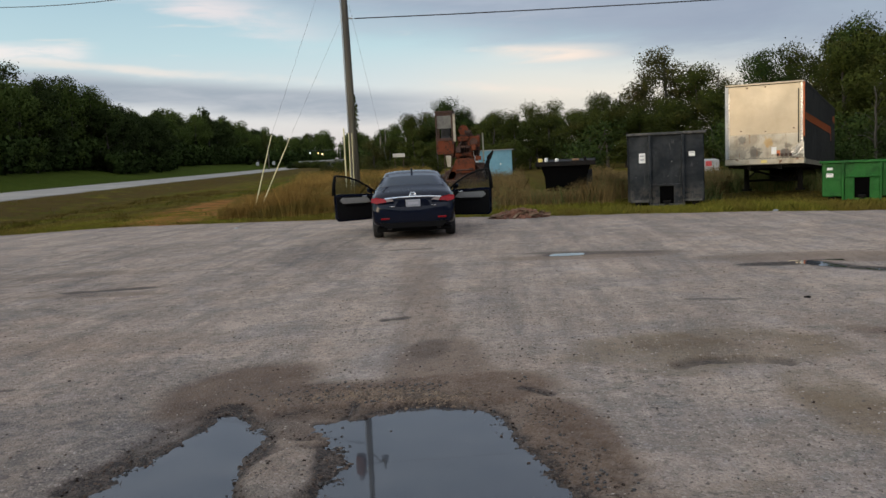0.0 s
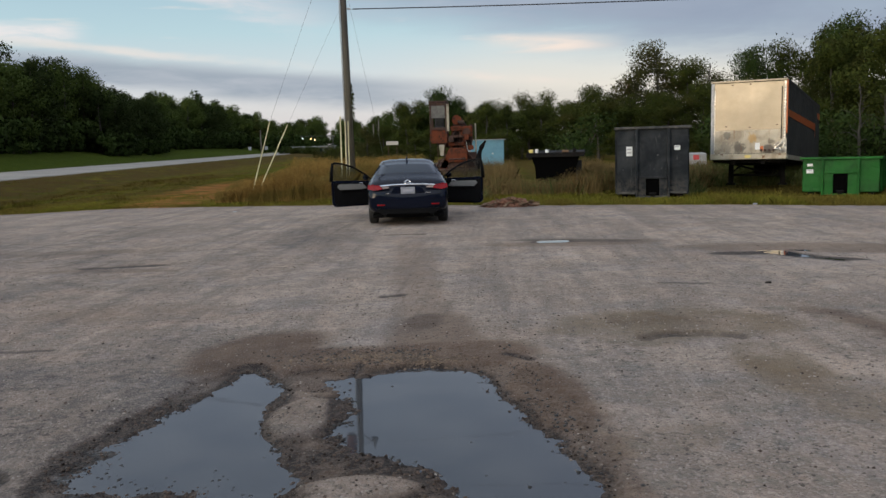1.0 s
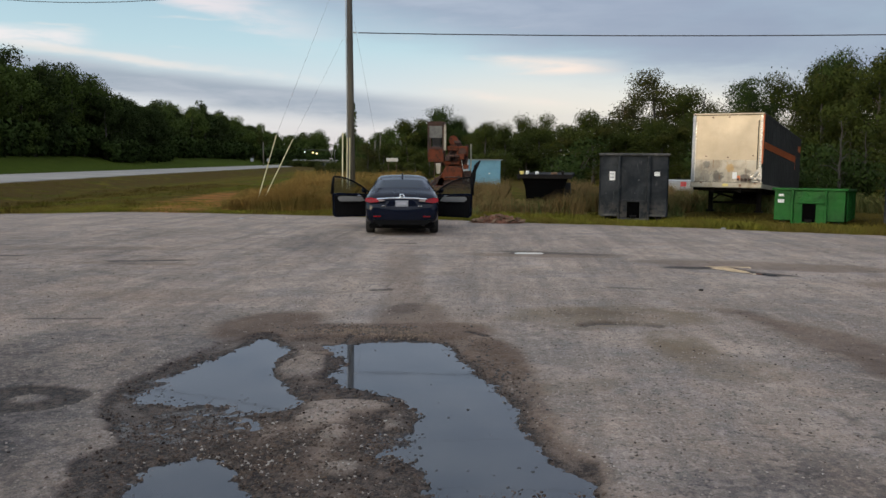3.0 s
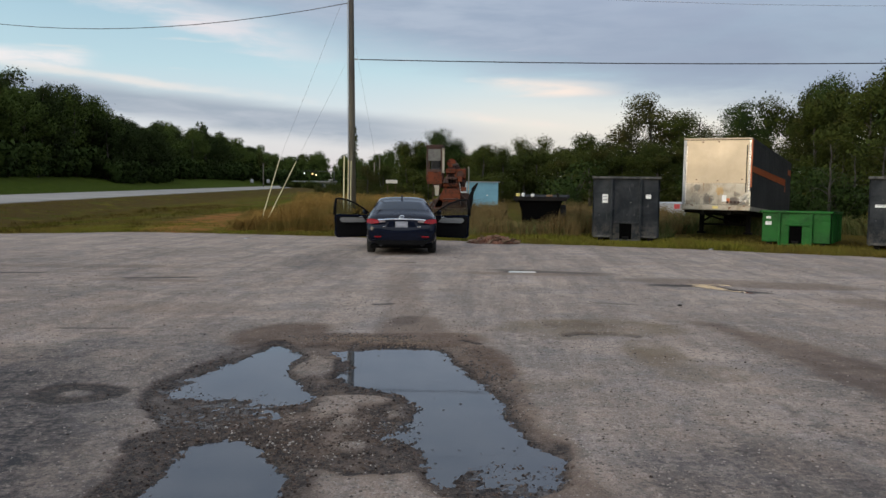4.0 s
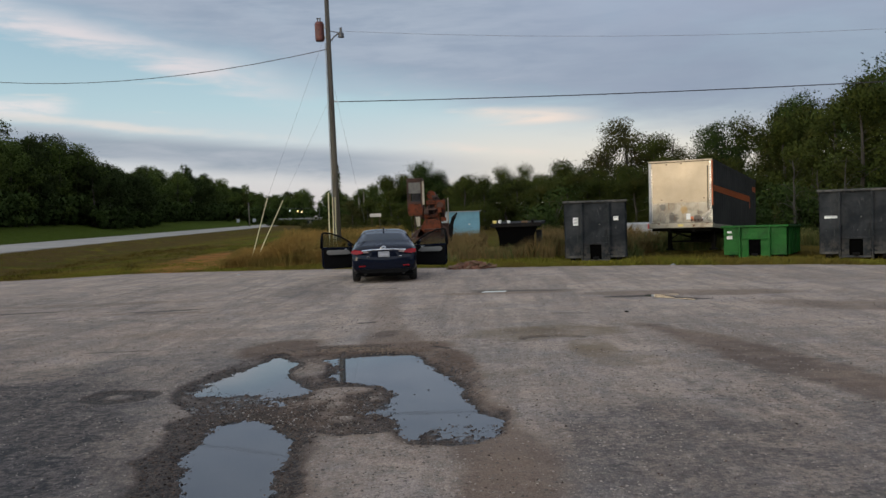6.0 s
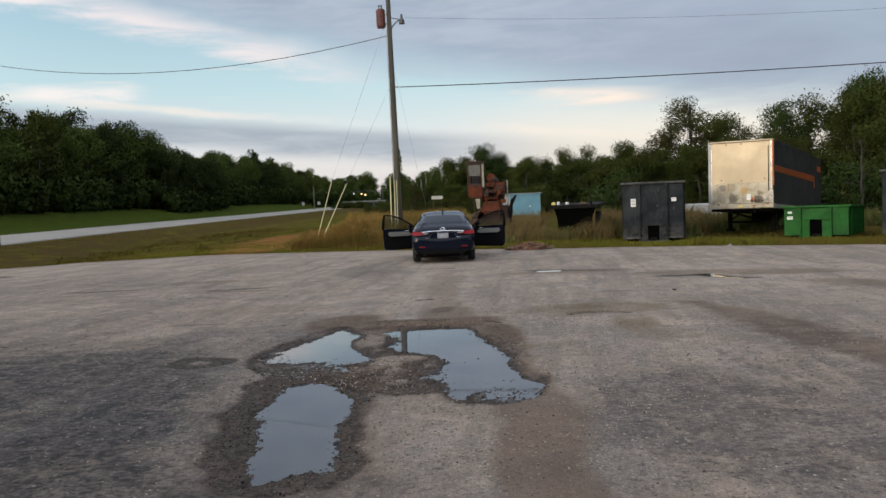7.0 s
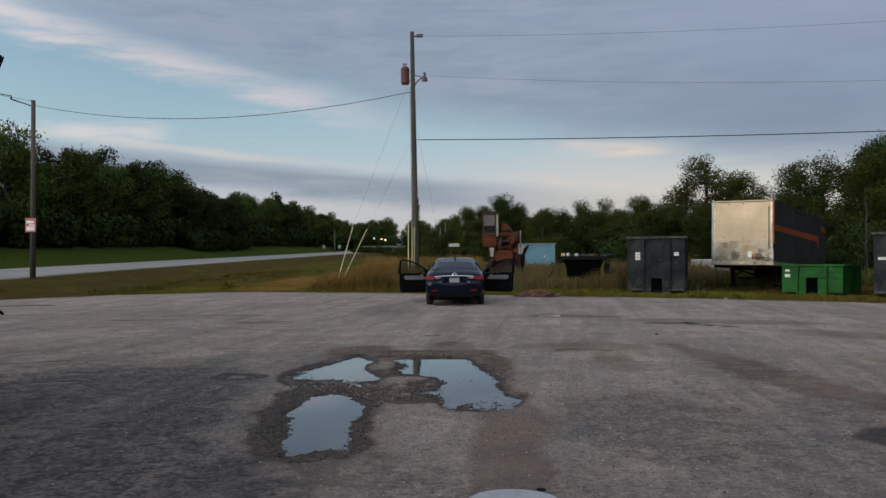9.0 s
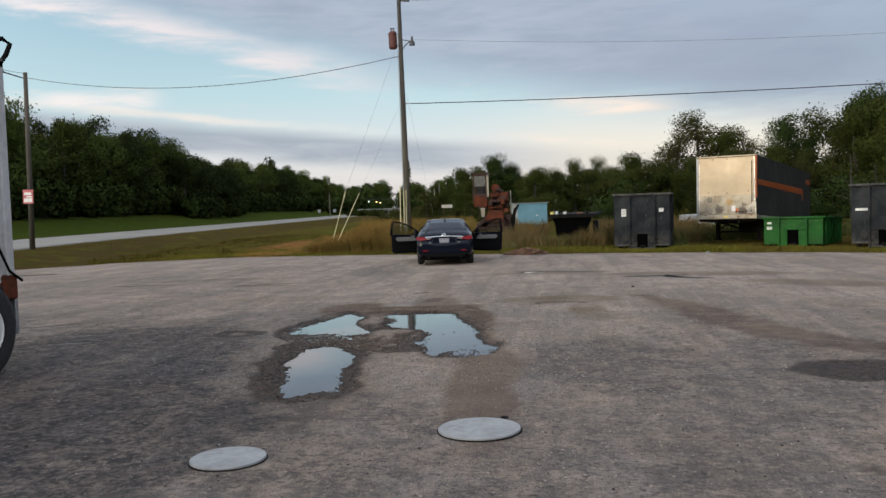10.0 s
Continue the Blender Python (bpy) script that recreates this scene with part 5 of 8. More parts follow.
# ---- the van trailer, nose towards the lot ----
def build_trailer():
    T = pose(10.16, 30.40, 0.79, -2.6, 0, -24.0)
    t = thing("van_trailer", T, "old box trailer, bare stained aluminium nose, dark sides with orange stripe", "trailer")
    h, L, H = 1.28, 14.0, 2.76
    bm = bmesh.new()
    # rounded nose corners
    out = [(-h, 0.10), (-h + 0.03, 0.03), (-h + 0.10, 0.0), (h - 0.10, 0.0), (h - 0.03, 0.03), (h, 0.10), (h, L), (-h, L)]
    a = [bm.verts.new((x, y, 0.0)) for x, y in out]
    b = [bm.verts.new((x, y, H)) for x, y in out]
    bm.faces.new(a[::-1]), bm.faces.new(b)
    for i in range(len(out)):
        bm.faces.new((a[i], a[(i + 1) % len(out)], b[(i + 1) % len(out)], b[i]))
    part("box", bm, M_VANSIDE, t)
    # the bare sheet is a little bellied
    bm = bmesh.new()
    x0, x1, z0, z1 = -h + 0.112, h - 0.122, 1.034, H - 0.045
    grid = [[bm.verts.new((x0 + (x1 - x0) * i / 24, -0.016 - 0.012 * (math.sin(math.pi * i / 24) * math.sin(math.pi * k / 18)) ** 2 - 0.002 * noise.noise(Vector((i * 0.35, k * 0.35, 3))), z0 + (z1 - z0) * k / 18)) for i in range(25)] for k in range(19)]
    for ra, rb in zip(grid, grid[1:]):
        for i in range(24):
            bm.faces.new((ra[i], ra[i + 1], rb[i + 1], rb[i]))
    part("nose_panel", bm, M_ALU, t, "bare aluminium nose sheet with a warm sheen", smooth=True)
    bm = bmesh.new()
    box(bm, -h + 0.12, h - 0.13, -0.016, 0.0, 0.22, 1.035, 0.004)
    part("nose_panel", bm, M_NOSE, t, "lower nose sheet streaked with rust and grime")
    for x0, x1, metal, words in ((-h - 0.004, -h + 0.115, M_GREYMETAL, "dull grey corner post"), (h - 0.125, h - 0.03, M_BRIGHT, "bright riveted corner post")):
        bm = bmesh.new()
        box(bm, x0, x1, -0.024, 0.09, 0.20, H - 0.02, 0.02)
        part("corner_post", bm, metal, t, words)
    bm = bmesh.new()
    box(bm, -h + 0.117, -h + 0.150, -0.030, 0.0, 0.22, H - 0.30, 0.006)
    part("edge_strip", bm, M_BRIGHT, t)
    bm = bmesh.new()
    box(bm, h - 0.20, h - 0.165, -0.034, 0.0, 0.70, H - 0.25, 0.004)
    part("edge_strip", bm, M_STEEL, t, "dark perforated strip")
    bm = bmesh.new()
    box(bm, -h + 0.02, h - 0.02, -0.036, -0.02, H - 0.065, H - 0.045)
    part("top_seam", bm, M_STEEL, t)
    for k in range(17):
        bm = bmesh.new()
        box(bm, h - 0.115, h - 0.06, -0.034, -0.022, 0.75 + k * 0.105, 0.80 + k * 0.105, 0.004)
        part("rivet_plate", bm, M_GREYMETAL, t)
    bm = bmesh.new()
    box(bm, h - 0.035, h + 0.008, -0.012, 0.16, 0.90, H - 0.02, 0.008)
    part("orange_edge", bm, M_ORANGE, t, "faded orange corner edge")
    bm = bmesh.new()
    box(bm, -h - 0.01, h + 0.01, -0.03, 0.25, 0.0, 0.21, 0.02)
    part("bottom_rail", bm, M_ALUDIRTY, t)
    bm = bmesh.new()
    box(bm, -h - 0.01, h + 0.01, -0.028, 0.20, H - 0.05, H + 0.02, 0.015)
    part("top_rail", bm, M_ALU, t)
    bm = bmesh.new()
    box(bm, h, h + 0.014, 0.25, L, H - 0.10, H + 0.015)
    part("roof_rail", bm, M_VANSIDE, t)
    bm = bmesh.new()
    box(bm, h, h + 0.018, 0.25, L, 0.0, 0.16)
    part("side_rail", bm, M_ALUDIRTY, t)
    # slanting orange stripe on the side, in two lengths
    bm = bmesh.new()
    for y0, y1, za, zb in ((0.20, 11.2, 1.60, 1.60), (12.4, 13.8, 2.20, 2.20)):
        pts = [(h + 0.013, y0, za - 0.11), (h + 0.013, y1, zb - 0.14), (h + 0.013, y1, zb + 0.18), (h + 0.013, y0, za + 0.13)]
        f = bm.faces.new([bm.verts.new(p) for p in pts])
    bm.faces.new([bm.verts.new(p) for p in ((h + 0.013, 11.22, 1.15), (h + 0.013, 11.5, 1.15), (h + 0.013, 11.5, 1.76), (h + 0.013, 11.22, 1.76))])
    bmesh.ops.solidify(bm, geom=bm.faces[:], thickness=0.004)
    part("side_stripe", bm, M_ORANGE, t, "orange stripe along the dark side")
    for k in range(1, 22):
        bm = bmesh.new()
        box(bm, h, h + 0.010, k * 0.62, k * 0.62 + 0.03, 0.17, H - 0.1)
        part("side_seam", bm, M_VANSIDE, t)
    # buckled bright plate over the lower corner
    bm = bmesh.new()
    rows_ = [[bm.verts.new((h - 0.42 + 0.42 * i / 8, -0.022 - 0.03 * abs(noise.noise(Vector((i * 0.9, k * 0.8, 7)))), 0.22 + 0.55 * k / 9 * (0.55 + 0.45 * i / 8))) for i in range(9)] for k in range(10)]
    for ra, rb in zip(rows_, rows_[1:]):
        for i in range(8):
            bm.faces.new((ra[i], ra[i + 1], rb[i + 1], rb[i]))
    bmesh.ops.solidify(bm, geom=bm.faces[:], thickness=0.006)
    part("corner_plate", bm, M_BRIGHT, t, "buckled bright metal plate on the lower corner")
    # air and lamp couplings, placards
    bm = bmesh.new()
    for x in (0.45, 0.58, 0.72, 0.85):
        box(bm, x - 0.04, x + 0.04, -0.07, -0.016, 0.27, 0.36, 0.01)
    part("couplings", bm, M_RUSTDARK, t)
    bm = bmesh.new()
    box(bm, 0.24, 0.40, -0.024, -0.017, 0.34, 0.58)
    part("placard", bm, M_WHITE, t)
    bm = bmesh.new()
    box(bm, 0.41, 0.52, -0.024, -0.017, 0.30, 0.46)
    part("placard", bm, M_ORANGE, t)
    bm = bmesh.new()
    box(bm, -0.10, 0.10, -0.036, -0.031, 0.06, 0.15)
    part("placard", bm, M_YELLOW, t)
    for x, z in ((-0.55, H - 0.14), (0.05, H - 0.13), (-0.75, 1.17), (0.05, 1.13), (0.95, 1.2)):
        bm = bmesh.new()
        box(bm, x - 0.03, x + 0.03, -0.032, -0.018, z - 0.02, z + 0.02, 0.005)
        part("marker_lamp", bm, M_RUSTDARK, t)
    # landing gear, cross brace, slider and rear wheels
    for s in (-1, 1):
        bm = bmesh.new()
        box(bm, s * 0.92 - 0.085, s * 0.92 + 0.085, 2.20, 2.38, -0.84, 0.0, 0.01)
        box(bm, s * 0.92 - 0.15, s * 0.92 + 0.15, 2.12, 2.46, -0.92, -0.84, 0.01)
        part("landing_leg", bm, M_STEEL, t)
    bm = bmesh.new()
    rod(bm, (-0.90, 2.28, -0.10), (0.45, 2.28, -0.50), 0.04)
    rod(bm, (-0.90, 2.28, -0.54), (0.90, 2.28, -0.54), 0.04)
    rod(bm, (-0.90, 2.28, -0.45), (-0.60, 3.6, -0.05), 0.035)
    rod(bm, (0.90, 2.28, -0.45), (0.60, 3.6, -0.05), 0.035)
    part("leg_brace", bm, M_STEEL, t)
    bm = bmesh.new()
    for s in (-1, 1):
        box(bm, s * 0.50 - 0.06, s * 0.50 + 0.06, 0.1, L - 0.2, -0.16, 0.0)
    for k in range(14):
        box(bm, -h + 0.05, h - 0.05, 0.3 + k * 0.95, 0.38 + k * 0.95, -0.10, -0.004)
    part("chassis", bm, M_STEEL, t)
    for y in (11.3, 12.6):
        for s in (-1, 1):
            bm = bmesh.new()
            rod(bm, (s * 0.72, y, -0.44), (s * 1.22, y, -0.44), 0.50, seg=24)
            part("wheel", bm, M_RUBBER, t)
    bm = bmesh.new()
    box(bm, -0.25, 0.75, 3.4, 4.2, -0.55, -0.16, 0.03)
    part("tool_box", bm, M_STEEL, t)


build_trailer()


# ---- the rusty log loader ----
def build_loader():
    d = thing("log_loader", pose(-0.55, 36.0, -0.15), "rusty orange log loader with an empty cab, standing in tall weeds", "loader")
    bm = bmesh.new()
    box(bm, -0.85, 0.95, -0.7, 2.6, 0.45, 0.75, 0.03)
    box(bm, -0.55, 0.65, -0.5, 0.9, 0.75, 1.15, 0.04)
    part("frame", bm, M_RUSTDARK, d)
    for s in (-1, 1):
        bm = bmesh.new()
        path_tube(bm, [(0.05 + s * 0.55, -0.3, 0.72), (0.05 + s * 0.85, -0.35, 0.55), (0.05 + s * 0.95, -0.35, 0.0)], 0.10, 8)
        box(bm, 0.05 + s * 0.95 - 0.22, 0.05 + s * 0.95 + 0.22, -0.55, -0.15, 0.0, 0.06, 0.01)
        part("stabiliser", bm, M_RUST, d)
        for y in (1.2, 2.2):
            bm = bmesh.new()
            rod(bm, (s * 0.55, y, 0.48), (s * 0.9, y, 0.48), 0.48, seg=20)
            part("wheel", bm, M_RUBBER, d)
    bm = bmesh.new()
    rod(bm, (0.1, 0.15, 1.10), (0.1, 0.15, 1.35), 0.50, 0.44, seg=20)
    part("turntable", bm, M_RUSTDARK, d)
    bm = bmesh.new()
    slab(bm, [(-0.18, 1.02), (0.62, 1.02), (0.66, 1.45), (0.55, 1.62), (-0.08, 1.62), (-0.22, 1.45)], -0.62, -0.35)
    bmesh.ops.bevel(bm, geom=bm.edges[:], offset=0.02, segments=1, affect="EDGES", clamp_overlap=True)
    part("valve_cover", bm, M_RUST, d, "faded orange cover plate")
    bm = bmesh.new()
    slab(bm, [(-0.10, 1.35), (0.50, 1.35), (0.46, 2.0), (0.30, 2.75), (0.08, 2.75), (-0.10, 2.0)], -0.12, 0.32)
    part("mast", bm, M_RUSTDARK, d)
    bm = bmesh.new()
    rod(bm, (0.20, -0.2, 2.78), (0.20, 0.42, 2.78), 0.20, seg=18)
    part("mast_head", bm, M_RUST, d, "round orange mast head")
    for z, w_, h_ in ((1.70, 0.36, 0.16), (2.02, 0.30, 0.12), (2.32, 0.26, 0.20)):
        bm = bmesh.new()
        box(bm, 0.20 - w_, 0.20 + w_ * 0.9, -0.34, -0.12, z, z + h_, 0.02)
        part("lug_block", bm, M_RUST if h_ > 0.14 else M_RUSTDARK, d)
    bm = bmesh.new()
    box(bm, 0.36, 0.86, -0.30, 0.10, 2.06, 2.52, 0.04)
    part("swing_motor", bm, M_RUST, d)
    bm = bmesh.new()
    rod(bm, (0.62, -0.34, 2.29), (0.62, -0.28, 2.29), 0.15, seg=16)
    part("motor_cap", bm, M_RUSTDARK, d)
    bm = bmesh.new()
    box(bm, 0.62, 1.02, -0.2, 0.3, 0.72, 1.42, 0.04)
    part("oil_tank", bm, M_RUSTDARK, d)
    bm = bmesh.new()
    rod(bm, (0.98, 0.1, 1.3), (0.98, 0.1, 2.62), 0.035)
    part("exhaust_stack", bm, M_ALUDIRTY, d)
    bm = bmesh.new()
    slab(bm, [(-0.55, 0.75), (-0.25, 0.75), (0.02, 1.35), (-0.10, 1.62)], -0.5, -0.3)
    part("front_strut", bm, M_RUST, d)
    bm = bmesh.new()
    # folded booms and rams
    slab(bm, [(0.10, 2.62), (0.36, 2.90), (0.62, 2.50), (0.80, 1.78), (0.62, 1.66), (0.46, 2.3)], 0.30, 0.62)
    part("main_boom", bm, M_RUSTDARK, d)
    bm = bmesh.new()
    slab(bm, [(0.66, 1.72), (0.84, 1.80), (0.90, 2.55), (0.76, 2.62)], -0.10, 0.18)
    part("jib", bm, M_RUSTDARK, d)
    for p0, p1, r in (((-0.06, -0.2, 1.6), (0.02, -0.16, 2.45), 0.07), ((0.56, -0.22, 1.5), (0.44, -0.1, 2.40), 0.06), ((0.70, 0.05, 1.5), (0.86, 0.05, 2.0), 0.05)):
        bm = bmesh.new()
        rod(bm, p0, tuple(a + (b - a) * 0.6 for a, b in zip(p0, p1)), r)
        rod(bm, tuple(a + (b - a) * 0.6 for a, b in zip(p0, p1)), p1, r * 0.55)
        part("ram", bm, M_RUST, d)
    bm = bmesh.new()
    for k in range(5):
        path_tube(bm, [(0.05 + 0.05 * k, -0.25, 1.6), (-0.02 + 0.07 * k, -0.36, 2.0), (0.10 + 0.05 * k, -0.2, 2.5)], 0.014, 6)
    part("hoses", bm, M_BLACK, d)
    bm = bmesh.new()
    path_tube(bm, [(0.95, 0.0, 0.55), (1.08, -0.1, 1.2), (1.22, -0.1, 1.62), (1.40, -0.1, 1.88)], [0.16, 0.14, 0.10, 0.03], 8)
    path_tube(bm, [(0.80, 0.3, 0.55), (0.86, 0.2, 1.2), (1.0, 0.2, 1.5)], [0.14, 0.12, 0.03], 8)
    part("grapple", bm, M_STEEL, d, "dark grapple tines")
    # the cab: posts, lower shell, panes, roof, seat
    x0, x1, y0, y1, z0, z1 = -0.92, -0.20, -0.45, 0.75, 1.82, 3.52
    bm = bmesh.new()
    slab(bm, [(x0 + 0.06, z0), (x1 - 0.02, z0), (x1, z0 + 0.12), (x1, z0 + 0.56), (x0, z0 + 0.56), (x0, z0 + 0.2)], y0 + 0.02, y1 - 0.02)
    cab = part("cab", bm, M_RUST, d, "narrow rusty operator cab")

    def bar(name, *size):
        bm = bmesh.new()
        box(bm, *size, 0.01)
        part(name, bm, M_RUSTDARK, cab)
    for x in (x0, x1 - 0.07):
        for y in (y0, y1 - 0.07):
            bar("cab_post", x, x + 0.07, y, y + 0.07, z0 + 0.4, z1)
    for y in (y0 - 0.003, y1 - 0.057):
        bar("cab_rail", x0, x1, y, y + 0.06, z1 - 0.12, z1 - 0.002)
    for x in (x0 - 0.003, x1 - 0.057):
        bar("cab_rail", x, x + 0.06, y0 + 0.06, y1 - 0.06, z1 - 0.11, z1 - 0.003)
    bar("cab_rail", x0, x1, y0 - 0.004, y0 + 0.06, z0 + 0.55, z0 + 0.66)
    bm = bmesh.new()
    box(bm, x0 - 0.04, x1 + 0.04, y0 - 0.05, y1 + 0.04, z1, z1 + 0.06, 0.02)
    part("cab_roof", bm, M_RUSTDARK, cab)
    bm = bmesh.new()
    box(bm, x0 + 0.08, x1 - 0.08, y1 - 0.035, y1 - 0.025, z0 + 0.65, z1 - 0.1)
    part("cab_glass", bm, M_CLEAR, cab, "dusty cab glass").visible_shadow = False
    bm = bmesh.new()
    box(bm, x0 + 0.08, x1 - 0.08, y0 + 0.025, y0 + 0.03, z0 + 1.05, z1 - 0.13)
    part("cab_pane", bm, M_CABPANE, cab, "pale grey upper pane")
    bm = bmesh.new()
    box(bm, x0 + 0.16, x1 - 0.16, 0.0, 0.4, z0 + 0.56, z0 + 0.72, 0.04)
    box(bm, x0 + 0.16, x1 - 0.16, 0.34, 0.46, z0 + 0.65, z0 + 1.12, 0.04)
    part("cab_seat", bm, M_SEAT, cab)
    bm = bmesh.new()
    box(bm, x1 + 0.0, x1 + 0.10, y0 - 0.02, y0 + 0.06, z0 + 0.5, z1 - 0.08, 0.01)
    part("cab_door", bm, M_ALUDIRTY, cab)
    bm = bmesh.new()
    slab(bm, [(-0.50, 1.30), (-0.36, 1.30), (-0.33, 1.76), (-0.55, 1.76)], -0.52, -0.46)
    part("step_plate", bm, M_ALUDIRTY, d, "pale worn step plate under the cab")
    for p0, p1, p2, r in (((-0.95, -0.3, 0.55), (-0.55, -0.4, 1.05), (-0.15, -0.4, 1.30), 0.05), ((1.05, -0.3, 0.60), (0.85, -0.4, 1.15), (0.60, -0.4, 1.40), 0.05), ((-0.30, -0.2, 1.70), (-0.05, -0.3, 2.05), (0.12, -0.25, 2.30), 0.045)):
        bm = bmesh.new()
        path_tube(bm, [p0, p1, p2], r, 8)
        part("brace_arm", bm, M_RUSTDARK, d)
    for x, z, w_, h_, m_ in ((-0.02, 1.86, 0.10, 0.22, M_RUSTDARK), (0.62, 1.92, 0.10, 0.26, M_RUST), (0.40, 2.62, 0.14, 0.12, M_RUSTDARK), (0.78, 1.52, 0.12, 0.18, M_RUST), (0.22, 1.12, 0.36, 0.06, M_RUSTDARK)):
        bm = bmesh.new()
        box(bm, x - w_, x + w_, -0.68, -0.34, z, z + h_, 0.02)
        part("valve_block", bm, m_, d)
    bm = bmesh.new()
    for k in range(4):
        path_tube(bm, [(0.52 + 0.06 * k, -0.30, 1.50), (0.66 + 0.04 * k, -0.45, 1.85), (0.52 + 0.05 * k, -0.34, 2.15)], 0.016, 6)
    part("hoses", bm, M_BLACK, d)
    bm = bmesh.new()
    slab(bm, [(x0 + 0.3, z0 - 0.06), (x1 + 0.4, z0 - 0.30), (x1 + 0.4, z0 + 0.05), (x0 + 0.3, z0 + 0.02)], -0.1, 0.4)
    part("cab_arm", bm, M_RUSTDARK, d)
    bm = bmesh.new()
    for z in (0.8, 1.1, 1.4, 1.7):
        box(bm, -0.62, -0.30, -0.50, -0.46, z, z + 0.03)
    for x in (-0.62, -0.33):
        box(bm, x, x + 0.03, -0.50, -0.46, 0.4, 1.85)
    part("ladder", bm, M_RUSTDARK, d)


build_loader()


# ---- flatbed trailer nosed into the weeds, blue shed, far signs ----
def build_flatbed():
    d = thing("flatbed_trailer", pose(3.47, 31.4, -0.17, 0, 0, -6) @ Matrix.Diagonal((0.88, 0.9, 1.05, 1)), "black flatbed trailer with loose bits on deck, in weeds", "trailer")
    bm = bmesh.new()
    box(bm, -1.20, 1.20, 0.0, 7.0, 1.20, 1.32, 0.015)
    part("deck", bm, M_STEEL, d)
    bm = bmesh.new()
    slab(bm, [(-1.02, 1.20), (1.02, 1.20), (0.86, 0.80), (0.80, 0.06), (-0.80, 0.06), (-0.86, 0.80)], 0.10, 0.50)
    part("headboard", bm, M_BLACKPANEL, d)
    for s in (-1, 1):
        bm = bmesh.new()
        box(bm, s * 0.45 - 0.07, s * 0.45 + 0.07, 0.5, 7.0, 0.85, 1.20)
        part("beam", bm, M_STEEL, d)
        bm = bmesh.new()
        rod(bm, (s * 0.75, 5.2, 0.46), (s * 1.05, 5.2, 0.46), 0.46, seg=20)
        part("wheel", bm, M_RUBBER, d)
    for x, w_, mat, h_ in ((-1.02, 0.14, M_YELLOW, 0.09), (-0.78, 0.10, M_WHITE, 0.10), (-0.35, 0.12, M_WHITE, 0.08), (0.42, 0.24, M_DEBRISWOOD, 0.06), (0.80, 0.10, M_STEEL, 0.10)):
        bm = bmesh.new()
        box(bm, x - w_ * 0.6, x + w_ * 0.6, -0.02, 0.35, 1.32, 1.32 + h_ * 1.3, 0.02)
        part("deck_block", bm, mat, d)
    bm = bmesh.new()
    box(bm, -1.22, 1.22, -0.02, 0.02, 1.16, 1.30, 0.01)
    part("front_rail", bm, M_STEEL, d)


def build_shed():
    d = thing("blue_shed", pose(0.62, 64.0, -0.15, 0, 0, 14) @ Matrix.Diagonal((1.32, 0.84, 0.96, 1)), "small pale blue shed with a flat metal roof", "shed")
    bm = bmesh.new()
    box(bm, -0.95, 0.95, 0.0, 3.6, 0.0, 2.0)
    part("wall", bm, M_BLUE, d)
    bm = bmesh.new()
    box(bm, -0.965, -0.95, 0.02, 3.58, 0.0, 1.97)
    part("side_wall", bm, M_LID, d, "pale grey side wall")
    for k in range(10):
        bm = bmesh.new()
        x = -0.95 + 1.9 * (k + 0.5) / 10
        box(bm, x - 0.015, x + 0.015, -0.02, 0.0, 0.0, 1.98)
        part("batten", bm, M_BLUE, d)
    bm = bmesh.new()
    slab(bm, [(-1.05, 2.0), (1.05, 2.0), (1.05, 2.07), (-1.05, 2.07)], -0.1, 3.7)
    part("roof", bm, M_GREYMETAL, d)
    bm = bmesh.new()
    box(bm, 0.25, 0.33, -0.04, 0.0, 0.9, 1.0)
    part("latch", bm, M_WHITE, d)


def sign_board(name, m, w_, h_, clear, mat, label, posts=2):
    d = thing(name, m, label, "sign")
    bm = bmesh.new()
    box(bm, -w_ / 2, w_ / 2, -0.03, 0.03, clear, clear + h_, 0.01)
    part("board", bm, mat, d)
    for k in range(posts):
        x = 0 if posts == 1 else (k - 0.5) * w_ * 0.7
        bm = bmesh.new()
        box(bm, x - 0.02, x + 0.02, 0.03, 0.07, 0, clear + h_ * 0.6)
        part("post", bm, M_RUSTDARK, d)
    return d


build_flatbed()
build_shed()
sign_board("white_sign", pose(-5.54, 56, -0.15), 0.80, 0.24, 1.78, plain("weathered_board", (0.40, 0.38, 0.34), 0.7), "blank pale board sign on two posts far off")
# a white trailer end with a red panel, between the trees
far_box = thing("white_box_trailer", pose(11.6, 47, -0.15, 0, 0, -10), "far white box trailer with red panel, behind weeds", "trailer")
bm = bmesh.new()
box(bm, -1.25, 1.05, 0, 3.5, 0.0, 0.84, 0.03)
part("body", bm, M_LID, far_box)
bm = bmesh.new()
box(bm, 0.35, 0.66, -0.02, 0.0, 0.52, 0.78)
part("red_panel", bm, M_SIGNRED, far_box)


# ---- utility poles, guys and wires ----
def sag(p0, p1, drop, n=14):
    p0, p1 = Vector(p0), Vector(p1)
    return [p0.lerp(p1, k / n) - Vector((0, 0, drop * 4 * (k / n) * (1 - k / n))) for k in range(n + 1)]


def cable(name, p0, p1, drop, r, label, mat=M_WIRE):
    bm = bmesh.new()
    path_tube(bm, sag(p0, p1, drop), r, 5)
    return tagged(part(name, bm, mat), label, "cable")


def pole_shaft(d, h, r0, r1, wood=M_POLE):
    bm = bmesh.new()
    rod(bm, (0, 0, -0.3), (0, 0, h), r0, r1, 16)
    for f in bm.faces:
        f.smooth = len(f.verts) == 4
    return part("shaft", bm, wood, d)


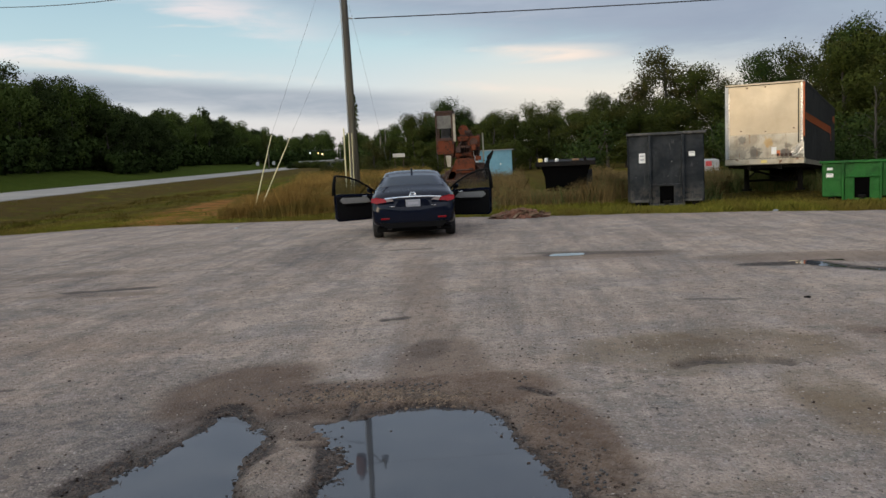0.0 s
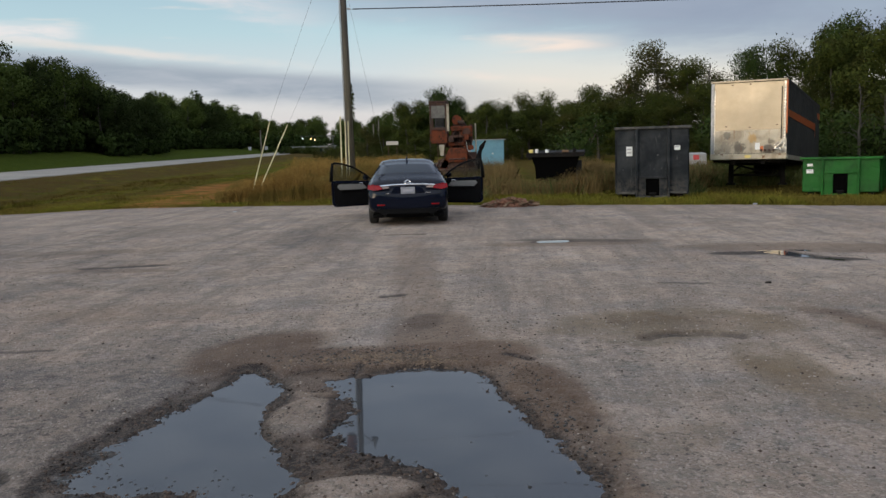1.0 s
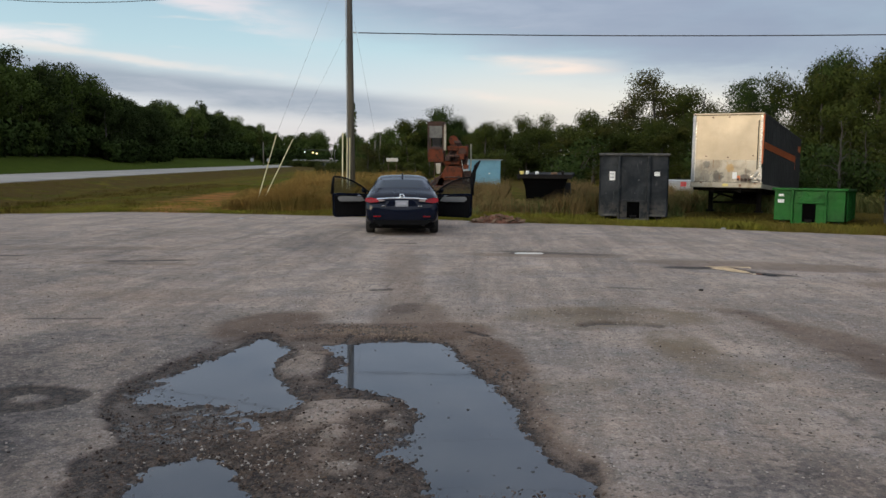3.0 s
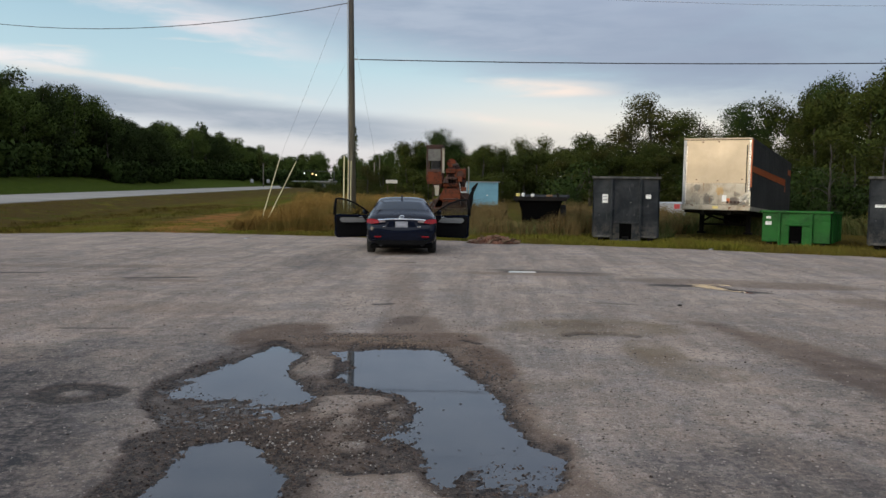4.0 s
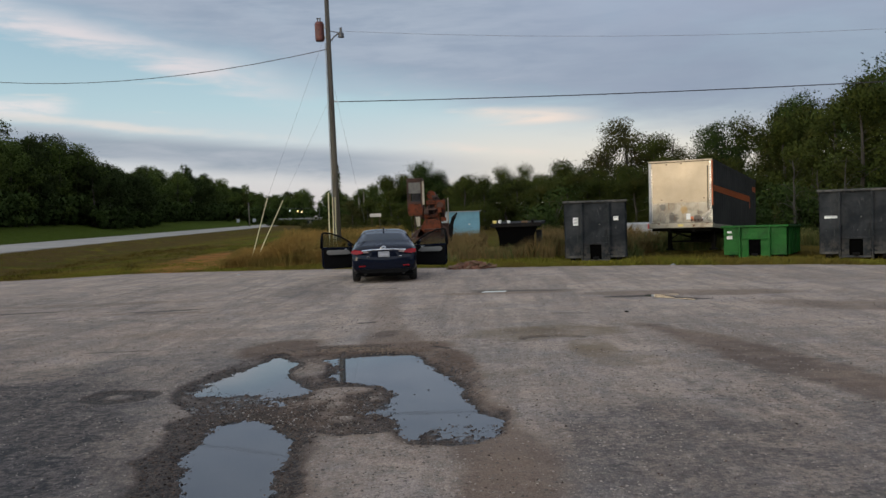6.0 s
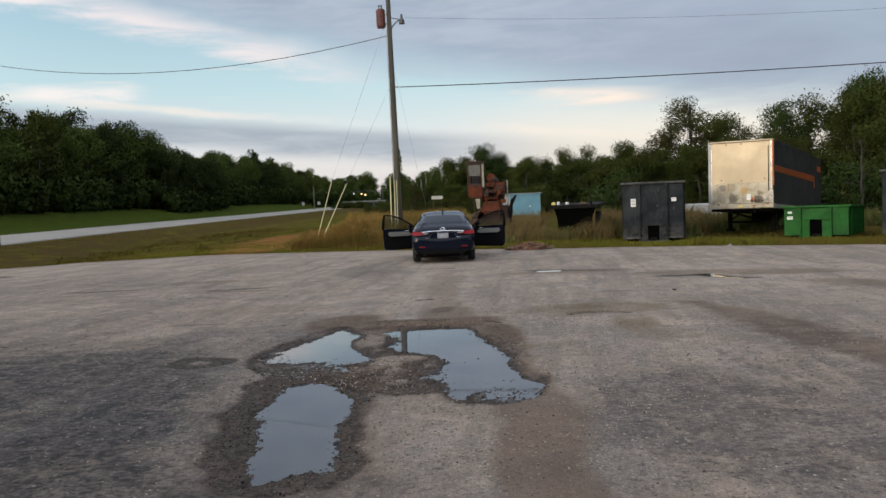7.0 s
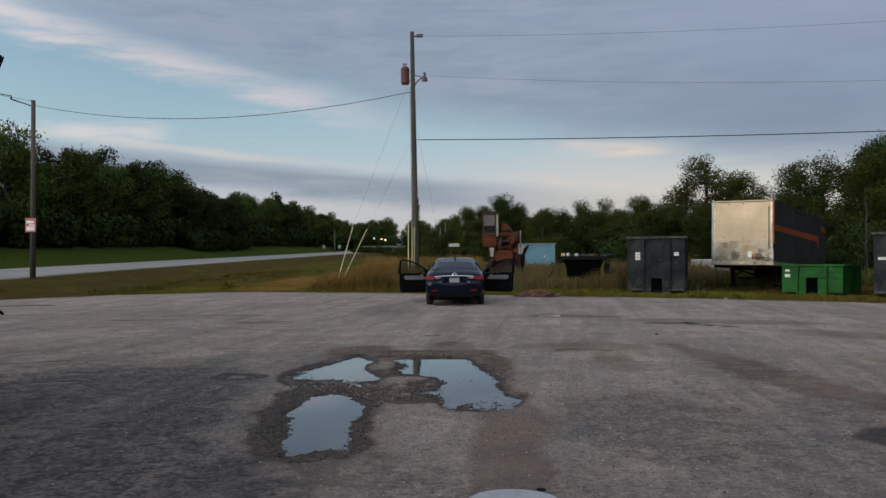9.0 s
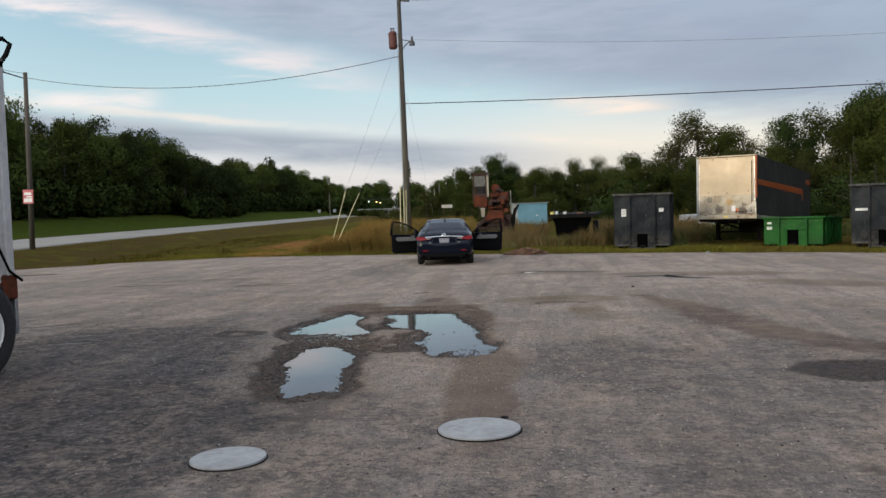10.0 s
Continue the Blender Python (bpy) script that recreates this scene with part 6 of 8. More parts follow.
PX, PY = -3.90, 30.0
pole_a = thing("utility_pole", pose(PX, PY, -0.15, 0, -0.5, 0), "weathered wooden utility pole with transformer, lamp and guy wires", "utility pole", "utility poles")
pole_shaft(pole_a, 11.42, 0.152, 0.088)
bm = bmesh.new()
rod(bm, (0, 0, 0.62), (0, 0, 0.90), 0.165, seg=20)
rod(bm, (0, 0, 0.90), (0, 0, 0.95), 0.175, 0.12, seg=20)
rod(bm, (0, 0, 0.58), (0, 0, 0.62), 0.14, 0.165, seg=20)
bmesh.ops.scale(bm, vec=(1.15, 1.15, 2.1), verts=bm.verts[:])
bmesh.ops.translate(bm, vec=(-0.34, -0.02, 9.02 - 0.62 * 2.1 + 0.15), verts=bm.verts[:])
tr = part("transformer", bm, M_TRANSF, pole_a, "red-brown transformer can")
bm = bmesh.new()
for x in (-0.40, -0.30):
    rod(bm, (x, -0.02, 9.80), (x, -0.02, 9.98), 0.035, 0.02)
    rod(bm, (x, -0.02, 9.98), (x, -0.02, 10.02), 0.045)
part("bushing", bm, M_DARKGREY, tr)
for z in (9.2, 9.6):
    bm = bmesh.new()
    box(bm, -0.20, 0.0, -0.05, 0.05, z, z + 0.1)
    part("bracket", bm, M_GREYMETAL, tr)
bm = bmesh.new()
path_tube(bm, [(0.08, 0, 9.05), (0.22, 0, 9.22), (0.40, 0, 9.36), (0.52, 0, 9.42)], 0.028, 8)
rod(bm, (0.08, 0, 9.48), (0.42, 0, 9.40), 0.018)
lamp_arm = part("lamp_arm", bm, M_DARKGREY, pole_a)
bm = bmesh.new()
rod(bm, (0.53, 0, 9.20), (0.53, 0, 9.38), 0.13, 0.11, 16)
rod(bm, (0.53, 0, 9.38), (0.53, 0, 9.60), 0.06, 0.045, 12)
part("yard_lamp", bm, M_DARKGREY, lamp_arm, "grey yard lamp, unlit")
bm = bmesh.new()
rod(bm, (0.05, 0, 11.22), (0.45, 0, 11.20), 0.035)
for x in (0.25, 0.36, 0.44):
    rod(bm, (x, 0, 11.16), (x, 0, 11.30), 0.055, 0.05, 10)
part("insulator_arm", bm, M_DARKGREY, pole_a)
bm = bmesh.new()
rod(bm, (0.10, -0.02, 6.62), (0.26, -0.02, 6.60), 0.03)
part("wire_clamp", bm, M_GREYMETAL, pole_a)
bm = bmesh.new()
rod(bm, (-0.15, -0.10, 0), (-0.12, -0.08, 9.0), 0.018)
part("conduit", bm, M_GREYMETAL, pole_a)
bm = bmesh.new()
rng = random.Random(4)
for k in range(220):
    z = rng.uniform(2.4, 4.0)
    a, r = rng.uniform(-0.9, 0.9), rng.uniform(0.04, 0.15) * (1 - abs(z - 3.2) / 1.4)
    p = Vector((0.09 + r * math.cos(a), r * math.sin(a), z))
    q = [p + Vector((rng.uniform(-0.06, 0.06), rng.uniform(-0.06, 0.06), rng.uniform(-0.06, 0.06))) for _ in range(3)]
    bm.faces.new([bm.verts.new(v) for v in q])
part("creeper", bm, M_LEAF2, pole_a, "creeper leaves on the shaft")

for x, y in ((PX - 0.28, PY - 0.5), (PX - 0.10, PY - 0.6), (PX - 0.02, PY - 0.45)):
    bm = bmesh.new()
    rod(bm, (x, y, -0.2), (x + 0.02, y + 0.06, 2.72 if x < PX - 0.2 else 2.55), 0.026 if x < PX - 0.2 else 0.020, seg=8)
    tagged(part("guy_guard", bm, M_CREAM), "upright yellow plastic guy guard beside the pole", "guy guard", "guy guards")
for lo, hi in (((-7.20, 28.4, -0.10), (-6.378, 28.4, 2.586)), ((-7.05, 28.4, -0.10), (-5.767, 28.4, 2.462))):
    d = Vector(hi) - Vector(lo)
    bm = bmesh.new()
    rod(bm, lo, hi, 0.020, 0.017, 8)
    tagged(part("guy_guard", bm, M_CREAM), "leaning pale yellow guy guard over an anchor", "guy guard", "guy guards")
cable("guy_wire", (-6.378, 28.4, 2.586), (PX - 0.12, PY, 9.4), 0.0, 0.0042, "thin steel guy wire to the pole", M_WIREGREY)
cable("guy_wire", (-5.767, 28.4, 2.462), (PX - 0.12, PY, 6.6), 0.0, 0.0036, "thin steel guy wire to the pole", M_WIREGREY)
cable("guy_wire", (-2.9, 31, 1.4), (PX + 0.1, PY, 6.9), 0.0, 0.0036, "thin steel guy wire to the pole", M_WIREGREY)

pole_b = thing("utility_pole", pose(-28.60, 39.3, -0.05, 0, 0.9, 0), "weathered wooden utility pole with a red and white sign", "utility pole", "utility poles")
pole_shaft(pole_b, 10.6, 0.17, 0.12, M_POLEDARK)
bm = bmesh.new()
rod(bm, (-0.05, 0, 10.25), (-1.15, -0.5, 10.62), 0.035)
rod(bm, (-1.10, -0.48, 10.60), (-1.10, -0.48, 10.82), 0.04, 0.03)
part("wire_arm", bm, M_STEEL, pole_b, "dark arm with an insulator")
bm = bmesh.new()
box(bm, -0.34, 0.34, -0.235, -0.205, 2.78, 3.62, 0.01)
sg = part("sign_plate", bm, plain("faded_red_sign", (0.46, 0.11, 0.12), 0.5), pole_b, "red and white sign with unreadable bars")
for z0_, z1_, x0_, x1_ in ((3.30, 3.46, -0.26, 0.22), (3.16, 3.24, -0.10, 0.27), (2.88, 3.12, -0.26, 0.26)):
    bm = bmesh.new()
    box(bm, x0_, x1_, -0.242, -0.237, z0_, z1_)
    part("sign_bar", bm, M_WHITE, sg)
cable("service_wire", (PX - 0.05, PY, 8.62), (-28.45, 39.3, 10.25), 1.0, 0.016, "black service wire sagging between two poles")
cable("service_wire", (-29.5, 38.8, 10.75), (-46, 24, 14.4), 0.3, 0.026, "black service wire leaving the roadside pole")
cable("service_wire", (-28.5, 39.3, 10.5), (-48, 26, 14.9), 0.3, 0.012, "black service wire leaving the roadside pole")
cable("service_wire", (PX + 0.26, PY, 6.45), (42, 25, 6.5), 0.42, 0.020, "thick black service wire")
cable("power_line", (PX + 0.52, PY, 9.30), (46, 26, 9.6), 1.35, 0.006, "thin power line running to the next pole", M_WIREGREY)
cable("power_line", (PX + 0.44, PY, 11.05), (46, 26, 11.9), 0.95, 0.007, "thin power line running to the next pole", M_WIREGREY)


# distant road furniture
def far_pole(x, y, h, r=0.13):
    d = thing("utility_pole", pose(x, y, -0.1), "far slender wooden utility pole beside the road", "utility pole", "utility poles")
    pole_shaft(d, h, r, r * 0.75)
    return d


far_pole(-55.3, 205, 6.0, 0.16)
far_pole(-15.85, 120, 4.6, 0.12)
far_pole(-15.1, 120, 5.4, 0.10)
for x, y in ((-58.1, 205), (-54.1, 205)):
    sign_board("road_sign", pose(x, y, 0), 0.75, 0.8, 1.15, M_GREYMETAL, "small pale road sign on a post far off", 1)

# a far low shop across the crossing, pale wall under a flat roof
M_SHOPWALL = plain("dusky_shop_wall", (0.16, 0.155, 0.14), 0.8)
shop = thing("shop", pose(-49.8, 236, -0.3), "far low pale shop with a flat roof and dark openings", "building")
bm = bmesh.new()
box(bm, -5.4, 5.4, 0, 7, 0, 1.75, 0.02)
part("wall", bm, M_SHOPWALL, shop)
bm = bmesh.new()
box(bm, -5.7, 5.7, -0.3, 7.3, 1.75, 1.98, 0.02)
part("roof", bm, M_GREYMETAL, shop)
for x in (-4.1, -2.4, 0.2, 2.6, 4.2):
    bm = bmesh.new()
    box(bm, x - 0.55, x + 0.55, -0.03, 0.0, 0.35, 1.3)
    part("window", bm, M_CARGLASS, shop)

sig = thing("traffic_signal", pose(-43.5, 235, 0), "far traffic signal on a mast arm with lit amber lamps", "traffic light")
bm = bmesh.new()
rod(bm, (0, 0, 0), (0, 0, 4.6), 0.12, 0.09)
rod(bm, (0, 0, 4.3), (-9.0, 0, 4.45), 0.06, 0.04)
part("mast", bm, M_DARKGREY, sig)
for x, z, c, p in ((-6.05, 3.65, (1.0, 0.62, 0.22), 2.2), (-4.95, 3.35, (1.0, 0.66, 0.30), 3.0), (-8.3, 3.8, (0.75, 0.78, 0.72), 1.1)):
    bm = bmesh.new()
    box(bm, x - 0.2, x + 0.2, -0.2, 0.2, z - 0.35, 4.42, 0.04)
    head = part("signal_head", bm, M_BLACK, sig)
    bm = bmesh.new()
    rod(bm, (x, -0.30, z), (x, -0.20, z), 0.19, seg=12)
    part("signal_lamp", bm, glow_mat("signal_glow", c, p), head)


# ---- two steel lids standing proud of the asphalt ----
def lid(x, y, r, turn):
    d = thing("manhole_lid", pose(x, y, 0.0, 0, 0, turn), "flat pale grey round lid on the asphalt", "manhole lid", "lids on the lot")
    bm = bmesh.new()
    rod(bm, (0, 0, -0.02), (0, 0, 0.016), r, r * 1.0, 48)
    rod(bm, (0, 0, 0.016), (0, 0, 0.022), r, r * 0.988, 48)
    part("plate", bm, M_LID, d)
    bm = bmesh.new()
    rod(bm, (0, 0, -0.03), (0, 0, 0.006), r * 1.03, r * 1.03, 40)
    part("frame_ring", bm, M_STEEL, d)


lid(2.33, -2.09, 0.325, 20)
lid(0.60, -2.92, 0.27, -15)


# ---- the truck whose tail stands beside the path ----
def build_truck():
    T = pose(-3.42, 0.60, 0.0, 0, 0, 0)
    d = thing("box_truck", T, "tall white box truck with scratched ribbed side and rusty corner", "truck")
    W, H, L = 2.45, 3.62, 6.8
    x1 = 0.0
    bm = bmesh.new()
    box(bm, -W, x1, -L, 0.0, 1.02, H, 0.03)
    part("box", bm, M_TRUCKSIDE, d)
    for k in range(12):
        bm = bmesh.new()
        y = -0.28 - k * 0.55
        box(bm, x1, x1 + 0.022, y - 0.05, y + 0.05, 1.10, H - 0.1, 0.008)
        part("side_rib", bm, M_TRUCKSIDE, d)
    bm = bmesh.new()
    box(bm, x1 - 0.10, x1 + 0.03, -0.12, 0.02, 0.98, H + 0.01, 0.012)
    part("corner_post", bm, M_TRUCKSIDE, d)
    bm = bmesh.new()
    box(bm, x1 - 0.06, x1 + 0.03, -L, 0.02, H - 0.08, H + 0.03, 0.01)
    part("roof_rail", bm, M_ALU, d)
    bm = bmesh.new()
    box(bm, -W, x1 + 0.02, -L, 0.04, 0.90, 1.02, 0.01)
    part("bed_rail", bm, M_RUSTDARK, d)
    bm = bmesh.new()
    path_tube(bm, [(x1 - 0.08, 0.0, 3.88), (x1 - 0.02, 0.10, 3.90), (x1 + 0.02, 0.18, 3.85), (x1 - 0.01, 0.14, 3.72), (x1 - 0.05, 0.02, 3.56)], 0.03, 8)
    box(bm, x1 - 0.10, x1 - 0.04, -0.06, 0.0, 3.50, 4.15, 0.015)
    part("top_bracket", bm, M_STEEL, d, "black bracket on the top corner")
    bm = bmesh.new()
    path_tube(bm, [(x1 + 0.03, -0.35, 1.75), (x1 + 0.05, -0.28, 1.45), (x1 + 0.04, -0.10, 1.18), (x1 + 0.06, 0.10, 1.05)], 0.016, 6)
    part("hose", bm, M_BLACK, d)
    bm = bmesh.new()
    box(bm, x1 - 0.14, x1 + 0.035, -0.20, 0.06, 0.84, 1.14, 0.02)
    part("hinge_block", bm, M_RUST, d, "rusty hinge block")
    bm = bmesh.new()
    box(bm, x1 - 0.50, x1 + 0.02, 0.02, 0.07, 0.42, 0.98, 0.015)
    part("mud_flap", bm, M_GREYMETAL, d)
    bm = bmesh.new()
    for s in (x1 - 0.75, x1 - 1.7):
        box(bm, s - 0.05, s + 0.05, -L, 0.0, 0.66, 0.90)
    part("chassis", bm, M_STEEL, d)
    n = 32
    for x, y in ((x1 + 0.05, -0.60), (x1 - W + 0.05, -0.60), (x1 + 0.05, -5.4), (x1 - W + 0.05, -5.4)):
        bm = bmesh.new()
        prof = [(0.30, -0.13), (0.47, -0.14), (0.535, -0.11), (0.545, -0.06), (0.545, 0.06), (0.535, 0.11), (0.47, 0.14), (0.30, 0.13)]
        loft(bm, [[(x - 0.1 + b, y + r * math.cos(2 * math.pi * k / n), 0.545 + r * math.sin(2 * math.pi * k / n)) for k in range(n)] for r, b in prof], caps=False)
        tyre = part("tyre", bm, M_RUBBER, d, smooth=True)
        bm = bmesh.new()
        loft(bm, [[(x - 0.1 + b, y + r * math.cos(2 * math.pi * k / n), 0.545 + r * math.sin(2 * math.pi * k / n)) for k in range(n)] for r, b in ((0.30, 0.12), (0.285, 0.135), (0.25, 0.06), (0.12, 0.02), (0.11, 0.09), (0.02, 0.10))])
        part("rim", bm, M_WHITE, tyre, "white steel rim")
    bm = bmesh.new()
    pts = [(0.58 * math.cos(a), 0.60 * math.sin(a)) for a in [math.pi * (0.02 + 0.96 * k / 14) for k in range(15)]]
    for (ya, za), (yb, zb) in zip(pts, pts[1:]):
        f = [bm.verts.new(p) for p in ((x1 - 0.34, -0.60 + ya, 0.50 + za), (x1 + 0.02, -0.60 + ya, 0.50 + za), (x1 + 0.02, -0.60 + yb, 0.50 + zb), (x1 - 0.34, -0.60 + yb, 0.50 + zb))]
        bm.faces.new(f)
    bmesh.ops.remove_doubles(bm, verts=bm.verts[:], dist=0.002)
    bmesh.ops.solidify(bm, geom=bm.faces[:], thickness=0.02)
    part("mudguard", bm, M_BLACK, d)
    # cab at the far end, out of the lot's view
    bm = bmesh.new()
    slab(bm, [(-W + 0.1, 0.75), (x1 - 0.1, 0.75), (x1 - 0.1, 1.7), (x1 - 0.3, 2.55), (-W + 0.3, 2.55), (-W + 0.1, 1.7)], -L - 2.0, -L - 0.1)
    part("cab", bm, M_WHITE, d)


M_TRUCKSIDE = worn("scratched_white_panel", (0.58, 0.58, 0.57), (0.40, 0.40, 0.40), 0.5, 0.1, 9, 1.4, (0.42, 0.7), 0.1, 0.5, (0.22, 0.20, 0.18), (0.66, 0.74))
build_truck()

# ---- trees ----
M_WOODBAND = worn("added_wood_band", (0.045, 0.06, 0.025), (0.02, 0.028, 0.012), 0.95, 0, 2.0, 0.4, (0.4, 0.65), 0.0, 0.1)
def leaf_cloud(name, centres, spreads, n, size, seed, material, flat=0.6):
    """Many small leaf clumps scattered round centres, as one mesh."""
    rs = np.random.RandomState(seed)
    c, s = np.array(centres), np.array(spreads)
    pick = rs.choice(len(c), n, p=(s ** 2.2) / (s ** 2.2).sum())
    d = rs.normal(size=(n, 3))
    d /= np.linalg.norm(d, axis=1)[:, None]
    rad = rs.uniform(0.25, 1.0, n) ** 0.5
    rad = rad * np.where(rs.uniform(0, 1, n) < 0.22, rs.uniform(1.0, 1.5, n), 0.97)      # loose sprays break the outline of a clump
    p = c[pick] + d * (rad * s[pick])[:, None] * np.array([1, 1, flat + 0.15])
    a, b = rs.normal(size=(n, 3)), rs.normal(size=(n, 3))
    a /= np.linalg.norm(a, axis=1)[:, None]
    b -= a * (a * b).sum(1)[:, None]
    b /= np.linalg.norm(b, axis=1)[:, None]
    sz = size * rs.uniform(0.5, 1.25, n)[:, None]
    k = rs.uniform(0.35, 0.75, (n, 1))
    # leaves lie outwards on their clump, so that a crown shades as soft masses
    face = np.cross(a, b)
    b = np.where((face * d).sum(1)[:, None] < 0, -b, b)
    soft_n = np.cross(a, b) * 0.30 + d * 0.95 + np.array([0, 0, 0.25])
    soft_n /= np.linalg.norm(soft_n, axis=1)[:, None]
    tri = np.stack([p - a * sz - b * sz * k, p + a * sz * 0.8 - b * sz * k * 0.6 + d * sz * 0.3, p + a * sz * rs.uniform(-0.5, 0.5, (n, 1)) + b * sz * k * 1.3], 1).reshape(-1, 3)
    me = bpy.data.meshes.new(name)
    me.vertices.add(3 * n), me.loops.add(3 * n), me.polygons.add(n)
    me.vertices.foreach_set("co", tri.astype(np.float32).ravel())
    me.loops.foreach_set("vertex_index", np.arange(3 * n, dtype=np.int32))
    me.polygons.foreach_set("loop_start", np.arange(0, 3 * n, 3, dtype=np.int32))
    me.polygons.foreach_set("use_smooth", np.ones(n, dtype=bool))
    me.update(), me.validate()
    me.normals_split_custom_set_from_vertices(np.repeat(soft_n, 3, 0).astype(np.float32))
    me.materials.append(material)
    return me


def make_tree(seed, high, wide, bare, leaves, size, material, label, kind_="broadleaf"):
    """A tree at the origin: trunk with limbs, and a crown of leaf clumps with gaps."""
    rs = random.Random(seed)
    d = thing("tree", pose(0, 0, 0), label, "tree", "trees round the lot")
    bm = bmesh.new()
    lean = Vector((rs.uniform(-0.04, 0.04), rs.uniform(-0.04, 0.04), 1))
    trunk = [lean * (high * 0.92 * k / 7) + Vector((rs.uniform(-0.1, 0.1), rs.uniform(-0.1, 0.1), 0)) * min(k, 1) for k in range(8)]
    r0 = high * 0.016 + 0.05
    path_tube(bm, trunk, [r0 * (1 - 0.115 * k) for k in range(8)], 7)
    centres, spreads = [], []
    limbs = 15 if kind_ != "pine" else 18
    for k in range(limbs):
        f = bare + (0.96 - bare) * (k + rs.random()) / limbs
        a = rs.uniform(0, 2 * math.pi)
        if kind_ == "pine":
            reach = wide * (1.0 - 0.75 * (f - bare) / (1 - bare)) * rs.uniform(0.5, 1.0)
        else:
            reach = wide * math.sin(math.pi * min(0.98, 0.22 + 0.75 * (f - bare) / (1 - bare))) * rs.uniform(0.55, 1.15)
        start = lean * (high * f * 0.88)
        end = lean * (high * f) + Vector((math.cos(a) * reach, math.sin(a) * reach, rs.uniform(-0.02, 0.05) * high))
        mid = start.lerp(end, 0.55) + Vector((0, 0, 0.03 * high))
        path_tube(bm, [start, mid, end], [r0 * 0.38 * (1.1 - f), r0 * 0.24 * (1.1 - f), 0.015], 5)
        for t_, q in ((1.0, 0.34), (0.6, 0.30), (0.3, 0.22)):
            p = start.lerp(end, t_) + Vector((rs.uniform(-0.3, 0.3), rs.uniform(-0.3, 0.3), rs.uniform(-0.2, 0.3))) * wide * 0.3
            centres.append(p), spreads.append(wide * q * rs.uniform(0.8, 1.5))
    centres.append(lean * high * 0.95), spreads.append(wide * 0.28)
    part("trunk", bm, M_BARK, d, smooth=True)
    crown = new("crown", leaf_cloud("crown", centres, spreads, leaves, size, seed, material))
    crown.parent = d
    return d


def make_shrub(seed, high, wide, leaves, size, material, label):
    rs = random.Random(seed)
    d = thing("shrub", pose(0, 0, 0), label, "shrub", "shrubs along the wood")
    bm = bmesh.new()
    centres, spreads = [], []
    for k in range(9):
        a, r = rs.uniform(0, 2 * math.pi), wide * rs.uniform(0.1, 0.8)
        top = Vector((r * math.cos(a), r * math.sin(a), high * rs.uniform(0.45, 0.95)))
        path_tube(bm, [Vector((r * 0.15 * math.cos(a), r * 0.15 * math.sin(a), 0)), top * 0.6, top], [0.05, 0.035, 0.012], 5)
        for f in (0.3, 0.65, 1.0):
            centres.append(top * f), spreads.append(wide * rs.uniform(0.3, 0.5))
    part("stem", bm, M_BARK, d)
    c = new("foliage", leaf_cloud("foliage", centres, spreads, leaves, size, seed, material))
    c.parent = d
    return d


def plant(made, x, y, scale, turn, high=1.0, sink=0.05):
    z = float(ground_height(np.array(float(x)), np.array(float(y)))) - sink
    m = Matrix.Translation((x, y, z)) @ Matrix.Rotation(turn, 4, "Z") @ Matrix.Diagonal((scale, scale, scale * high, 1))
    return copy_thing(made, m)


rng = random.Random(12)
SHADED = "near-black green broadleaf tree, the wood's shade put into its leaves"
DARK, OLIVE, BROWN, PINE = "dark green broadleaf tree at the wood's edge", "olive green broadleaf tree with thinning crown", "broadleaf tree with browning autumn leaves", "tall dark pine with ragged crown"
kinds = {
    "a": make_tree(1, 10, 3.4, 0.08, 16000, 0.103, M_LEAF, DARK), "b": make_tree(2, 10, 3.0, 0.12, 15000, 0.103, M_LEAF, DARK),
    "c": make_tree(3, 10, 3.0, 0.05, 14000, 0.10, M_LEAF2, OLIVE), "d": make_tree(4, 10, 3.2, 0.10, 15000, 0.103, M_LEAF2, OLIVE),
    "e": make_tree(5, 10, 2.9, 0.16, 14000, 0.092, M_LEAF3, BROWN),
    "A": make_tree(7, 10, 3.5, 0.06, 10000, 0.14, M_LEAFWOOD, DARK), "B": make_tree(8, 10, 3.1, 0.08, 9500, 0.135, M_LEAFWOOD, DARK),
    "D": make_tree(12, 10, 3.5, 0.05, 9000, 0.15, M_LEAFSHADE, SHADED), "F": make_tree(13, 10, 3.0, 0.06, 8500, 0.15, M_LEAFSHADE, SHADED),
    "t": make_tree(11, 10, 2.2, 0.30, 260, 0.10, M_LEAF3, "nearly bare tree with pale branches"),
    "C": make_tree(9, 10, 2.9, 0.10, 6000, 0.16, M_LEAF2, OLIVE), "P": make_tree(6, 10, 2.3, 0.30, 3200, 0.20, M_LEAF, PINE, "pine"),
}
shrubs = [make_shrub(21, 2.4, 1.6, 900, 0.24, M_LEAF, "dark green shrub at the foot of the trees"), make_shrub(22, 2.0, 1.7, 4200, 0.075, M_LEAF2, "olive shrub in the rough grass"),
          make_shrub(23, 1.5, 1.2, 2200, 0.08, M_LEAF3, "browning shrub in the rough grass"), make_shrub(24, 2.2, 1.5, 4200, 0.075, M_LEAF, "dark green shrub in the rough grass")]

